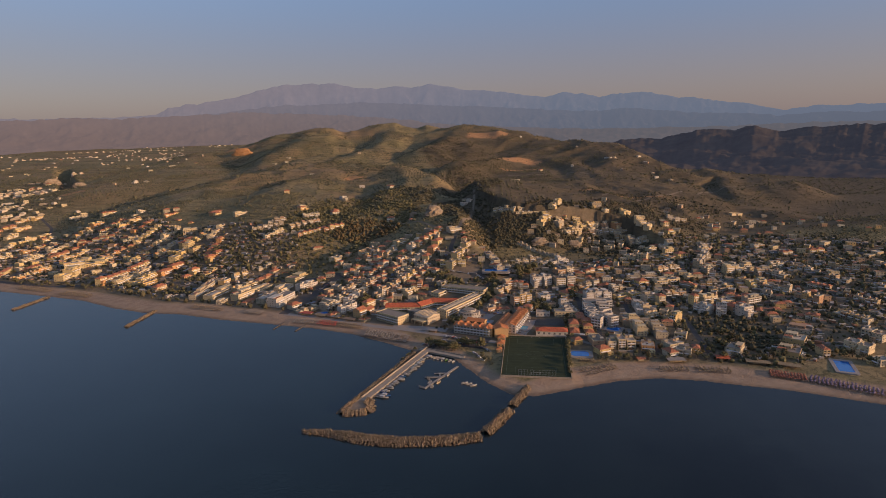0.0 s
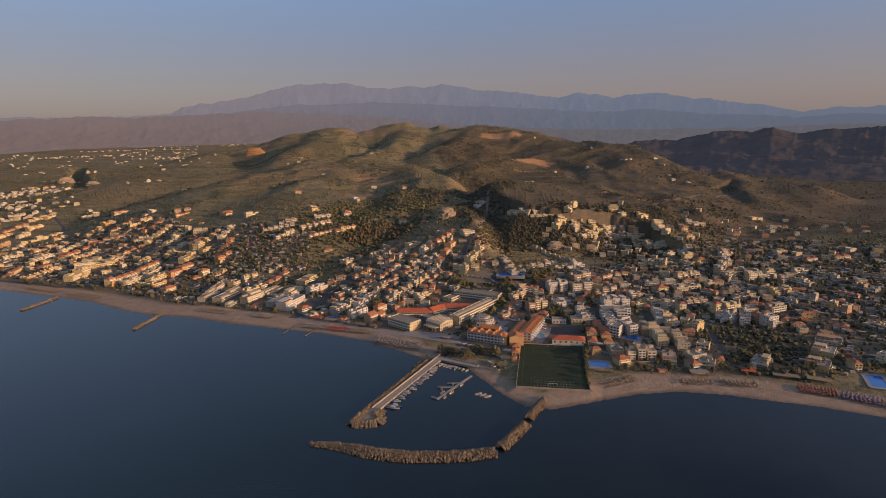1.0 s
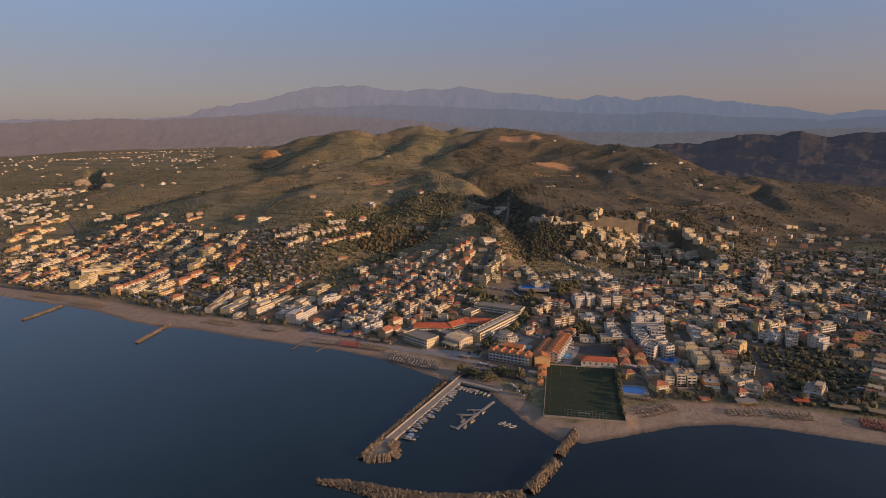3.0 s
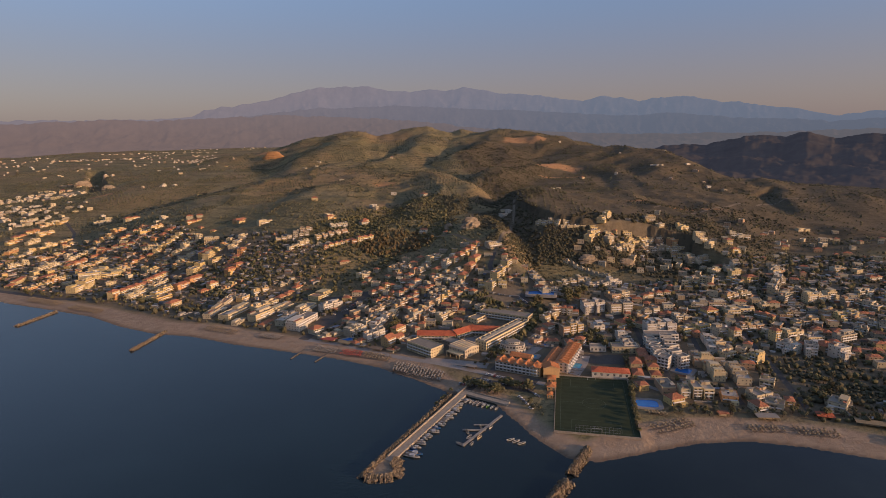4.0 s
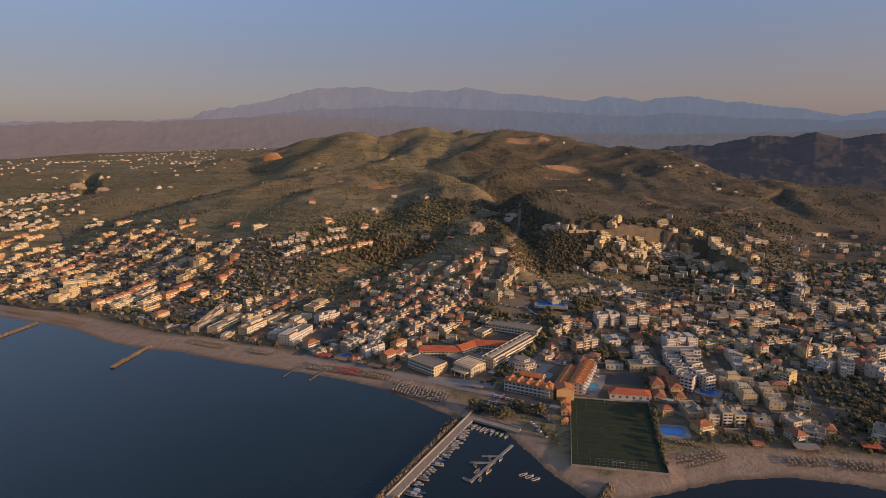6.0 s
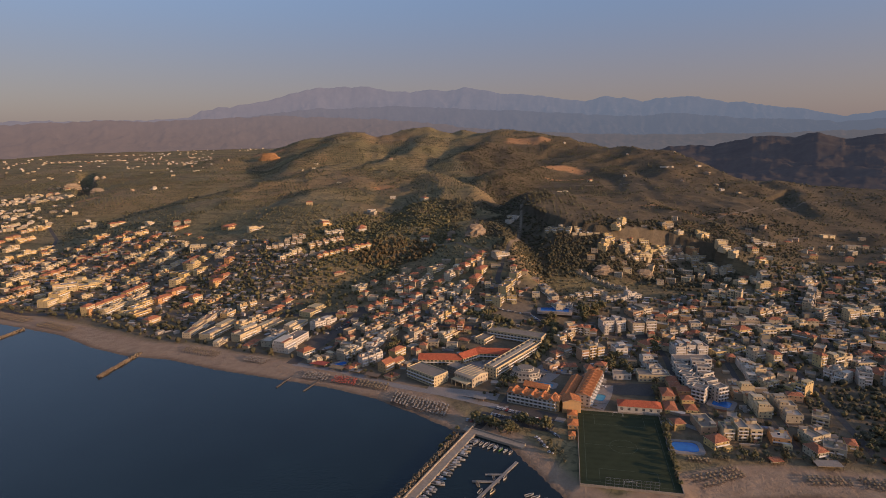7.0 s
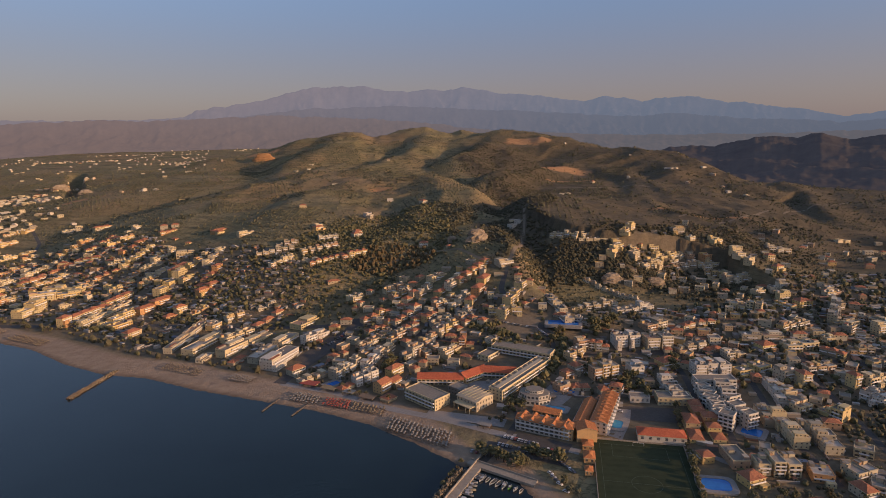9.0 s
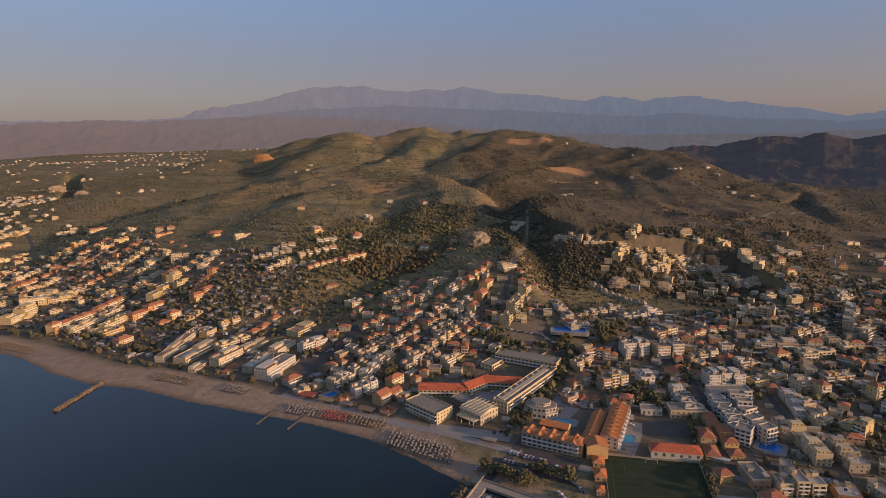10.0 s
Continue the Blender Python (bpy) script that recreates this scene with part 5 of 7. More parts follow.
M_dirt = grainy("dirt_track", (0.14, 0.11, 0.075), (0.24, 0.19, 0.13), 0.3)
M_paving = grainy("paving", (0.22, 0.20, 0.18), (0.34, 0.31, 0.28), 0.8)
ROADS = [
    ([(-118, 690), (-70, 668), (-18, 632), (20, 612), (56, 588), (83, 574), (110, 556)], 7, M_paving, "pale paved promenade between beach and hotels"),
    ([(42, 552), (60, 575), (76, 600), (84, 640), (110, 690), (133, 719), (132, 752), (108, 786), (97, 829), (109, 868)], 6, M_asphalt, "narrow asphalt street beside the stream"),
    ([(-700, 985), (-480, 880), (-300, 860), (-160, 832), (-59, 810), (39, 755), (133, 718), (234, 710), (330, 691), (480, 640), (700, 560)], 8, M_asphalt, "asphalt main street through the town"),
    ([(120, 575), (150, 566), (190, 548), (214, 520)], 5, M_paving, "paved lane behind the pitch"),
    ([(208, 520), (222, 570), (222, 620), (232, 665), (237, 712)], 5, M_asphalt, "narrow town street between house rows"),
    ([(256, 505), (262, 570), (280, 640), (300, 701)], 5, M_asphalt, "narrow town street between house rows"),
    ([(300, 490), (318, 560), (335, 640), (352, 691)], 5, M_asphalt, "narrow town street between house rows"),
    ([(-120, 690), (-96, 745), (-70, 795), (-61, 822)], 12, M_asphalt, "dark car park lane behind the beach"),
    ([(109, 868), (147, 983), (168, 1064), (180, 1126)], 4, M_dirt, "dirt track up the valley"),
    ([(-37, 974), (9, 1004), (64, 971), (98, 884)], 4, M_dirt, "dirt track below the hill"),
    ([(350, 1605), (413, 1584), (465, 1576), (530, 1620), (569, 1571)], 5, M_dirt, "pale dirt track along the slope"),
    ([(433, 1126), (561, 1188), (799, 1393), (983, 1465)], 5, M_dirt, "pale dirt track along the slope"),
    ([(-825, 1508), (-710, 1347), (-645, 1209), (-602, 1053), (-560, 940)], 6, M_asphalt, "asphalt road towards the plain"),
]
YARDS = [
    ([(48, 573), (70, 562), (98, 545)], 11, M_asphalt, "asphalt car park between the trees and the hotel"),
    ([(82, 777), (101, 766), (122, 755)], 34, M_dirt, "pale dirt car park beside the stream"), ([(152, 607), (172, 602), (196, 596)], 22, M_asphalt, "paved school yard behind the pitch"),
    ([(96, 622), (112, 638), (126, 656)], 24, M_paving, "pale paved pool court between the hotels"), ([(138, 574), (150, 592), (158, 612)], 15, M_paving, "pale paved pool terrace beside the balcony wing"),
    ([(8, 622), (36, 612), (66, 600)], 12, M_paving, "pale paved forecourt of the resort hotel"), ([(40, 668), (62, 664), (82, 672)], 18, M_paving, "pale paved courtyard inside the resort hotel"),
    ([(-108, 735), (-92, 766), (-74, 792)], 22, M_asphalt, "dark open car park behind the beach hotels"), ([(70, 580), (88, 570), (104, 560)], 14, M_asphalt, "asphalt car park before the gabled hotel"),
]
for layer, (pts, width, mat, label) in enumerate(ROADS + YARDS):
    ribbon("road", pts, width, mat, label, 0.12 + 0.004 * layer)


# ---- football pitch ----
PITCH = pose(140.3, 515.5, 3.0, 0, 0, -14.5)
PW, PL = 60, 102


def pitch_turf():
    m, nt, b = material("turf", 0.9, 0.0, 0.15)
    w = nt.nodes.new("ShaderNodeTexWave")
    w.bands_direction = "Y"
    w.inputs["Scale"].default_value, w.inputs["Distortion"].default_value = 0.05, 0.0
    nt.links.new(place(nt, 1.0, False), w.inputs["Vector"])
    c = ramp(nt, noise_tex(nt, 0.12, 6, 0.7), [(0.3, (0.026, 0.037, 0.018)), (0.7, (0.043, 0.054, 0.027))])
    c = blend(nt, ramp(nt, w.outputs["Fac"], [(0.4, (0,) * 3), (0.6, (0.25,) * 3)]), c, (0.048, 0.060, 0.031))
    nt.links.new(c, b.inputs["Base Color"])
    bump(nt, b, noise_tex(nt, 3, 4), 0.3, 0.03)
    return m


def football_pitch():
    p = thing("football_pitch", "green turf football pitch with white lines by the beach", "pitch", at=PITCH)
    Geo().box(-PW / 2, PW / 2, -PL / 2, PL / 2, -3, 0).make("turf", [pitch_turf()], p)
    white = grainy("line_paint", (0.07, 0.085, 0.06), (0.12, 0.14, 0.10), 1.0)
    hw, hl = PW / 2 - 4, PL / 2 - 5
    for x0, x1, y0, y1 in ((-hw, hw, -hl, -hl + 0.2), (-hw, hw, hl - 0.2, hl), (-hw, -hw + 0.2, -hl, hl), (hw - 0.2, hw, -hl, hl), (-hw, hw, -0.1, 0.1),
                           (-18, 18, -hl + 15.6, -hl + 15.8), (-18, -17.8, -hl, -hl + 15.8), (17.8, 18, -hl, -hl + 15.8),
                           (-18, 18, hl - 15.8, hl - 15.6), (-18, -17.8, hl - 15.8, hl), (17.8, 18, hl - 15.8, hl)):
        Geo().box(x0, x1, y0, y1, 0.004, 0.02).make("line", [white], p)
    n, g = 40, Geo()
    for i in range(n):
        a, b = 2 * math.pi * i / n, 2 * math.pi * (i + 1) / n
        g.face([(9 * math.cos(a), 9 * math.sin(a), 0.02), (9.2 * math.cos(a), 9.2 * math.sin(a), 0.02), (9.2 * math.cos(b), 9.2 * math.sin(b), 0.02), (9 * math.cos(b), 9 * math.sin(b), 0.02)])
    g.make("centre_circle", [white], p)
    for s in (-1, 1):
        goal = thing("goal", "white football goal on the turf", "goal", "goals on the pitch", PITCH @ pose(0, s * hl, 0.02, 0, 0, 0 if s > 0 else 180))
        Geo().box(-3.7, -3.55, 0, 0.15, 0, 2.5).make("post", [M_rail], goal)
        Geo().box(3.55, 3.7, 0, 0.15, 0, 2.5).make("post", [M_rail], goal)
        Geo().box(-3.55, 3.55, 0, 0.15, 2.38, 2.5).make("crossbar", [M_rail], goal)
    # low wall all round, tall mesh posts behind the goals
    wl = thing("pitch_wall", "low pale wall round the football pitch", "wall", at=PITCH)
    for x0, x1, y0, y1 in ((-PW / 2 - 0.4, PW / 2 + 0.4, -PL / 2 - 0.4, -PL / 2), (-PW / 2 - 0.4, PW / 2 + 0.4, PL / 2, PL / 2 + 0.4),
                           (-PW / 2 - 0.4, -PW / 2, -PL / 2, PL / 2), (PW / 2, PW / 2 + 0.4, -PL / 2, PL / 2)):
        Geo().box(x0, x1, y0, y1, -3, 1.0).make("wall_side", [M_quay], wl)
    fence = thing("fence", "tall steel ball fence with posts and rails", "fence", at=PITCH)
    for i in range(13):
        x = -15 + i * 2.6
        Geo().box(x - 0.06, x + 0.06, -PL / 2 + 1.0, -PL / 2 + 1.12, 0, 6).make("post", [M_metal], fence)
    for z in (2, 4, 5.9):
        Geo().box(-15, 16.2, -PL / 2 + 1.02, -PL / 2 + 1.1, z, z + 0.08).make("rail", [M_metal], fence)


football_pitch()


# ---- harbour ----
def boulder_mesh(seed):
    """A quarried block: a few corners, flat broken faces, lying at any tilt."""
    r = random.Random(seed)
    bm = bmesh.new()
    turn = Matrix.Rotation(r.uniform(-0.7, 0.7), 3, "X") @ Matrix.Rotation(r.uniform(-0.7, 0.7), 3, "Y")
    for k in range(11):
        v = Vector((r.uniform(-1, 1), r.uniform(-1, 1), r.uniform(-1, 1)))
        v = v / max(abs(c) for c in v) * r.uniform(0.8, 1.0)
        bm.verts.new(turn @ Vector((v.x * 0.78, v.y * 0.95, v.z * 1.15)))
    out = bmesh.ops.convex_hull(bm, input=bm.verts)
    bmesh.ops.delete(bm, geom=list({g for g in out["geom_interior"] + out["geom_unused"] if isinstance(g, bmesh.types.BMVert)}), context="VERTS")
    bmesh.ops.recalc_face_normals(bm, faces=bm.faces)
    me = bpy.data.meshes.new("boulder")
    bm.to_mesh(me)
    bm.free()
    me.materials.append(M_rock)
    return me


BOULDERS = [boulder_mesh(k) for k in range(12)]
BV = [np.array([v.co[:] for v in m.vertices]) for m in BOULDERS]
BF = [np.array([p.vertices[:] for p in m.polygons]) for m in BOULDERS]


def joined(name, items, verts_of, faces_of, mat, smooth=False):
    """Many small shapes in one mesh. items: x, y, z, size across, size up, turn, shape."""
    V, F, n = [], [], 0
    for x, y, z, a, b, turn, k in items:
        c, s = math.cos(turn), math.sin(turn)
        v = verts_of[k]
        w = np.column_stack([x + a * (c * v[:, 0] - s * v[:, 1]), y + a * (s * v[:, 0] + c * v[:, 1]), z + b * v[:, 2]])
        V.append(w)
        F.append(faces_of[k] + n)
        n += len(w)
    V, F = np.concatenate(V), np.concatenate(F)
    me = bpy.data.meshes.new(name)
    me.vertices.add(len(V))
    me.vertices.foreach_set("co", V.astype(np.float32).ravel())
    k = F.shape[1]
    me.loops.add(F.size)
    me.loops.foreach_set("vertex_index", F.astype(np.int32).ravel())
    me.polygons.add(len(F))
    me.polygons.foreach_set("loop_start", np.arange(0, F.size, k, dtype=np.int32))
    me.polygons.foreach_set("use_smooth", np.full(len(F), smooth, dtype=bool))
    me.update(calc_edges=True)
    me.validate()
    me.materials.append(mat)
    return new(name, me)


def mound(line, width, top, parent):
    """The rubble core under the boulders: one ridge that follows the line."""
    p = [Vector((x, y, 0)) for x, y in line]
    v, f = [], []
    for k, a in enumerate(p):
        way = (p[min(k + 1, len(p) - 1)] - p[max(k - 1, 0)]).normalized()
        n = Vector((-way.y, way.x, 0))
        for o, z in ((-1, -1.5), (-0.25, top), (0.25, top), (1, -1.5)):
            q = a + n * o * width
            v.append((q.x, q.y, z))
    for k in range(len(p) - 1):
        for i in range(3):
            a = k * 4 + i
            f.append((a, a + 4, a + 5, a + 1))
    return mesh_object("core", v, f, [M_rock], None, parent)


def breakwater(label, line, full, top, size, singles=0, seed=1, taper=(1.0, 1.0)):
    ob = thing("breakwater", label, "breakwater", "breakwaters of the harbour")
    mound(line, full * 0.62 * min(taper), (top - 0.7) * min(1.0, 0.4 + 0.6 * min(taper)), ob)
    r = random.Random(seed)
    items = []
    p = np.array(line, float)
    s = np.r_[0, np.cumsum(np.hypot(*np.diff(p, axis=0).T))]
    t = 0.0
    while t < s[-1]:
        x, y = np.interp(t, s, p[:, 0]), np.interp(t, s, p[:, 1])
        x2, y2 = np.interp(t + 1, s, p[:, 0]), np.interp(t + 1, s, p[:, 1])
        l = math.hypot(x2 - x, y2 - y) or 1
        nx, ny = -(y2 - y) / l, (x2 - x) / l
        thin = np.interp(t / s[-1], [0, 0.28, 0.9, 1], [taper[0], 1, 1, taper[1]])
        width = full * thin
        across = -1.0
        while across <= 1.0:
            o = across * width * r.uniform(0.9, 1.08)
            a = size * r.uniform(0.65, 1.3)
            z = top * (0.35 + 0.65 * thin) * (1 - abs(across) ** 1.6) + r.uniform(-0.5, 0.7) - 0.2
            items.append((x + nx * o + r.uniform(-0.6, 0.6), y + ny * o + r.uniform(-0.6, 0.6), z, a, a * r.uniform(0.7, 1.2), r.uniform(0, 6.28), r.randrange(12)))
            across += size * 1.25 / width
        t += size * 1.35
    near = sorted(range(len(items)), key=lambda i: items[i][1])[:singles]
    chosen = set(near)
    for i in near:
        x, y, z, a, b, turn, k = items[i]
        o = new("boulder", BOULDERS[k])
        o.parent = ob
        o.matrix_basis = pose(x, y, z, 0, 0, math.degrees(turn)) @ Matrix.Diagonal((a, a, b, 1))
    rest = [it for i, it in enumerate(items) if i not in chosen]
    if rest:
        j = joined("rubble", rest, BV, BF, M_rock)
        j.parent = ob
        j["kind"] = "stuff"
    return ob


breakwater("long curved breakwater of rough brown boulders in the sea", [(-62, 403.5), (-47, 400), (-35, 395), (-15, 385.5), (5, 379.5), (28, 377), (44, 376.5), (64, 379)], 6.4, 2.7, 0.78, 170, 3, (0.25, 0.9))
breakwater("short breakwater of rough boulders leading to the beach", [(69, 383), (81, 399), (93, 415)], 4.6, 2.7, 0.78, 40, 4)
breakwater("short breakwater of rough boulders ending on the sand", [(97, 423), (106, 436), (118, 454)], 3.8, 2.5, 0.78, 20, 5, (1.0, 0.6))
breakwater("boulder armour along the outer side of the quay", [(-36, 428), (-29.5, 441), (-10, 475), (10, 511), (28, 543)], 3.4, 2.5, 0.75, 30, 6)
breakwater("low rock groyne running from the beach into the sea", [(-281, 736), (-287, 703), (-292, 676)], 2.7, 1.2, 0.8, 0, 8)
breakwater("low rock groyne running from the beach into the sea", [(-452, 826), (-460, 794), (-466, 770)], 2.7, 1.2, 0.8, 0, 9)


def quay_head():
    """The earth-filled end of the quay with a rubble apron all round."""
    ob = thing("mole", "earth-topped end of the quay under a brown rubble apron", "quay")
    rim = [(-34, 428), (-25.5, 427), (-16.5, 428), (-13.5, 434), (-17, 441), (-14, 449), (-21, 453), (-27, 446)]
    g = Geo()
    g.face([(*p, 1.55) for p in rim])
    for a, b in zip(rim, rim[1:] + rim[:1]):
        g.face([(*a, -4), (*b, -4), (*b, 1.55), (*a, 1.55)])
    g.make("core", [M_earth], ob)
    r = random.Random(31)
    items = []
    for a, b in zip(rim, rim[1:6]):
        n = int(math.hypot(b[0] - a[0], b[1] - a[1]) / 1.0)
        mx, my = (a[1] - b[1]), (b[0] - a[0])
        l = math.hypot(mx, my)
        for i in range(n):
            u = (i + r.random()) / n
            for k in range(6):
                o = 1.6 - k * 1.25
                wide = 1.0 if o > -3 else 0.9
                items.append((a[0] + (b[0] - a[0]) * u + mx / l * o, a[1] + (b[1] - a[1]) * u + my / l * o, 1.9 - 0.42 * k + r.uniform(-0.3, 0.3), wide * r.uniform(0.6, 1.15), r.uniform(0.6, 1.0), r.uniform(0, 6.28), r.randrange(12)))
    j = joined("rubble", items, BV, BF, M_rock)
    j.parent = ob
    j["kind"] = "stuff"


M_earth = grainy("quay_earth", (0.17, 0.125, 0.085), (0.30, 0.235, 0.165), 0.4)
quay_head()


def jetty(label, a, b, width, z, mat, name="quay"):
    ob = thing(name, label, "quay")
    l = math.hypot(b[0] - a[0], b[1] - a[1])
    rot = math.degrees(math.atan2(b[1] - a[1], b[0] - a[0]))
    ob.matrix_basis = pose((a[0] + b[0]) / 2, (a[1] + b[1]) / 2, 0, 0, 0, rot)
    Geo().box(-l / 2, l / 2, -width / 2, width / 2, -6, z).make("deck", [mat], ob)
    return ob, l, rot


M_pontoon = grainy("pontoon_boards", (0.20, 0.18, 0.155), (0.34, 0.31, 0.27), 1.0)
M_wetstone = grainy("wet_concrete", (0.085, 0.07, 0.055), (0.18, 0.15, 0.12), 0.7)
q, l, rot = jetty("concrete harbour quay with a low sea wall", (-20, 446), (42, 551.4), 6.4, 1.7, M_quay)
Geo().box(-l / 2 + 3, l / 2 + 6, 2.4, 3.1, 1.7, 2.9).make("sea_wall", [M_quay], q)
for i in range(10):
    Geo().box(-l / 2 + 6 + i * 11, -l / 2 + 6.5 + i * 11, -2.9, -2.5, 1.7, 2.2).make("bollard", [M_metal], q)
q, l, rot = jetty("concrete inner quay with a pale parapet", (34, 552.5), (73, 524), 6, 1.72, M_quay)
Geo().box(-l / 2, l / 2, 2.4, 2.9, 1.7, 2.6).make("parapet", [M_quay], q)
q, l, rot = jetty("wooden boat pontoon on floats", (65, 506), (31, 463), 2.0, 0.7, M_pontoon, "pontoon")
jetty("wooden boat pontoon on floats", (50, 484), (33, 486), 1.6, 0.65, M_pontoon, "pontoon")
jetty("wooden boat pontoon on floats", (56, 492), (42, 493), 1.4, 0.6, M_pontoon, "pontoon")
for a, b in (((-88, 652), (-98, 630)), ((-114, 664), (-123, 640))):
    jetty("narrow concrete beach jetty into the shallows", a, b, 1.2, 0.7, M_wetstone, "jetty")

HULLS = [grainy("hull_white", (0.34, 0.33, 0.31), (0.52, 0.50, 0.47), 1.5, 0.4), grainy("hull_cream", (0.50, 0.40, 0.26), (0.64, 0.54, 0.38), 1.5, 0.4),
         grainy("hull_green", (0.16, 0.36, 0.05), (0.24, 0.46, 0.08), 1.5, 0.4), grainy("hull_blue", (0.03, 0.10, 0.26), (0.06, 0.16, 0.34), 1.5, 0.4)]


def boat_template(length, hull, cabin):
    ob = thing("boat", "small white motor boat moored in the harbour" if hull < 2 else "painted wooden fishing boat moored in the harbour", "boat", "boats in the harbour")
    g, n, b = Geo(), 9, length * 0.17
    ring = []
    for i in range(n):
        u = i / (n - 1)
        half = b * (1 - max(0, (u - 0.35) / 0.65) ** 2.2) * (0.85 + 0.15 * min(1, u / 0.2))
        half = max(half, 0.04)
        x, top = (u - 0.5) * length, 0.75 + 0.45 * u ** 2
        ring.append([(x, -half, top), (x, -half * 0.75, 0.0), (x, 0, -0.35), (x, half * 0.75, 0.0), (x, half, top), (x, half * 0.86, top), (x, half * 0.8, 0.45), (x, -half * 0.8, 0.45), (x, -half * 0.86, top)])
    for a, c in zip(ring, ring[1:]):
        for k in range(9):
            g.face([a[k], a[(k + 1) % 9], c[(k + 1) % 9], c[k]], 1 if k == 6 else 0)
    g.face(ring[0][::-1])
    g.make("hull", [HULLS[hull], M_wood], ob)
    if cabin:
        Geo().box(-length * 0.12, length * 0.16, -b * 0.6, b * 0.6, 0.45, 1.5).box(-length * 0.14, length * 0.18, -b * 0.68, b * 0.68, 1.5, 1.62).make("cabin", [HULLS[0]], ob)
        Geo().box(length * 0.16, length * 0.165, -b * 0.5, b * 0.5, 0.95, 1.4).make("windscreen", [M_glass], ob)
    else:
        for u in (-0.25, 0.05):
            Geo().box(u * length, u * length + 0.35, -b * 0.78, b * 0.78, 0.6, 0.68).make("bench", [M_wood], ob)
    Geo().box(-length * 0.5 - 0.4, -length * 0.5, -0.2, 0.2, 0.1, 1.05).make("outboard_motor", [M_metal], ob)
    return ob


def moor_boats():
    r = random.Random(21)
    kinds = {}
    def put(x, y, rot, length, hull, cabin):
        key = (round(length), hull, cabin)
        m = pose(x, y, 0.05, 0, 0, rot)
        if key in kinds:
            return copy_thing(kinds[key], m)
        ob = boat_template(key[0], hull, cabin)
        ob.matrix_basis = m
        kinds[key] = ob
    ax, ay, bx, by = -11, 455, 36, 541
    way = math.degrees(math.atan2(by - ay, bx - ax))
    for i in range(26):
        u = (i + 0.5) / 26 + r.uniform(-0.012, 0.012)
        length = r.choice((6, 7, 7, 8, 9)) if i > 1 else 12
        d = length / 2 + 1.0
        put(ax + (bx - ax) * u + math.sin(radians(way)) * d, ay + (by - ay) * u - math.cos(radians(way)) * d, way - 90 + r.uniform(-8, 8), length, r.choice((0, 0, 0, 1, 3)), r.random() < 0.55)
    for i in range(9):
        u = (i + 0.5) / 9
        put(39 + 28 * u - 3.0, 541 - 20 * u - 4.2, 236 + r.uniform(-8, 8), r.choice((5, 6, 8)), 2 if i == 6 else r.choice((0, 0, 1)), r.random() < 0.5)
    for x, y, rot in ((66, 469, 20), (69.5, 466.5, 22), (73, 463.5, 18)):
        put(x, y, rot, 6, 0, False)
    for x, y, rot in ((37, 475, 55), (44, 474, 235), (36, 483, 100), (47, 489, 90), (54, 488, 240), (29, 466, 140), (38, 466, 60)):
        put(x, y, rot, r.choice((5, 6)), r.choice((0, 1)), False)


moor_boats()

# ---- swimming pools ----
def pool_water(name, c):
    m, nt, b = material(name, 0.08, 0.0, 0.5)
    nt.links.new(ramp(nt, noise_tex(nt, 0.3, 3), [(0.3, tuple(v * 0.8 for v in c)), (0.7, c)]), b.inputs["Base Color"])
    bump(nt, b, noise_tex(nt, 1.2, 3), 0.15, 0.05)
    return m


M_pool, M_poolturq = pool_water("pool_water", (0.02, 0.17, 0.52)), pool_water("pool_water_turquoise", (0.05, 0.28, 0.42))


def pool(x, y, rot, w, d, corner, mat, label):
    ob = thing("swimming_pool", label, "pool", "pools of the hotels")
    z = float(height(x + np.array([-w, w, 0, 0]) / 2, y + np.array([0, 0, -d, d]) / 2).max()) + 0.35
    ob.matrix_basis = pose(x, y, z, 0, 0, rot)
    def outline(w, d, c):
        pts = []
        for sx, sy, a0 in ((1, -1, -90), (1, 1, 0), (-1, 1, 90), (-1, -1, 180)):
            for k in range(5):
                a = radians(a0 + 22.5 * k)
                pts.append((sx * (w / 2 - c) + c * math.cos(a), sy * (d / 2 - c) + c * math.sin(a)))
        return pts
    inner, outer = outline(w, d, corner), outline(w + 7, d + 6, corner + 1)
    g, n = Geo(), len(inner)
    for i in range(n):
        j = (i + 1) % n
        g.face([(*outer[i], 0.1), (*outer[j], 0.1), (*inner[j], 0.1), (*inner[i], 0.1)])
        g.face([(*outer[i], -3), (*outer[j], -3), (*outer[j], 0.1), (*outer[i], 0.1)])
        g.face([(*inner[i], 0.1), (*inner[j], 0.1), (*inner[j], -0.5), (*inner[i], -0.5)])
    g.make("deck", [M_paving], ob)
    w2 = Geo()
    w2.face([(*p, -0.12) for p in inner])
    w2.make("pool_surface", [mat], ob)


pool(182, 512, -14, 17, 13, 4, M_pool, "deep blue hotel swimming pool by the pitch")
pool(238, 570, -40, 13, 12, 2, M_pool, "blue angular swimming pool below the white hotel")
pool(147, 589, 60, 13, 8, 3, M_poolturq, "turquoise swimming pool beside the balcony wing")
pool(123, 648, -15, 17, 10, 3, M_pool, "blue swimming pool in the hotel court")
pool(108, 619, -28, 16, 7, 2, M_poolturq, "turquoise swimming pool in the hotel court")
pool(150, 758, -14, 30, 14, 1, M_pool, "large blue swimming pool below the hillside hotel")
pool(45, 655, -45, 20, 8, 3, M_poolturq, "turquoise pool in the resort courtyard")
pool(398, 448, 62, 26, 12, 1, M_pool, "large blue beachside swimming pool")
pool(-72, 684, 40, 11, 7, 1, M_pool, "small blue pool among the beach houses")
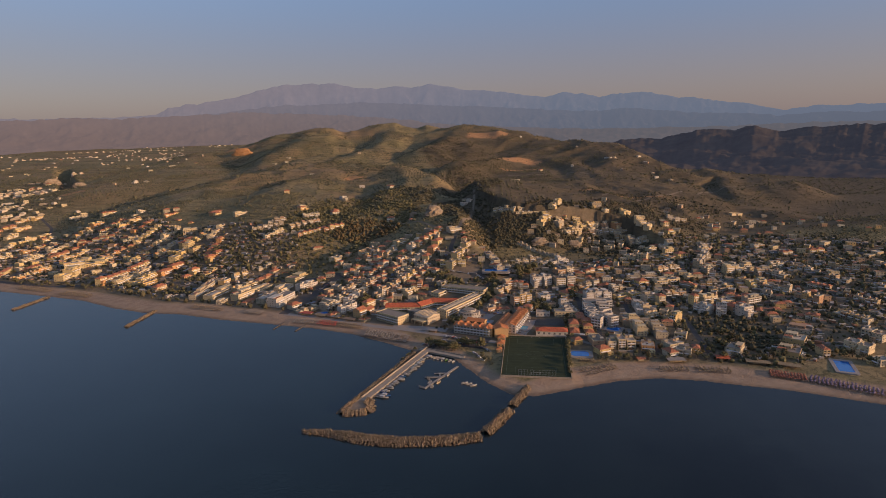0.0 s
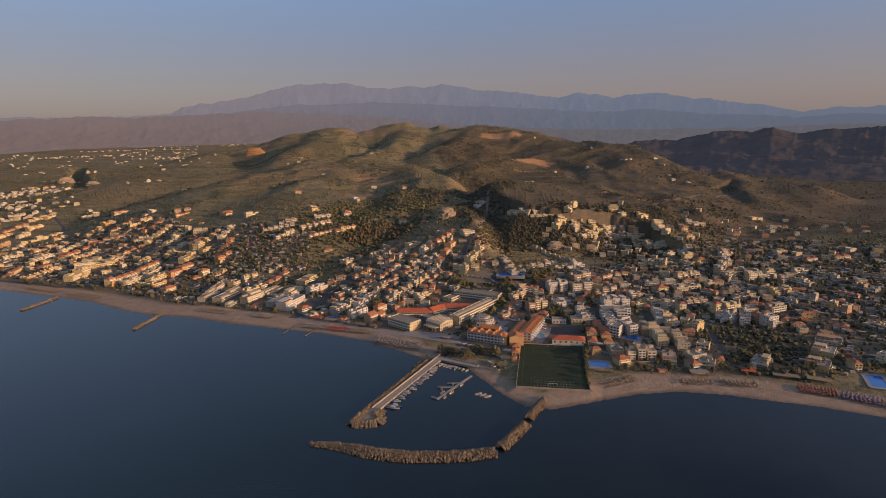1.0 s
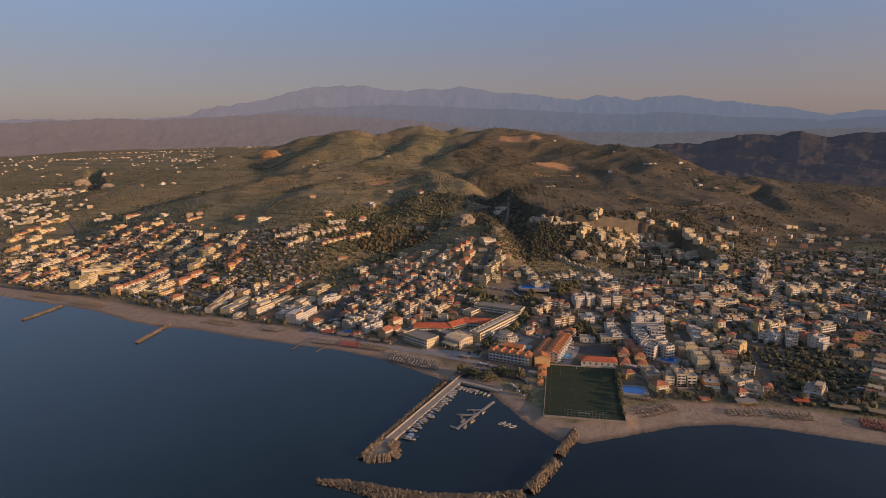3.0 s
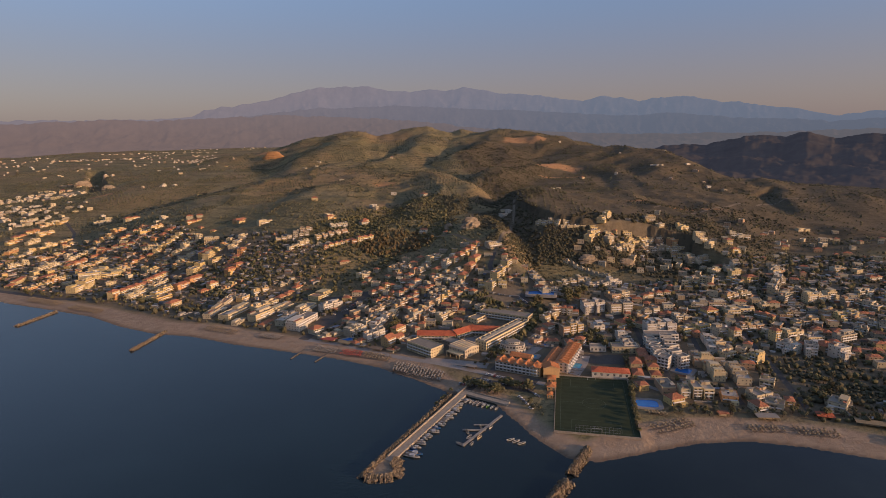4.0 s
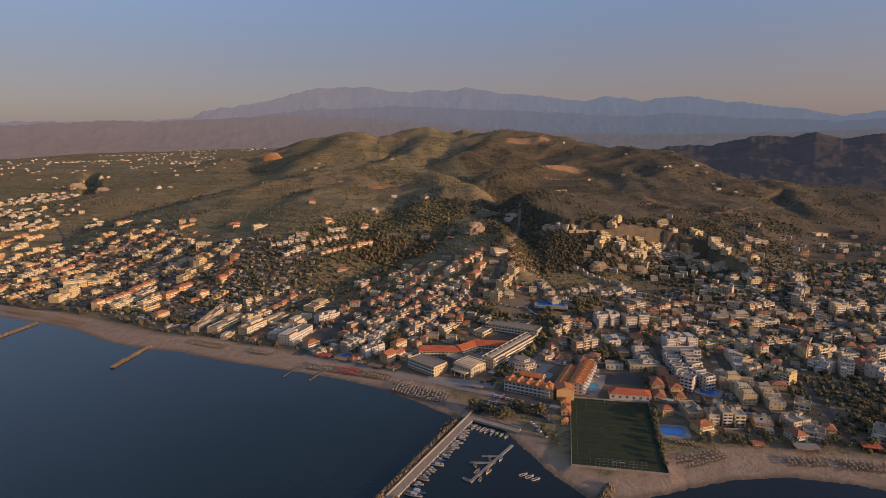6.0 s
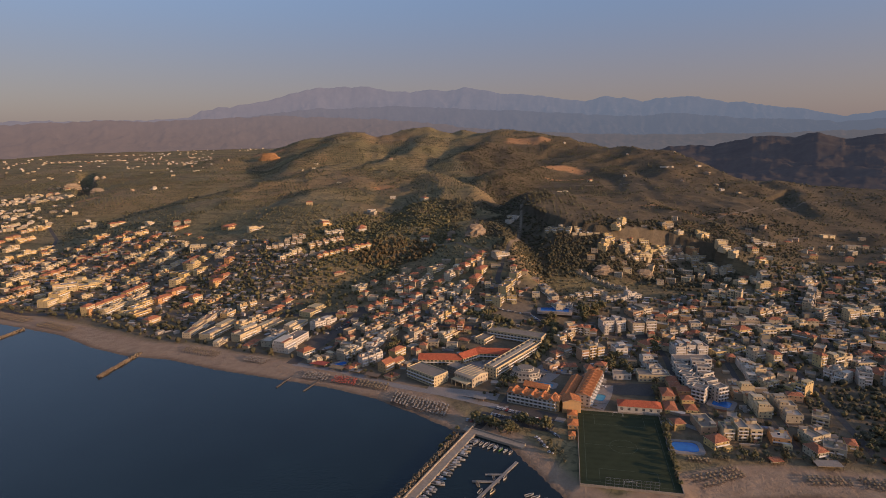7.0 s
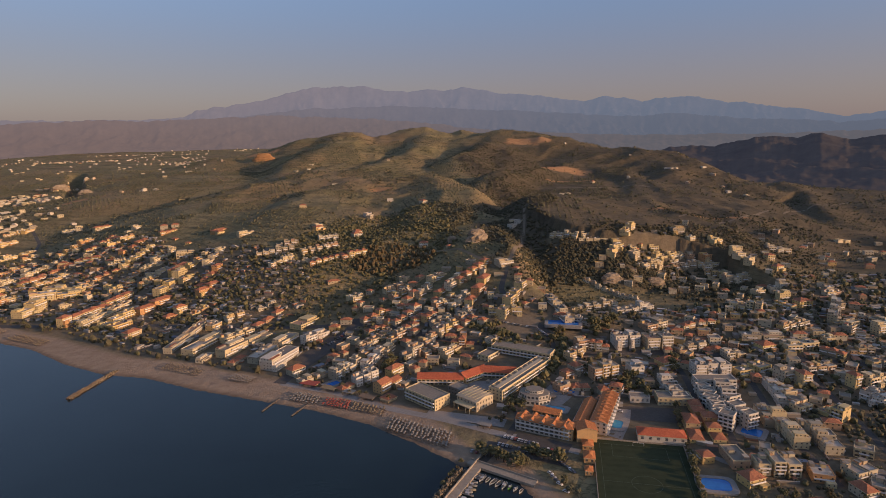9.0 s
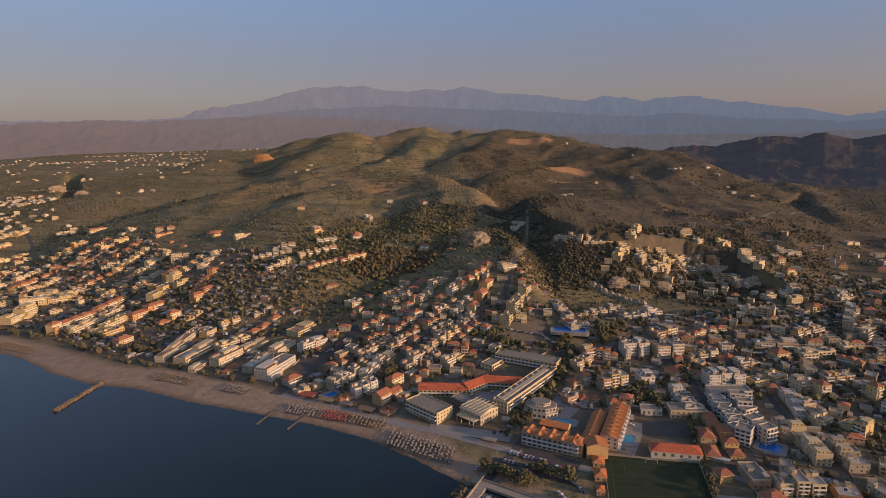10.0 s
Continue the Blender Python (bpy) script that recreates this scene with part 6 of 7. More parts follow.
pool(-384, 902, 78, 14, 7, 1, M_pool, "blue pool between the long apartment rows")
TAKEN += [(182, 512, 16), (238, 570, 14), (147, 589, 12), (150, 758, 22), (398, 448, 22), (-72, 684, 9), (-20, 743, 5), (101, 765, 26)]


# ---- beach ----
M_straw = grainy("straw_thatch", (0.176, 0.128, 0.072), (0.345, 0.270, 0.165), 3.0, 0.95, 0.6, 0.05, False)
M_redcloth = grainy("red_canvas", (0.30, 0.07, 0.05), (0.42, 0.11, 0.08), 2.0, 0.9, 0.1, 0.02, False)
M_paleweave = grainy("pale_canvas", (0.211, 0.186, 0.155), (0.326, 0.299, 0.258), 2.0, 0.9, 0.1, 0.02, False)
M_dullred = grainy("dull_red_canvas", (0.22, 0.085, 0.055), (0.33, 0.13, 0.085), 2.0, 0.9, 0.1, 0.02, False)
M_violet = grainy("violet_canvas", (0.17, 0.125, 0.17), (0.27, 0.205, 0.26), 2.0, 0.9, 0.1, 0.02, False)


def cone_shape(r, z0, z1, n=9):
    v = [(0, 0, z1)] + [(r * math.cos(2 * math.pi * i / n), r * math.sin(2 * math.pi * i / n), z0) for i in range(n)] + \
        [(r * 0.96 * math.cos(2 * math.pi * i / n), r * 0.96 * math.sin(2 * math.pi * i / n), z0 - 0.22) for i in range(n)] + [(0, 0, z1 - 0.3)]
    f = [(0, 1 + i, 1 + (i + 1) % n) for i in range(n)]
    for i in range(n):
        j = (i + 1) % n
        f += [(1 + i, 1 + n + i, 1 + n + j), (1 + i, 1 + n + j, 1 + j), (1 + 2 * n, 1 + n + j, 1 + n + i)]
    return v, f


def umbrella_template(mat, label):
    ob = thing("beach_umbrella", label, "umbrella", "umbrellas on the beach")
    v, f = cone_shape(1.0, 2.1, 2.6)
    mesh_object("canopy", v, f, [mat], None, ob)
    Geo().box(-0.05, 0.05, -0.05, 0.05, -0.4, 2.5).make("pole", [M_wood], ob)
    return ob


def umbrella_field(corner, a, na, b, nb, mat, label, single, seed, skip=0.06):
    """Rows of umbrellas from a corner along a and b, with the sunbeds under the joined ones."""
    r = random.Random(seed)
    spots = []
    for i in range(na):
        for j in range(nb):
            if r.random() < skip:
                continue
            x = corner[0] + a[0] * (i + 0.5) / na + b[0] * (j + 0.5) / nb + r.uniform(-0.6, 0.6)
            y = corner[1] + a[1] * (i + 0.5) / na + b[1] * (j + 0.5) / nb + r.uniform(-0.6, 0.6)
            spots.append((x, y))
    xs, ys = np.array(spots).T
    zs = height(xs, ys)
    if single:
        t = umbrella_template(mat, label)
        for k, (x, y, z) in enumerate(zip(xs, ys, zs)):
            m = pose(x, y, z, r.uniform(-4, 4), r.uniform(-4, 4), r.uniform(0, 90))
            if k == 0:
                t.matrix_basis = m
            else:
                copy_thing(t, m)
    else:
        v, f = cone_shape(1.0, 2.1, 2.6)
        pole = [(-.06, 0, -0.3), (.06, 0, -0.3), (0, .06, -0.3), (0, 0, 2.3)]
        n = len(v)
        v, f = v + pole, f + [(n, n + 1, n + 3), (n + 1, n + 2, n + 3), (n + 2, n, n + 3)]
        ob = joined("beach_umbrellas", [(x, y, z, 1, 1, r.uniform(0, 6), 0) for x, y, z in zip(xs, ys, zs)], [np.array(v)], [np.array(f)], mat)
        tagged(ob, label, "umbrella", kind="stuff")
    bed = Geo().box(-1.5, -0.9, -0.95, 0.95, 0.2, 0.32).box(0.9, 1.5, -0.95, 0.95, 0.2, 0.32)
    tri = []
    for q in bed.f:
        tri += [(q[0], q[1], q[2]), (q[0], q[2], q[3])]
    ob = joined("sunbeds", [(x, y, z, 1, 1, r.uniform(0.3, 0.6), 0) for x, y, z in zip(xs, ys, zs)], [np.array(bed.v)], [np.array(tri)], M_wood)
    tagged(ob, "pale sunbeds standing in pairs on the sand", "sunbed", kind="stuff")


umbrella_field((-19, 620), (45, -31), 17, (-5, -18), 8, M_paleweave, "pale straw beach umbrella standing on the sand", True, 1)
umbrella_field((-102, 670), (24, -10), 9, (-3, -14), 5, M_paleweave, "rows of pale umbrellas on the sand", False, 2)
umbrella_field((-74, 657), (22, -9), 9, (-3, -13), 5, M_redcloth, "rows of red umbrellas on the sand", False, 3)
umbrella_field((-50, 647), (26, -13), 9, (-3, -12), 5, M_straw, "rows of straw umbrellas on the sand", False, 4)
umbrella_field((168, 478), (34, 10), 10, (4, -12), 4, M_straw, "rows of straw umbrellas on the sand", False, 5)
umbrella_field((240, 474), (26, -3), 8, (-1, -9), 3, M_straw, "rows of straw umbrellas on the sand", False, 6)
umbrella_field((272, 470), (28, -8), 9, (-2, -11), 4, M_straw, "rows of straw umbrellas on the sand", False, 7)
umbrella_field((330, 452), (24, -14), 12, (-6, -12), 6, M_dullred, "rows of dull red umbrellas on the sand", False, 8)
umbrella_field((357, 436), (40, -36), 19, (-8, -10), 6, M_violet, "rows of violet umbrellas on the sand", False, 9)
umbrella_field((-520, 893), (60, -32), 18, (-6, -14), 5, M_straw, "rows of straw umbrellas on the sand", False, 10)
umbrella_field((-440, 850), (50, -28), 15, (-6, -14), 5, M_straw, "rows of straw umbrellas on the sand", False, 11)
umbrella_field((-235, 746), (40, -20), 12, (-5, -13), 4, M_straw, "rows of straw umbrellas on the sand", False, 12)
umbrella_field((-165, 712), (22, -10), 8, (-4, -11), 4, M_paleweave, "rows of pale umbrellas on the sand", False, 13)
umbrella_field((176, 500), (14, -4), 6, (0, -5), 2, M_straw, "straw umbrellas beside the pool", False, 14)


def beach_bar(x, y, rot, w, d, mat, label):
    ob = thing("beach_bar", label, "beach bar", "bars along the beach")
    ob.matrix_basis = pose(x, y, ground_at(x, y), 0, 0, rot)
    g = Geo()
    for px in np.linspace(-w / 2 + 0.3, w / 2 - 0.3, max(3, int(w / 4))):
        for py in (-d / 2 + 0.3, d / 2 - 0.3):
            Geo().box(px - 0.1, px + 0.1, py - 0.1, py + 0.1, -1, 2.6).make("post", [M_wood], ob)
    g.box(-w / 2, w / 2, -d / 2, d / 2, 2.6, 2.85)
    g.make("canopy", [mat], ob)
    Geo().box(-w / 3, w / 3, 0, d / 2 - 0.6, -1, 2.3).make("counter", [M_mixed], ob)


for x, y, rot, w, d, mat in ((-92, 683, -24, 16, 9, M_redcloth), (-74, 672, -25, 14, 8, M_straw), (-56, 663, -27, 10, 7, M_paleweave), (-40, 652, -28, 14, 8, M_wood),
                             (-24, 645, -30, 9, 7, M_straw), (262, 483, -8, 16, 8, M_paleweave), (330, 466, -25, 20, 8, M_straw), (352, 455, -35, 18, 8, M_straw),
                             (232, 490, 0, 8, 6, M_tiles), (305, 480, -20, 12, 9, M_redtiles), (-205, 748, 62, 12, 8, M_greyroof), (-318, 832, 60, 10, 7, M_straw), (50, 596, -28, 10, 5, M_paleweave)):
    beach_bar(x, y, rot, w, d, mat, "open beach bar under a flat canopy on posts")


# ---- cars ----
PAINTS = [grainy("car_paint_" + n, tuple(v * 0.85 for v in c), c, 0.8, 0.3, 0.0, 0.01, False, 0.5) for n, c in
          (("white", (0.70, 0.70, 0.69)), ("silver", (0.38, 0.39, 0.41)), ("grey", (0.12, 0.12, 0.13)), ("red", (0.36, 0.04, 0.03)), ("blue", (0.05, 0.08, 0.18)))]


def car_template(k):
    ob = thing("car", ("white", "silver", "dark grey", "red", "dark blue")[k] + " car parked on the open ground", "car", "parked cars")
    prof = [(-2.1, 0.35), (-2.1, 0.85), (-1.7, 0.95), (1.3, 0.92), (2.0, 0.75), (2.1, 0.35)]
    cab = [(-1.75, 0.94), (-1.35, 1.45), (0.35, 1.45), (1.05, 0.92)]
    def extrude(p, half, top, mats, name, glass=False):
        g, n = Geo(), len(p)
        for i in range(n):
            (xa, za), (xb, zb) = p[i], p[(i + 1) % n]
            ha, hb = (half if za < 1.2 else top), (half if zb < 1.2 else top)
            g.face([(xa, -ha, za), (xa, ha, za), (xb, hb, zb), (xb, -hb, zb)], 1 if glass and i != 1 else 0)
        g.face([(x, -(half if z < 1.2 else top), z) for x, z in p], 1 if glass else 0)
        g.face([(x, (half if z < 1.2 else top), z) for x, z in p][::-1], 1 if glass else 0)
        return g.make(name, mats, ob)
    extrude(prof, 0.85, 0.85, [PAINTS[k]], "body")
    extrude(cab, 0.80, 0.66, [PAINTS[k], M_glass], "cabin", True)
    wheel = []
    for x in (-1.3, 1.3):
        for s in (-1, 1):
            g = Geo()
            ring = [(x + 0.33 * math.cos(a), s * 0.87, 0.33 + 0.33 * math.sin(a)) for a in np.linspace(0, 2 * math.pi, 9)[:-1]]
            inner = [(px, s * 0.65, pz) for px, _, pz in ring]
            g.face(ring)
            for i in range(8):
                g.face([ring[i], ring[(i + 1) % 8], inner[(i + 1) % 8], inner[i]])
            g.make("wheel", [M_asphalt], ob)
    return ob


def park_cars():
    r = random.Random(5)
    kinds = {}
    def put(x, y, rot):
        k = r.choice((0, 0, 1, 1, 2, 2, 3, 4))
        m = pose(x, y, ground_at(x, y) + 0.18, 0, 0, rot)
        if k in kinds:
            return copy_thing(kinds[k], m)
        ob = car_template(k)
        ob.matrix_basis = m
        kinds[k] = ob
    for (x0, y0, x1, y1), n, turn in (((62, 582, 84, 568), 10, 90), ((56, 573, 84, 557), 11, 90), ((88, 562, 100, 554), 5, 90), ((92, 548, 100, 532), 6, 0), ((84, 536, 90, 512), 6, 30),
                                      ((120, 758, 132, 741), 9, 20), ((90, 770, 115, 758), 8, 60), ((-88, 771, -72, 795), 9, 90), ((150, 612, 158, 606), 2, 0), ((36, 566, 48, 560), 4, 90)):
        way = math.degrees(math.atan2(y1 - y0, x1 - x0))
        for i in range(n):
            if r.random() < 0.12:
                continue
            u = (i + 0.5) / n
            put(x0 + (x1 - x0) * u, y0 + (y1 - y0) * u, way + turn + r.uniform(-5, 5))


park_cars()


# ---- small houses between the rows ----
def infill():
    r = random.Random(99)
    done = 0
    spots = TAKEN[:]
    for cx, cy, rx, ry, n, styles in ((30, 790, 120, 130, 50, (6, 2, 8, 0)), (330, 640, 150, 140, 55, (2, 0, 6, 2)), (520, 740, 200, 190, 50, (2, 0, 2, 6, 3)),
                                      (-440, 1040, 170, 140, 32, (1, 7, 3, 2)), (-620, 1120, 160, 160, 25, (1, 3, 2, 7)), (360, 930, 130, 60, 25, (2, 0, 3)), (700, 1000, 180, 170, 35, (2, 0, 6))):
        made = tries = 0
        while made < n and tries < 2500:
            tries += 1
            x, y = cx + rx * r.uniform(-1, 1), cy + ry * r.uniform(-1, 1)
            if math.hypot((x - cx) / rx, (y - cy) / ry) > 1:
                continue
            w, d = r.uniform(6, 12), r.uniform(6, 9)
            if math.hypot((x - 350) / 62, (y - 545) / 50) < 1 or any((x - a) ** 2 + (y - b) ** 2 < (c + w * 0.62) ** 2 for a, b, c in spots) or inland(np.array([x]), np.array([y]))[0] < 60:
                continue
            house(x, y, r.choice((-14, -14, -30, 48, 75 if x < -200 else -14)) + r.uniform(-6, 6), w, d, r.choice((1, 1, 2, 2, 2)), r.choice(styles), 0, "small houses")
            spots.append((x, y, w * 0.62))
            made += 1
    TAKEN[:] = spots


infill()


# ---- trees ----
def blob_shape(seed, sub=1):
    r = random.Random(seed)
    bm = bmesh.new()
    bmesh.ops.create_icosphere(bm, subdivisions=sub, radius=1.0)
    for v in bm.verts:
        v.co *= r.uniform(0.68, 1.22)
    v = np.array([p.co[:] for p in bm.verts])
    f = np.array([[q.index for q in p.verts] for p in bm.faces])
    bm.free()
    return v, f


SMALL = [blob_shape(k, 1) for k in range(8)]
SV, SF = [s[0] for s in SMALL], [s[1] for s in SMALL]


def crown_mesh(seed, clumps, mat, spread, tall):
    """A crown of many small clumps round the limbs, with gaps between them."""
    r = random.Random(seed)
    V, F, n = [], [], 0
    for _ in range(clumps):
        a, e = r.uniform(0, 6.283), r.uniform(-0.5, 1.0)
        k = r.uniform(0.35, 1.0)
        c = np.array([spread * k * math.cos(a) * math.cos(e * 1.2), spread * k * math.sin(a) * math.cos(e * 1.2), tall * (0.62 + 0.36 * e * k)])
        v, f = SMALL[r.randrange(8)]
        V.append(v * np.array([1, 1, 0.8]) * spread * r.uniform(0.20, 0.36) + c)
        F.append(f + n)
        n += len(v)
    me = bpy.data.meshes.new("crown")
    me.from_pydata(np.concatenate(V).tolist(), [], np.concatenate(F).tolist())
    me.materials.append(mat)
    return me


def trunk_mesh(seed, tall, spread):
    r = random.Random(seed)
    g = Geo()
    def limb(a, b, ra, rb, n=6):
        a, b = Vector(a), Vector(b)
        z = (b - a).normalized()
        x = z.orthogonal().normalized()
        y = z.cross(x)
        lo = [a + (x * math.cos(t) + y * math.sin(t)) * ra for t in np.linspace(0, 2 * math.pi, n + 1)[:-1]]
        hi = [b + (x * math.cos(t) + y * math.sin(t)) * rb for t in np.linspace(0, 2 * math.pi, n + 1)[:-1]]
        for i in range(n):
            g.face([lo[i], lo[(i + 1) % n], hi[(i + 1) % n], hi[i]])
    limb((0, 0, -0.6), (0, 0, tall * 0.4), 0.05 * tall, 0.03 * tall)
    for k in range(4):
        a = k * 1.57 + r.uniform(-0.4, 0.4)
        limb((0, 0, tall * 0.36), (spread * 0.6 * math.cos(a), spread * 0.6 * math.sin(a), tall * r.uniform(0.6, 0.75)), 0.022 * tall, 0.01 * tall, 5)
    me = bpy.data.meshes.new("trunk")
    me.from_pydata(g.v, [], g.f)
    me.materials.append(M_bark)
    return me


TREES = []
for seed, mat, clumps, spread, tall, label in ((1, M_leaf, 34, 3.2, 7.5, "broad green tree with a loose rounded crown"), (2, M_olive, 30, 2.8, 5.5, "grey-green olive tree with an open crown"),
                                               (3, M_pine, 34, 2.6, 9.5, "tall dark pine tree beside the houses"), (4, M_autumn, 30, 2.8, 7.0, "tree with browning autumn leaves"), (5, M_leaf, 40, 3.8, 8.5, "broad green tree with a wide uneven crown")):
    TREES.append((crown_mesh(seed, clumps, mat, spread, tall), trunk_mesh(seed, tall, spread), label))


def tree(x, y, kind, size=1.0):
    crown, trunk, label = TREES[kind]
    ob = thing("tree", label, "tree", "trees in the town")
    ob.matrix_basis = pose(x, y, ground_at(x, y), 0, 0, random.uniform(0, 360)) @ Matrix.Diagonal((size, size, size * random.uniform(0.9, 1.15), 1))
    for name, me in (("trunk", trunk), ("crown", crown)):
        new(name, me).parent = ob


def tree_line(x0, y0, x1, y1, n, kinds, size=1.0, wide=2.0):
    for i in range(n):
        u = (i + random.random()) / n
        tree(x0 + (x1 - x0) * u + random.uniform(-wide, wide), y0 + (y1 - y0) * u + random.uniform(-wide, wide), random.choice(kinds), size * random.uniform(0.7, 1.2))


for line in ((42, 561, 72, 545, 22, (0, 1, 4), 0.95, 5), (74, 560, 94, 544, 12, (0, 4, 1), 0.95, 4), (90, 530, 96, 500, 6, (0, 1), 0.7, 3), (157, 465, 184, 556, 16, (2, 0, 4), 0.7, 1.0), (62, 600, 72, 622, 5, (3, 0), 0.7, 2),
             (190, 500, 225, 492, 9, (1, 0), 0.7, 3), (30, 552, 16, 530, 6, (3, 0), 0.6, 1), (188, 570, 200, 610, 9, (2, 0), 0.8, 2), (186, 620, 190, 668, 8, (0, 4), 0.9, 3), (172, 640, 182, 672, 8, (0, 4), 0.9, 4),
             (-30, 700, -18, 734, 8, (0, 4), 0.9, 4), (59, 744, 107, 734, 14, (1, 0), 0.7, 5), (81, 752, 86, 779, 8, (0, 1), 0.8, 4), (127, 725, 143, 747, 9, (0, 2), 0.9, 4), (174, 745, 200, 756, 10, (4, 0), 1.2, 6),
             (224, 665, 236, 700, 8, (0, 4), 0.9, 4), (215, 498, 330, 478, 30, (0, 2, 1), 0.8, 4), (412, 470, 440, 440, 12, (0, 2), 0.8, 4), (-560, 925, -480, 885, 14, (0, 1), 0.8, 6), (-470, 880, -400, 850, 11, (0, 1, 3), 0.8, 6), (330, 475, 380, 480, 14, (2, 0), 0.9, 6), (300, 500, 330, 520, 10, (0, 1), 0.9, 6), (-300, 812, -245, 785, 14, (0, 1), 0.8, 4), (-420, 872, -330, 838, 16, (0, 1), 0.8, 4),
             (-60, 665, -20, 645, 5, (0, 2), 0.6, 2), (320, 500, 350, 540, 10, (0, 2), 0.9, 6), (110, 699, 132, 690, 6, (0, 2), 0.8, 2), (78, 605, 92, 655, 6, (0, 2), 0.7, 1.5)):
    tree_line(*line)


def free_spots(x, y, reach=2.5):
    t = np.array(TAKEN)
    ok = np.ones(len(x), bool)
    for a, b, c in t:
        ok &= (x - a) ** 2 + (y - b) ** 2 > (c * 0.9 + reach) ** 2
    return ok


ROAD_POINTS = np.concatenate([np.column_stack([np.interp(np.linspace(0, 1, 60), np.linspace(0, 1, len(p)), np.array(p, float)[:, k]) for k in (0, 1)]) for p, *_ in ROADS])


def off_roads(x, y, reach):
    ok = np.ones(len(x), bool)
    for a, b in ROAD_POINTS:
        ok &= (x - a) ** 2 + (y - b) ** 2 > reach ** 2
    return ok


def woods(name, label, x, y, size, mat, seed, squash=0.85):
    g = np.random.default_rng(seed)
    z = height(x, y)
    s = size * np.clip(np.exp(g.normal(-0.08, 0.38, len(x))), 0.4, 2.3)
    t, k = g.uniform(0, 6.28, len(x)), g.integers(0, 8, len(x))
    items = list(zip(x.tolist(), y.tolist(), (z + s * squash * 0.75).tolist(), s.tolist(), (s * squash * g.uniform(0.8, 1.3, len(x))).tolist(), t.tolist(), k.tolist()))
    return tagged(joined(name, items, SV, SF, mat), label, "trees", kind="stuff")


STREAMSIDE = [([(72, 622), (92, 645), (108, 668), (124, 695), (136, 713), (146, 731), (143, 747)], 3.0, 260), ([(57, 774), (70, 765), (85, 753), (101, 741)], 4.0, 90), ([(117, 744), (123, 741)], 3.0, 14),
              ([(-29, 834), (-90, 846), (-150, 860)], 5.0, 50), ([(165, 640), (172, 660), (176, 690)], 3.0, 30)]


def plant():
    g = np.random.default_rng(11)
    # olive groves in planted rows, plot by plot
    X, Y = [], []
    for py in np.arange(820, 2500, 105):
        reach = 0.95 * (py + 200)
        for px in np.arange(-reach, reach, 115):
            cx, cy = px + g.uniform(-25, 25), py + g.uniform(-25, 25)
            a, gap, keep = g.uniform(0, math.pi), g.uniform(6.2, 8.2) * (1 + max(0, py - 1300) / 3500), g.choice((0.2, 0.6, 0.85, 0.92, 0.95))
            n = int(70 / gap)
            u, v = np.meshgrid(np.arange(-n, n + 1) * gap, np.arange(-n, n + 1) * gap)
            u, v = u.ravel() + g.normal(0, 0.7, u.size), v.ravel() + g.normal(0, 0.7, u.size)
            x, y = cx + u * math.cos(a) - v * math.sin(a), cy + u * math.sin(a) + v * math.cos(a)
            m = (np.abs(x - cx) < 56) & (np.abs(y - cy) < 51) & (g.random(len(x)) < keep)
            X.append(x[m]), Y.append(y[m])
    x, y = np.concatenate(X), np.concatenate(Y)
    d = inland(x, y)
    bare = np.zeros(len(x), bool)
    for cx, cy, rx, ry in BARE:
        bare |= np.hypot((x - cx) / rx, (y - cy) / ry) < 1
    m = (d > 150) & (town_mask(x, y) < 0.5) & ~bare & ((x < 0.33 * y) | (y < 1050) | (g.random(len(x)) < 0.45))
    x, y = x[m], y[m]
    m = free_spots(x, y) & off_roads(x, y, 5)
    x, y = x[m], y[m]
    far = y > 1500
    woods("olive_grove", "grey-green olive trees planted in rows over the hills", x[~far], y[~far], 1.3, M_olive, 1)
    woods("olive_grove", "grey-green olive trees scattered over the far slopes", x[far], y[far], 1.4, M_olive, 2)
    # thick scrub and trees in the gorge and on the spur's front
    X, Y, S = [], [], []
    for cx, cy, rx, ry, n in ((150, 1040, 55, 90, 700), (190, 1230, 60, 130, 700), (245, 1480, 80, 160, 600), (265, 1900, 120, 260, 700), (225, 945, 70, 45, 520), (300, 925, 70, 34, 420), (370, 890, 60, 34, 260), (-40, 1050, 110, 110, 1000),
                              (-90, 930, 70, 70, 300), (30, 1180, 80, 110, 900), (140, 900, 40, 60, 250), (-190, 960, 70, 80, 200), (460, 1000, 120, 60, 400), (560, 1180, 150, 80, 400), (-260, 920, 60, 60, 300), (-110, 1040, 70, 70, 420), (-60, 1140, 70, 80, 420), (345, 560, 50, 26, 90), (352, 512, 46, 14, 150), (341, 983, 55, 40, 260), (423, 1028, 60, 50, 130), (296, 982, 50, 40, 240), (336, 921, 60, 40, 200), (254, 925, 50, 40, 220), (218, 943, 40, 40, 220), (355, 871, 50, 34, 140)):
        n = int(n * 1.9)
        r, a = np.sqrt(g.random(n)), g.uniform(0, 6.283, n)
        X.append(cx + rx * r * np.cos(a)), Y.append(cy + ry * r * np.sin(a))
    x, y = np.concatenate(X), np.concatenate(Y)
    m = free_spots(x, y) & off_roads(x, y, 4) & (np.abs(x - 105) + np.abs(y - 1072) > 16)
    x, y = x[m], y[m]
    dark = (x > 60) | (g.random(len(x)) < 0.15)
    woods("woodland", "dark thick scrub and trees on the gorge slopes", x[dark], y[dark], 1.5, M_pine, 3, 0.75)
    woods("woodland", "olive-brown trees and gardens behind the village", x[~dark], y[~dark], 1.45, M_leaf, 8, 0.9)
    n = 420
    r, a = np.sqrt(g.random(n)), g.uniform(0, 6.283, n)
    x, y = -30 + 60 * r * np.cos(a), 985 + 45 * r * np.sin(a)
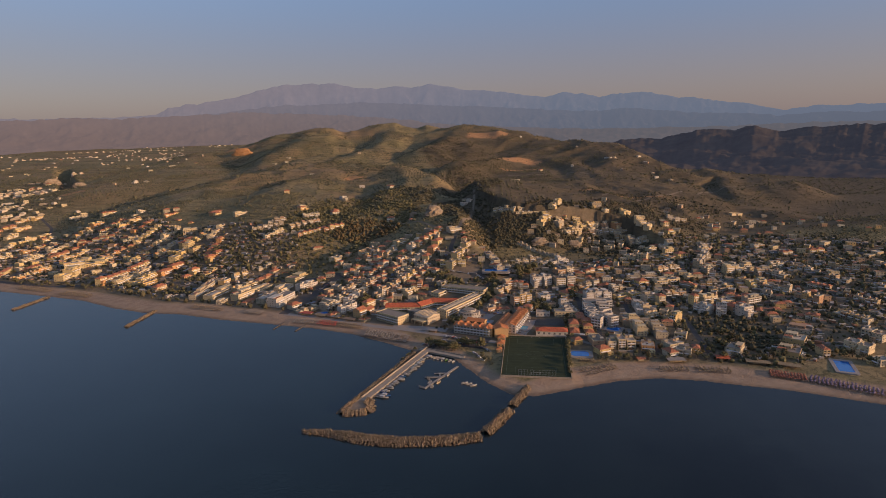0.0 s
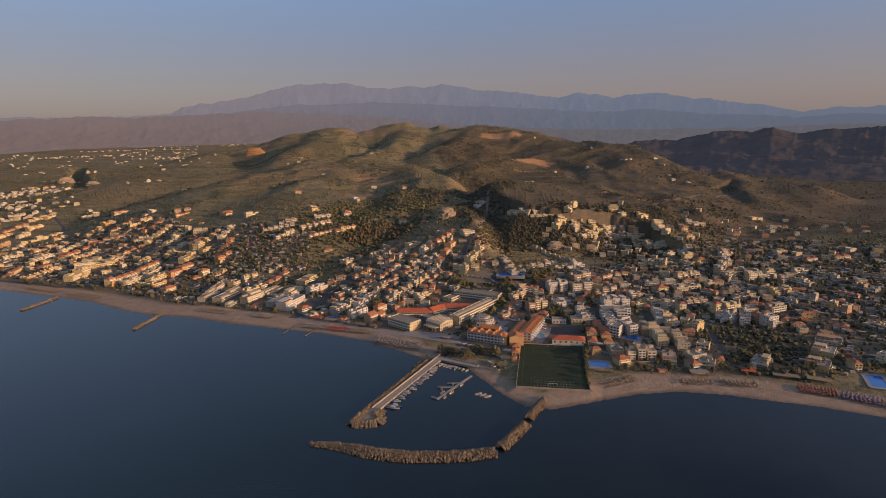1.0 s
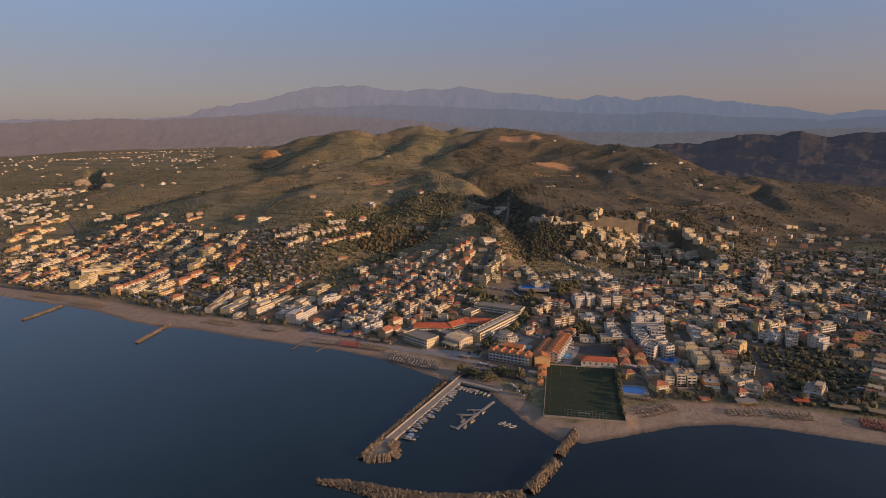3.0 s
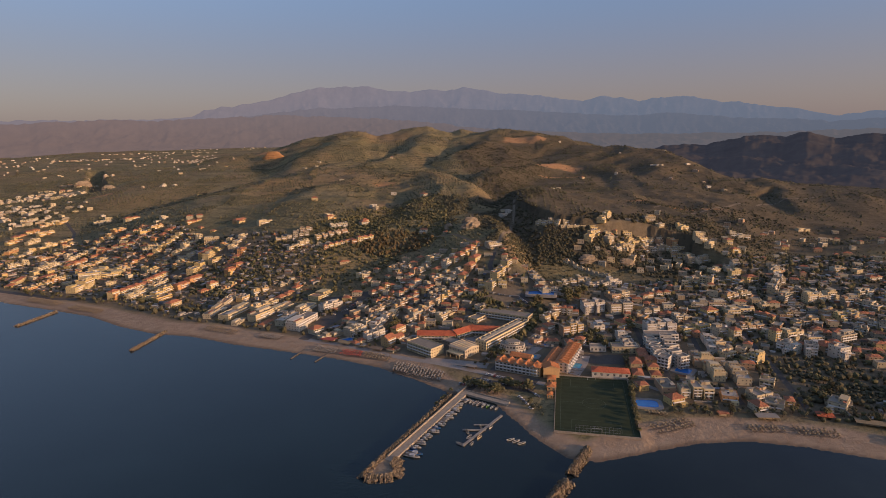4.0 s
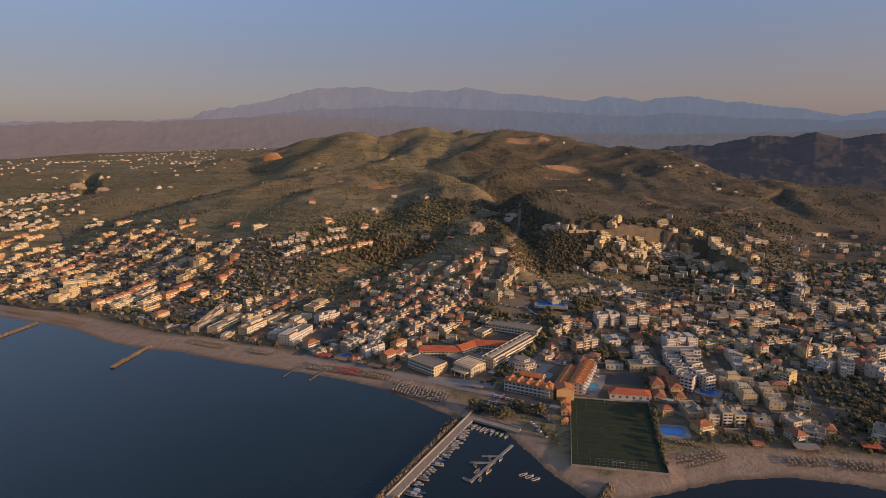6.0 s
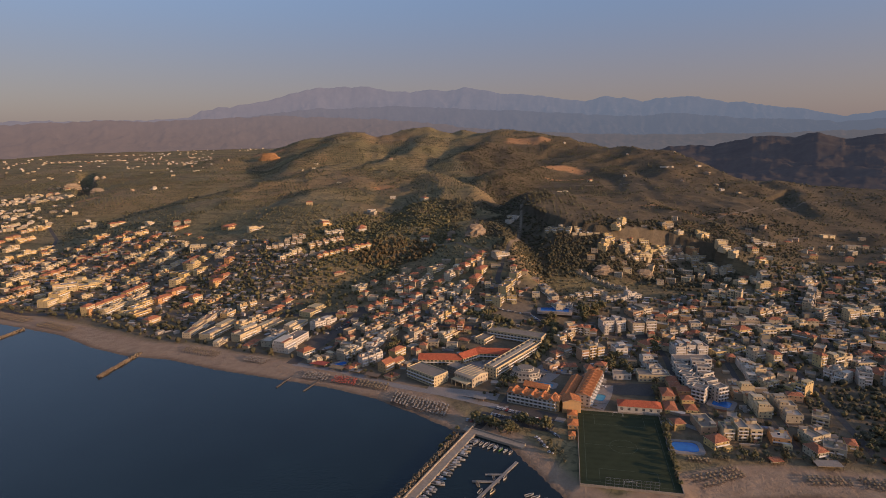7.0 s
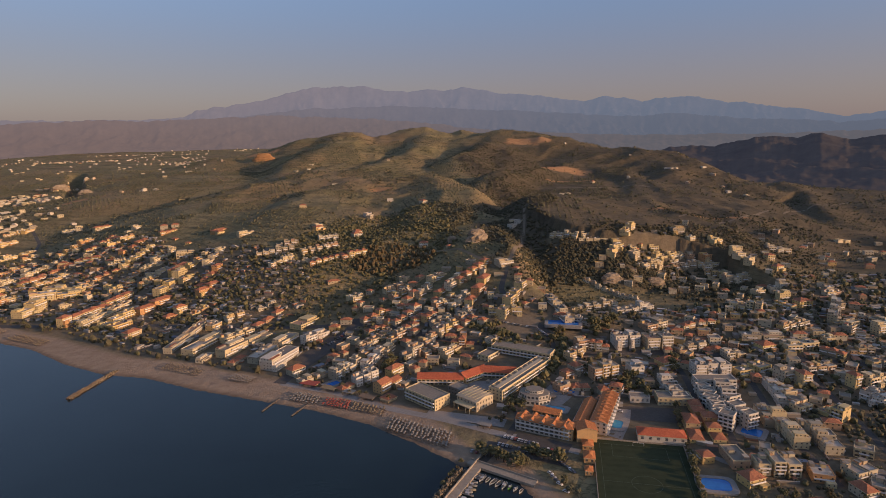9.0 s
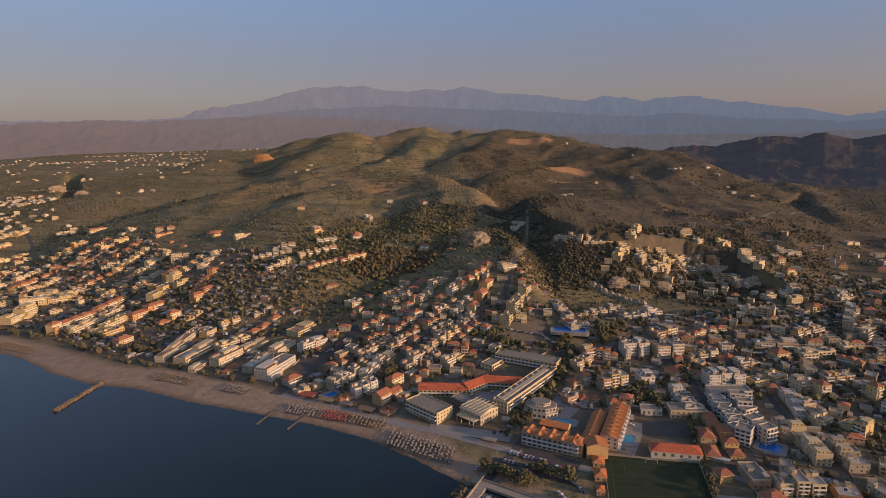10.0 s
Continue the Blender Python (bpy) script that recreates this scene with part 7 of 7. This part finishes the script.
    m = free_spots(x, y)
    woods("woodland", "tall browning poplars and plane trees near the village", x[m], y[m], 1.5, M_autumn, 4, 1.4)
    # gardens and street trees
    x, y = g.uniform(-760, 800, 44000), g.uniform(430, 1250, 44000)
    m = (town_mask(x, y) > 0.3) & (inland(x, y) > 42) & (g.random(len(x)) < np.where(x > 290, 0.8, 0.42))
    x, y = x[m], y[m]
    m = free_spots(x, y, 0.5) & off_roads(x, y, 4)
    x, y = x[m], y[m]
    h = len(x) // 2
    woods("garden_trees", "green garden trees and bushes between the houses", x[:h], y[:h], 1.65, M_leaf, 5, 0.9)
    woods("garden_trees", "dark green garden trees between the houses", x[h:], y[h:], 1.65, M_pine, 6, 1.0)
    # trees along the stream and hedges round the gravel lots
    X, Y = [], []
    for line, wide, n in STREAMSIDE:
        p = np.array(line, float)
        k = g.uniform(0, len(p) - 1, n)
        X.append(np.interp(k, np.arange(len(p)), p[:, 0]) + g.normal(0, wide, n)), Y.append(np.interp(k, np.arange(len(p)), p[:, 1]) + g.normal(0, wide, n))
    x, y = np.concatenate(X), np.concatenate(Y)
    woods("streamside_trees", "dark green trees and reeds along the stream bed", x, y, 1.7, M_leaf, 9, 1.0)
    # far scrub up to the crest
    n = 15000
    y = 1450 + 2500 * g.random(n) ** 1.4
    x = (y + 200) * g.uniform(-0.95, 0.98, n)
    woods("far_scrub", "dark scrub and far trees on the plain and crest", x, y, 1.7, M_olive, 7, 0.7)


plant()


# ---- sheds, yard walls and pergolas between the houses ----
def outbuildings():
    g = np.random.default_rng(23)
    x, y = g.uniform(-720, 760, 18000), g.uniform(440, 1230, 18000)
    m = (town_mask(x, y) > 0.35) & (inland(x, y) > 55)
    x, y = x[m], y[m]
    t = np.array(TAKEN)
    ok = np.ones(len(x), bool)
    for a, b, c in t:
        ok &= (x - a) ** 2 + (y - b) ** 2 > (c * 0.70 + 1.0) ** 2
    ok &= off_roads(x, y, 4.5) & (np.hypot((x - 350) / 62, (y - 545) / 50) > 1) & (np.hypot(x - 140, y - 515) > 66)
    x, y = x[ok][:2100], y[ok][:2100]
    shapes = []
    for w, d, h in ((2.4, 1.3, 1.3), (4.2, 1.6, 1.5), (3.0, 1.2, 1.2), (6, 0.15, 0.8), (3.6, 2.2, 1.4)):
        b = Geo().box(-w, w, -d, d, -1, h)
        b.box(-w - 0.15, w + 0.15, -d - 0.15, d + 0.15, h, h + 0.18)
        shapes.append((np.array(b.v), np.array([q for f in b.f for q in ((f[0], f[1], f[2]), (f[0], f[2], f[3]))])))
    items = [(a, b, c, g.uniform(0.7, 1.3), g.uniform(0.8, 1.9), radians(g.choice((-14, -14, -30, 48, 76))) + g.uniform(-0.1, 0.1), int(g.integers(0, 5))) for a, b, c in zip(x, y, height(x, y))]
    ob = joined("outbuildings", items, [s[0] for s in shapes], [s[1] for s in shapes], M_sheds)
    tagged(ob, "small sheds, yard walls and flat shelters between the houses", "outbuildings", kind="stuff")


def shed_paint():
    m, nt, b = material("shed_paint", 0.85)
    isl = nt.nodes.new("ShaderNodeNewGeometry").outputs["Random Per Island"]
    c = ramp(nt, isl, [(0.0, (0.36, 0.33, 0.29)), (0.22, (0.24, 0.21, 0.18)), (0.4, (0.38, 0.31, 0.22)), (0.58, (0.18, 0.16, 0.14)), (0.7, (0.34, 0.16, 0.09)), (0.85, (0.46, 0.44, 0.40)), (0.93, (0.17, 0.20, 0.25))], "CONSTANT")
    c = blend(nt, ramp(nt, noise_tex(nt, 0.6, 5, 0.7), [(0.4, (0,) * 3), (0.75, (0.4,) * 3)]), c, (0.18, 0.15, 0.12))
    nt.links.new(c, b.inputs["Base Color"])
    return m


M_sheds = shed_paint()
outbuildings()


# ---- bare rock ----
def rock_outcrop(x, y, rot, w, d, h, seed, mat, label, name="rock_outcrop"):
    r = random.Random(seed)
    n, k = 18, 9
    v, f = [], []
    z0 = ground_at(x, y)
    for j in range(k + 1):
        u = j / k
        for i in range(n):
            a = 2 * math.pi * i / n
            s = (1 - u ** 2.2 * 0.55) * r.uniform(0.82, 1.15)
            v.append((w / 2 * s * math.cos(a), d / 2 * s * math.sin(a) + u * d * 0.15, h * (u * 1.35 - 0.35) + r.uniform(-0.06, 0.06) * h))
    for j in range(k):
        for i in range(n):
            f.append((j * n + i, j * n + (i + 1) % n, (j + 1) * n + (i + 1) % n, (j + 1) * n + i))
    f.append(tuple(range(k * n, k * n + n)))
    ob = tagged(mesh_object(name, v, f, [mat]), label, "rock")
    ob.matrix_basis = pose(x, y, z0, 0, 0, rot)


M_quarry = grainy("quarry_earth", (0.34, 0.17, 0.07), (0.58, 0.31, 0.14), 0.12, 0.95, 0.8, 1.0)
ROCKS = [
    (90, 994, 20, 34, 22, 15, 1, M_cliff, "pale rocky knoll above the gorge mouth"), (56, 1014, 10, 16, 12, 7, 2, M_cliff, "small pale rock on the hillside"),
    (-1054, 2044, 62, 60, 18, 16, 3, M_cliff, "pale rock wall beside the ravine"), (-879, 1848, 20, 36, 16, 10, 4, M_cliff, "pale rock wall beside the ravine"),
    (-511, 2322, -8, 84, 20, 24, 5, M_quarry, "orange earth face of a quarry"), (250, 904, 10, 30, 16, 8, 6, M_cliff, "bare rock below the hilltop houses"),
    (306, 905, 0, 26, 14, 8, 7, M_cliff, "bare rock below the hilltop houses"),
]
for spec in ROCKS:
    rock_outcrop(*spec)


# ---- the many small houses of the far plain ----
def far_walls():
    m, nt, b = material("far_house_paint", 0.85)
    isl = nt.nodes.new("ShaderNodeNewGeometry").outputs["Random Per Island"]
    c = ramp(nt, isl, [(0.0, (0.52, 0.43, 0.29)), (0.3, (0.43, 0.34, 0.22)), (0.5, (0.56, 0.49, 0.38)), (0.7, (0.42, 0.30, 0.20)), (0.85, (0.55, 0.48, 0.38))], "CONSTANT")
    nt.links.new(blend(nt, ramp(nt, noise_tex(nt, 0.5, 4, 0.7), [(0.4, (0,) * 3), (0.7, (0.5,) * 3)]), c, (0.28, 0.23, 0.17)), b.inputs["Base Color"])
    return m


M_far_walls = far_walls()


def distant_houses():
    g = np.random.default_rng(77)
    y = g.uniform(2250, 4000, 9000)
    x = (y + 200) * g.uniform(-0.9, -0.12, 9000)
    dense = fbm(x / 260, y / 260, 3, 101)
    m = dense > g.uniform(0.52, 0.70, len(x))
    x, y = x[m][:180], y[m][:180]
    # hamlets strung along the plain's roads, and the village by the ravine
    for cx, cy, ax, ay, n in ((-1500, 3000, 320, 30, 40), (-900, 2700, 300, 25, 46), (-1100, 2250, 60, 20, 12), (-820, 2480, 50, 18, 10), (-1120, 1830, 150, 60, 60), (-960, 1800, 60, 26, 26), (-1050, 1600, 190, 60, 60), (-900, 1480, 120, 60, 24), (-700, 1790, 40, 15, 6)):
        x, y = np.r_[x, g.normal(cx, ax * 0.5, n)], np.r_[y, g.normal(cy, ay * 0.7, n)]
    x = np.r_[x, g.uniform(1180, 1420, 40), g.uniform(500, 1100, 16)]
    y = np.r_[y, g.uniform(3300, 3700, 40), g.uniform(1500, 2300, 16)]
    shapes = []
    for w, d, h in ((5, 4, 3.2), (7, 4, 5), (4, 4, 5.5), (8, 5, 3.4)):
        b = Geo().box(-w, w, -d, d, -3, h).box(-w * 0.5, w * 0.6, -d * 0.5, d, h, h + 1.5)
        shapes.append((np.array(b.v), np.array([q for f in b.f for q in ((f[0], f[1], f[2]), (f[0], f[2], f[3]))])))
    items = [(a, b, c, g.uniform(0.5, 0.95) * (1.35 if b < 1950 else 1.0), g.uniform(0.7, 1.0), g.uniform(0, 3.1), int(g.integers(0, 4))) for a, b, c in zip(x, y, height(x, y))]
    ob = joined("distant_houses", items, [s[0] for s in shapes], [s[1] for s in shapes], M_far_walls)
    tagged(ob, "scattered pale houses on the far plain", "houses", kind="stuff")


distant_houses()
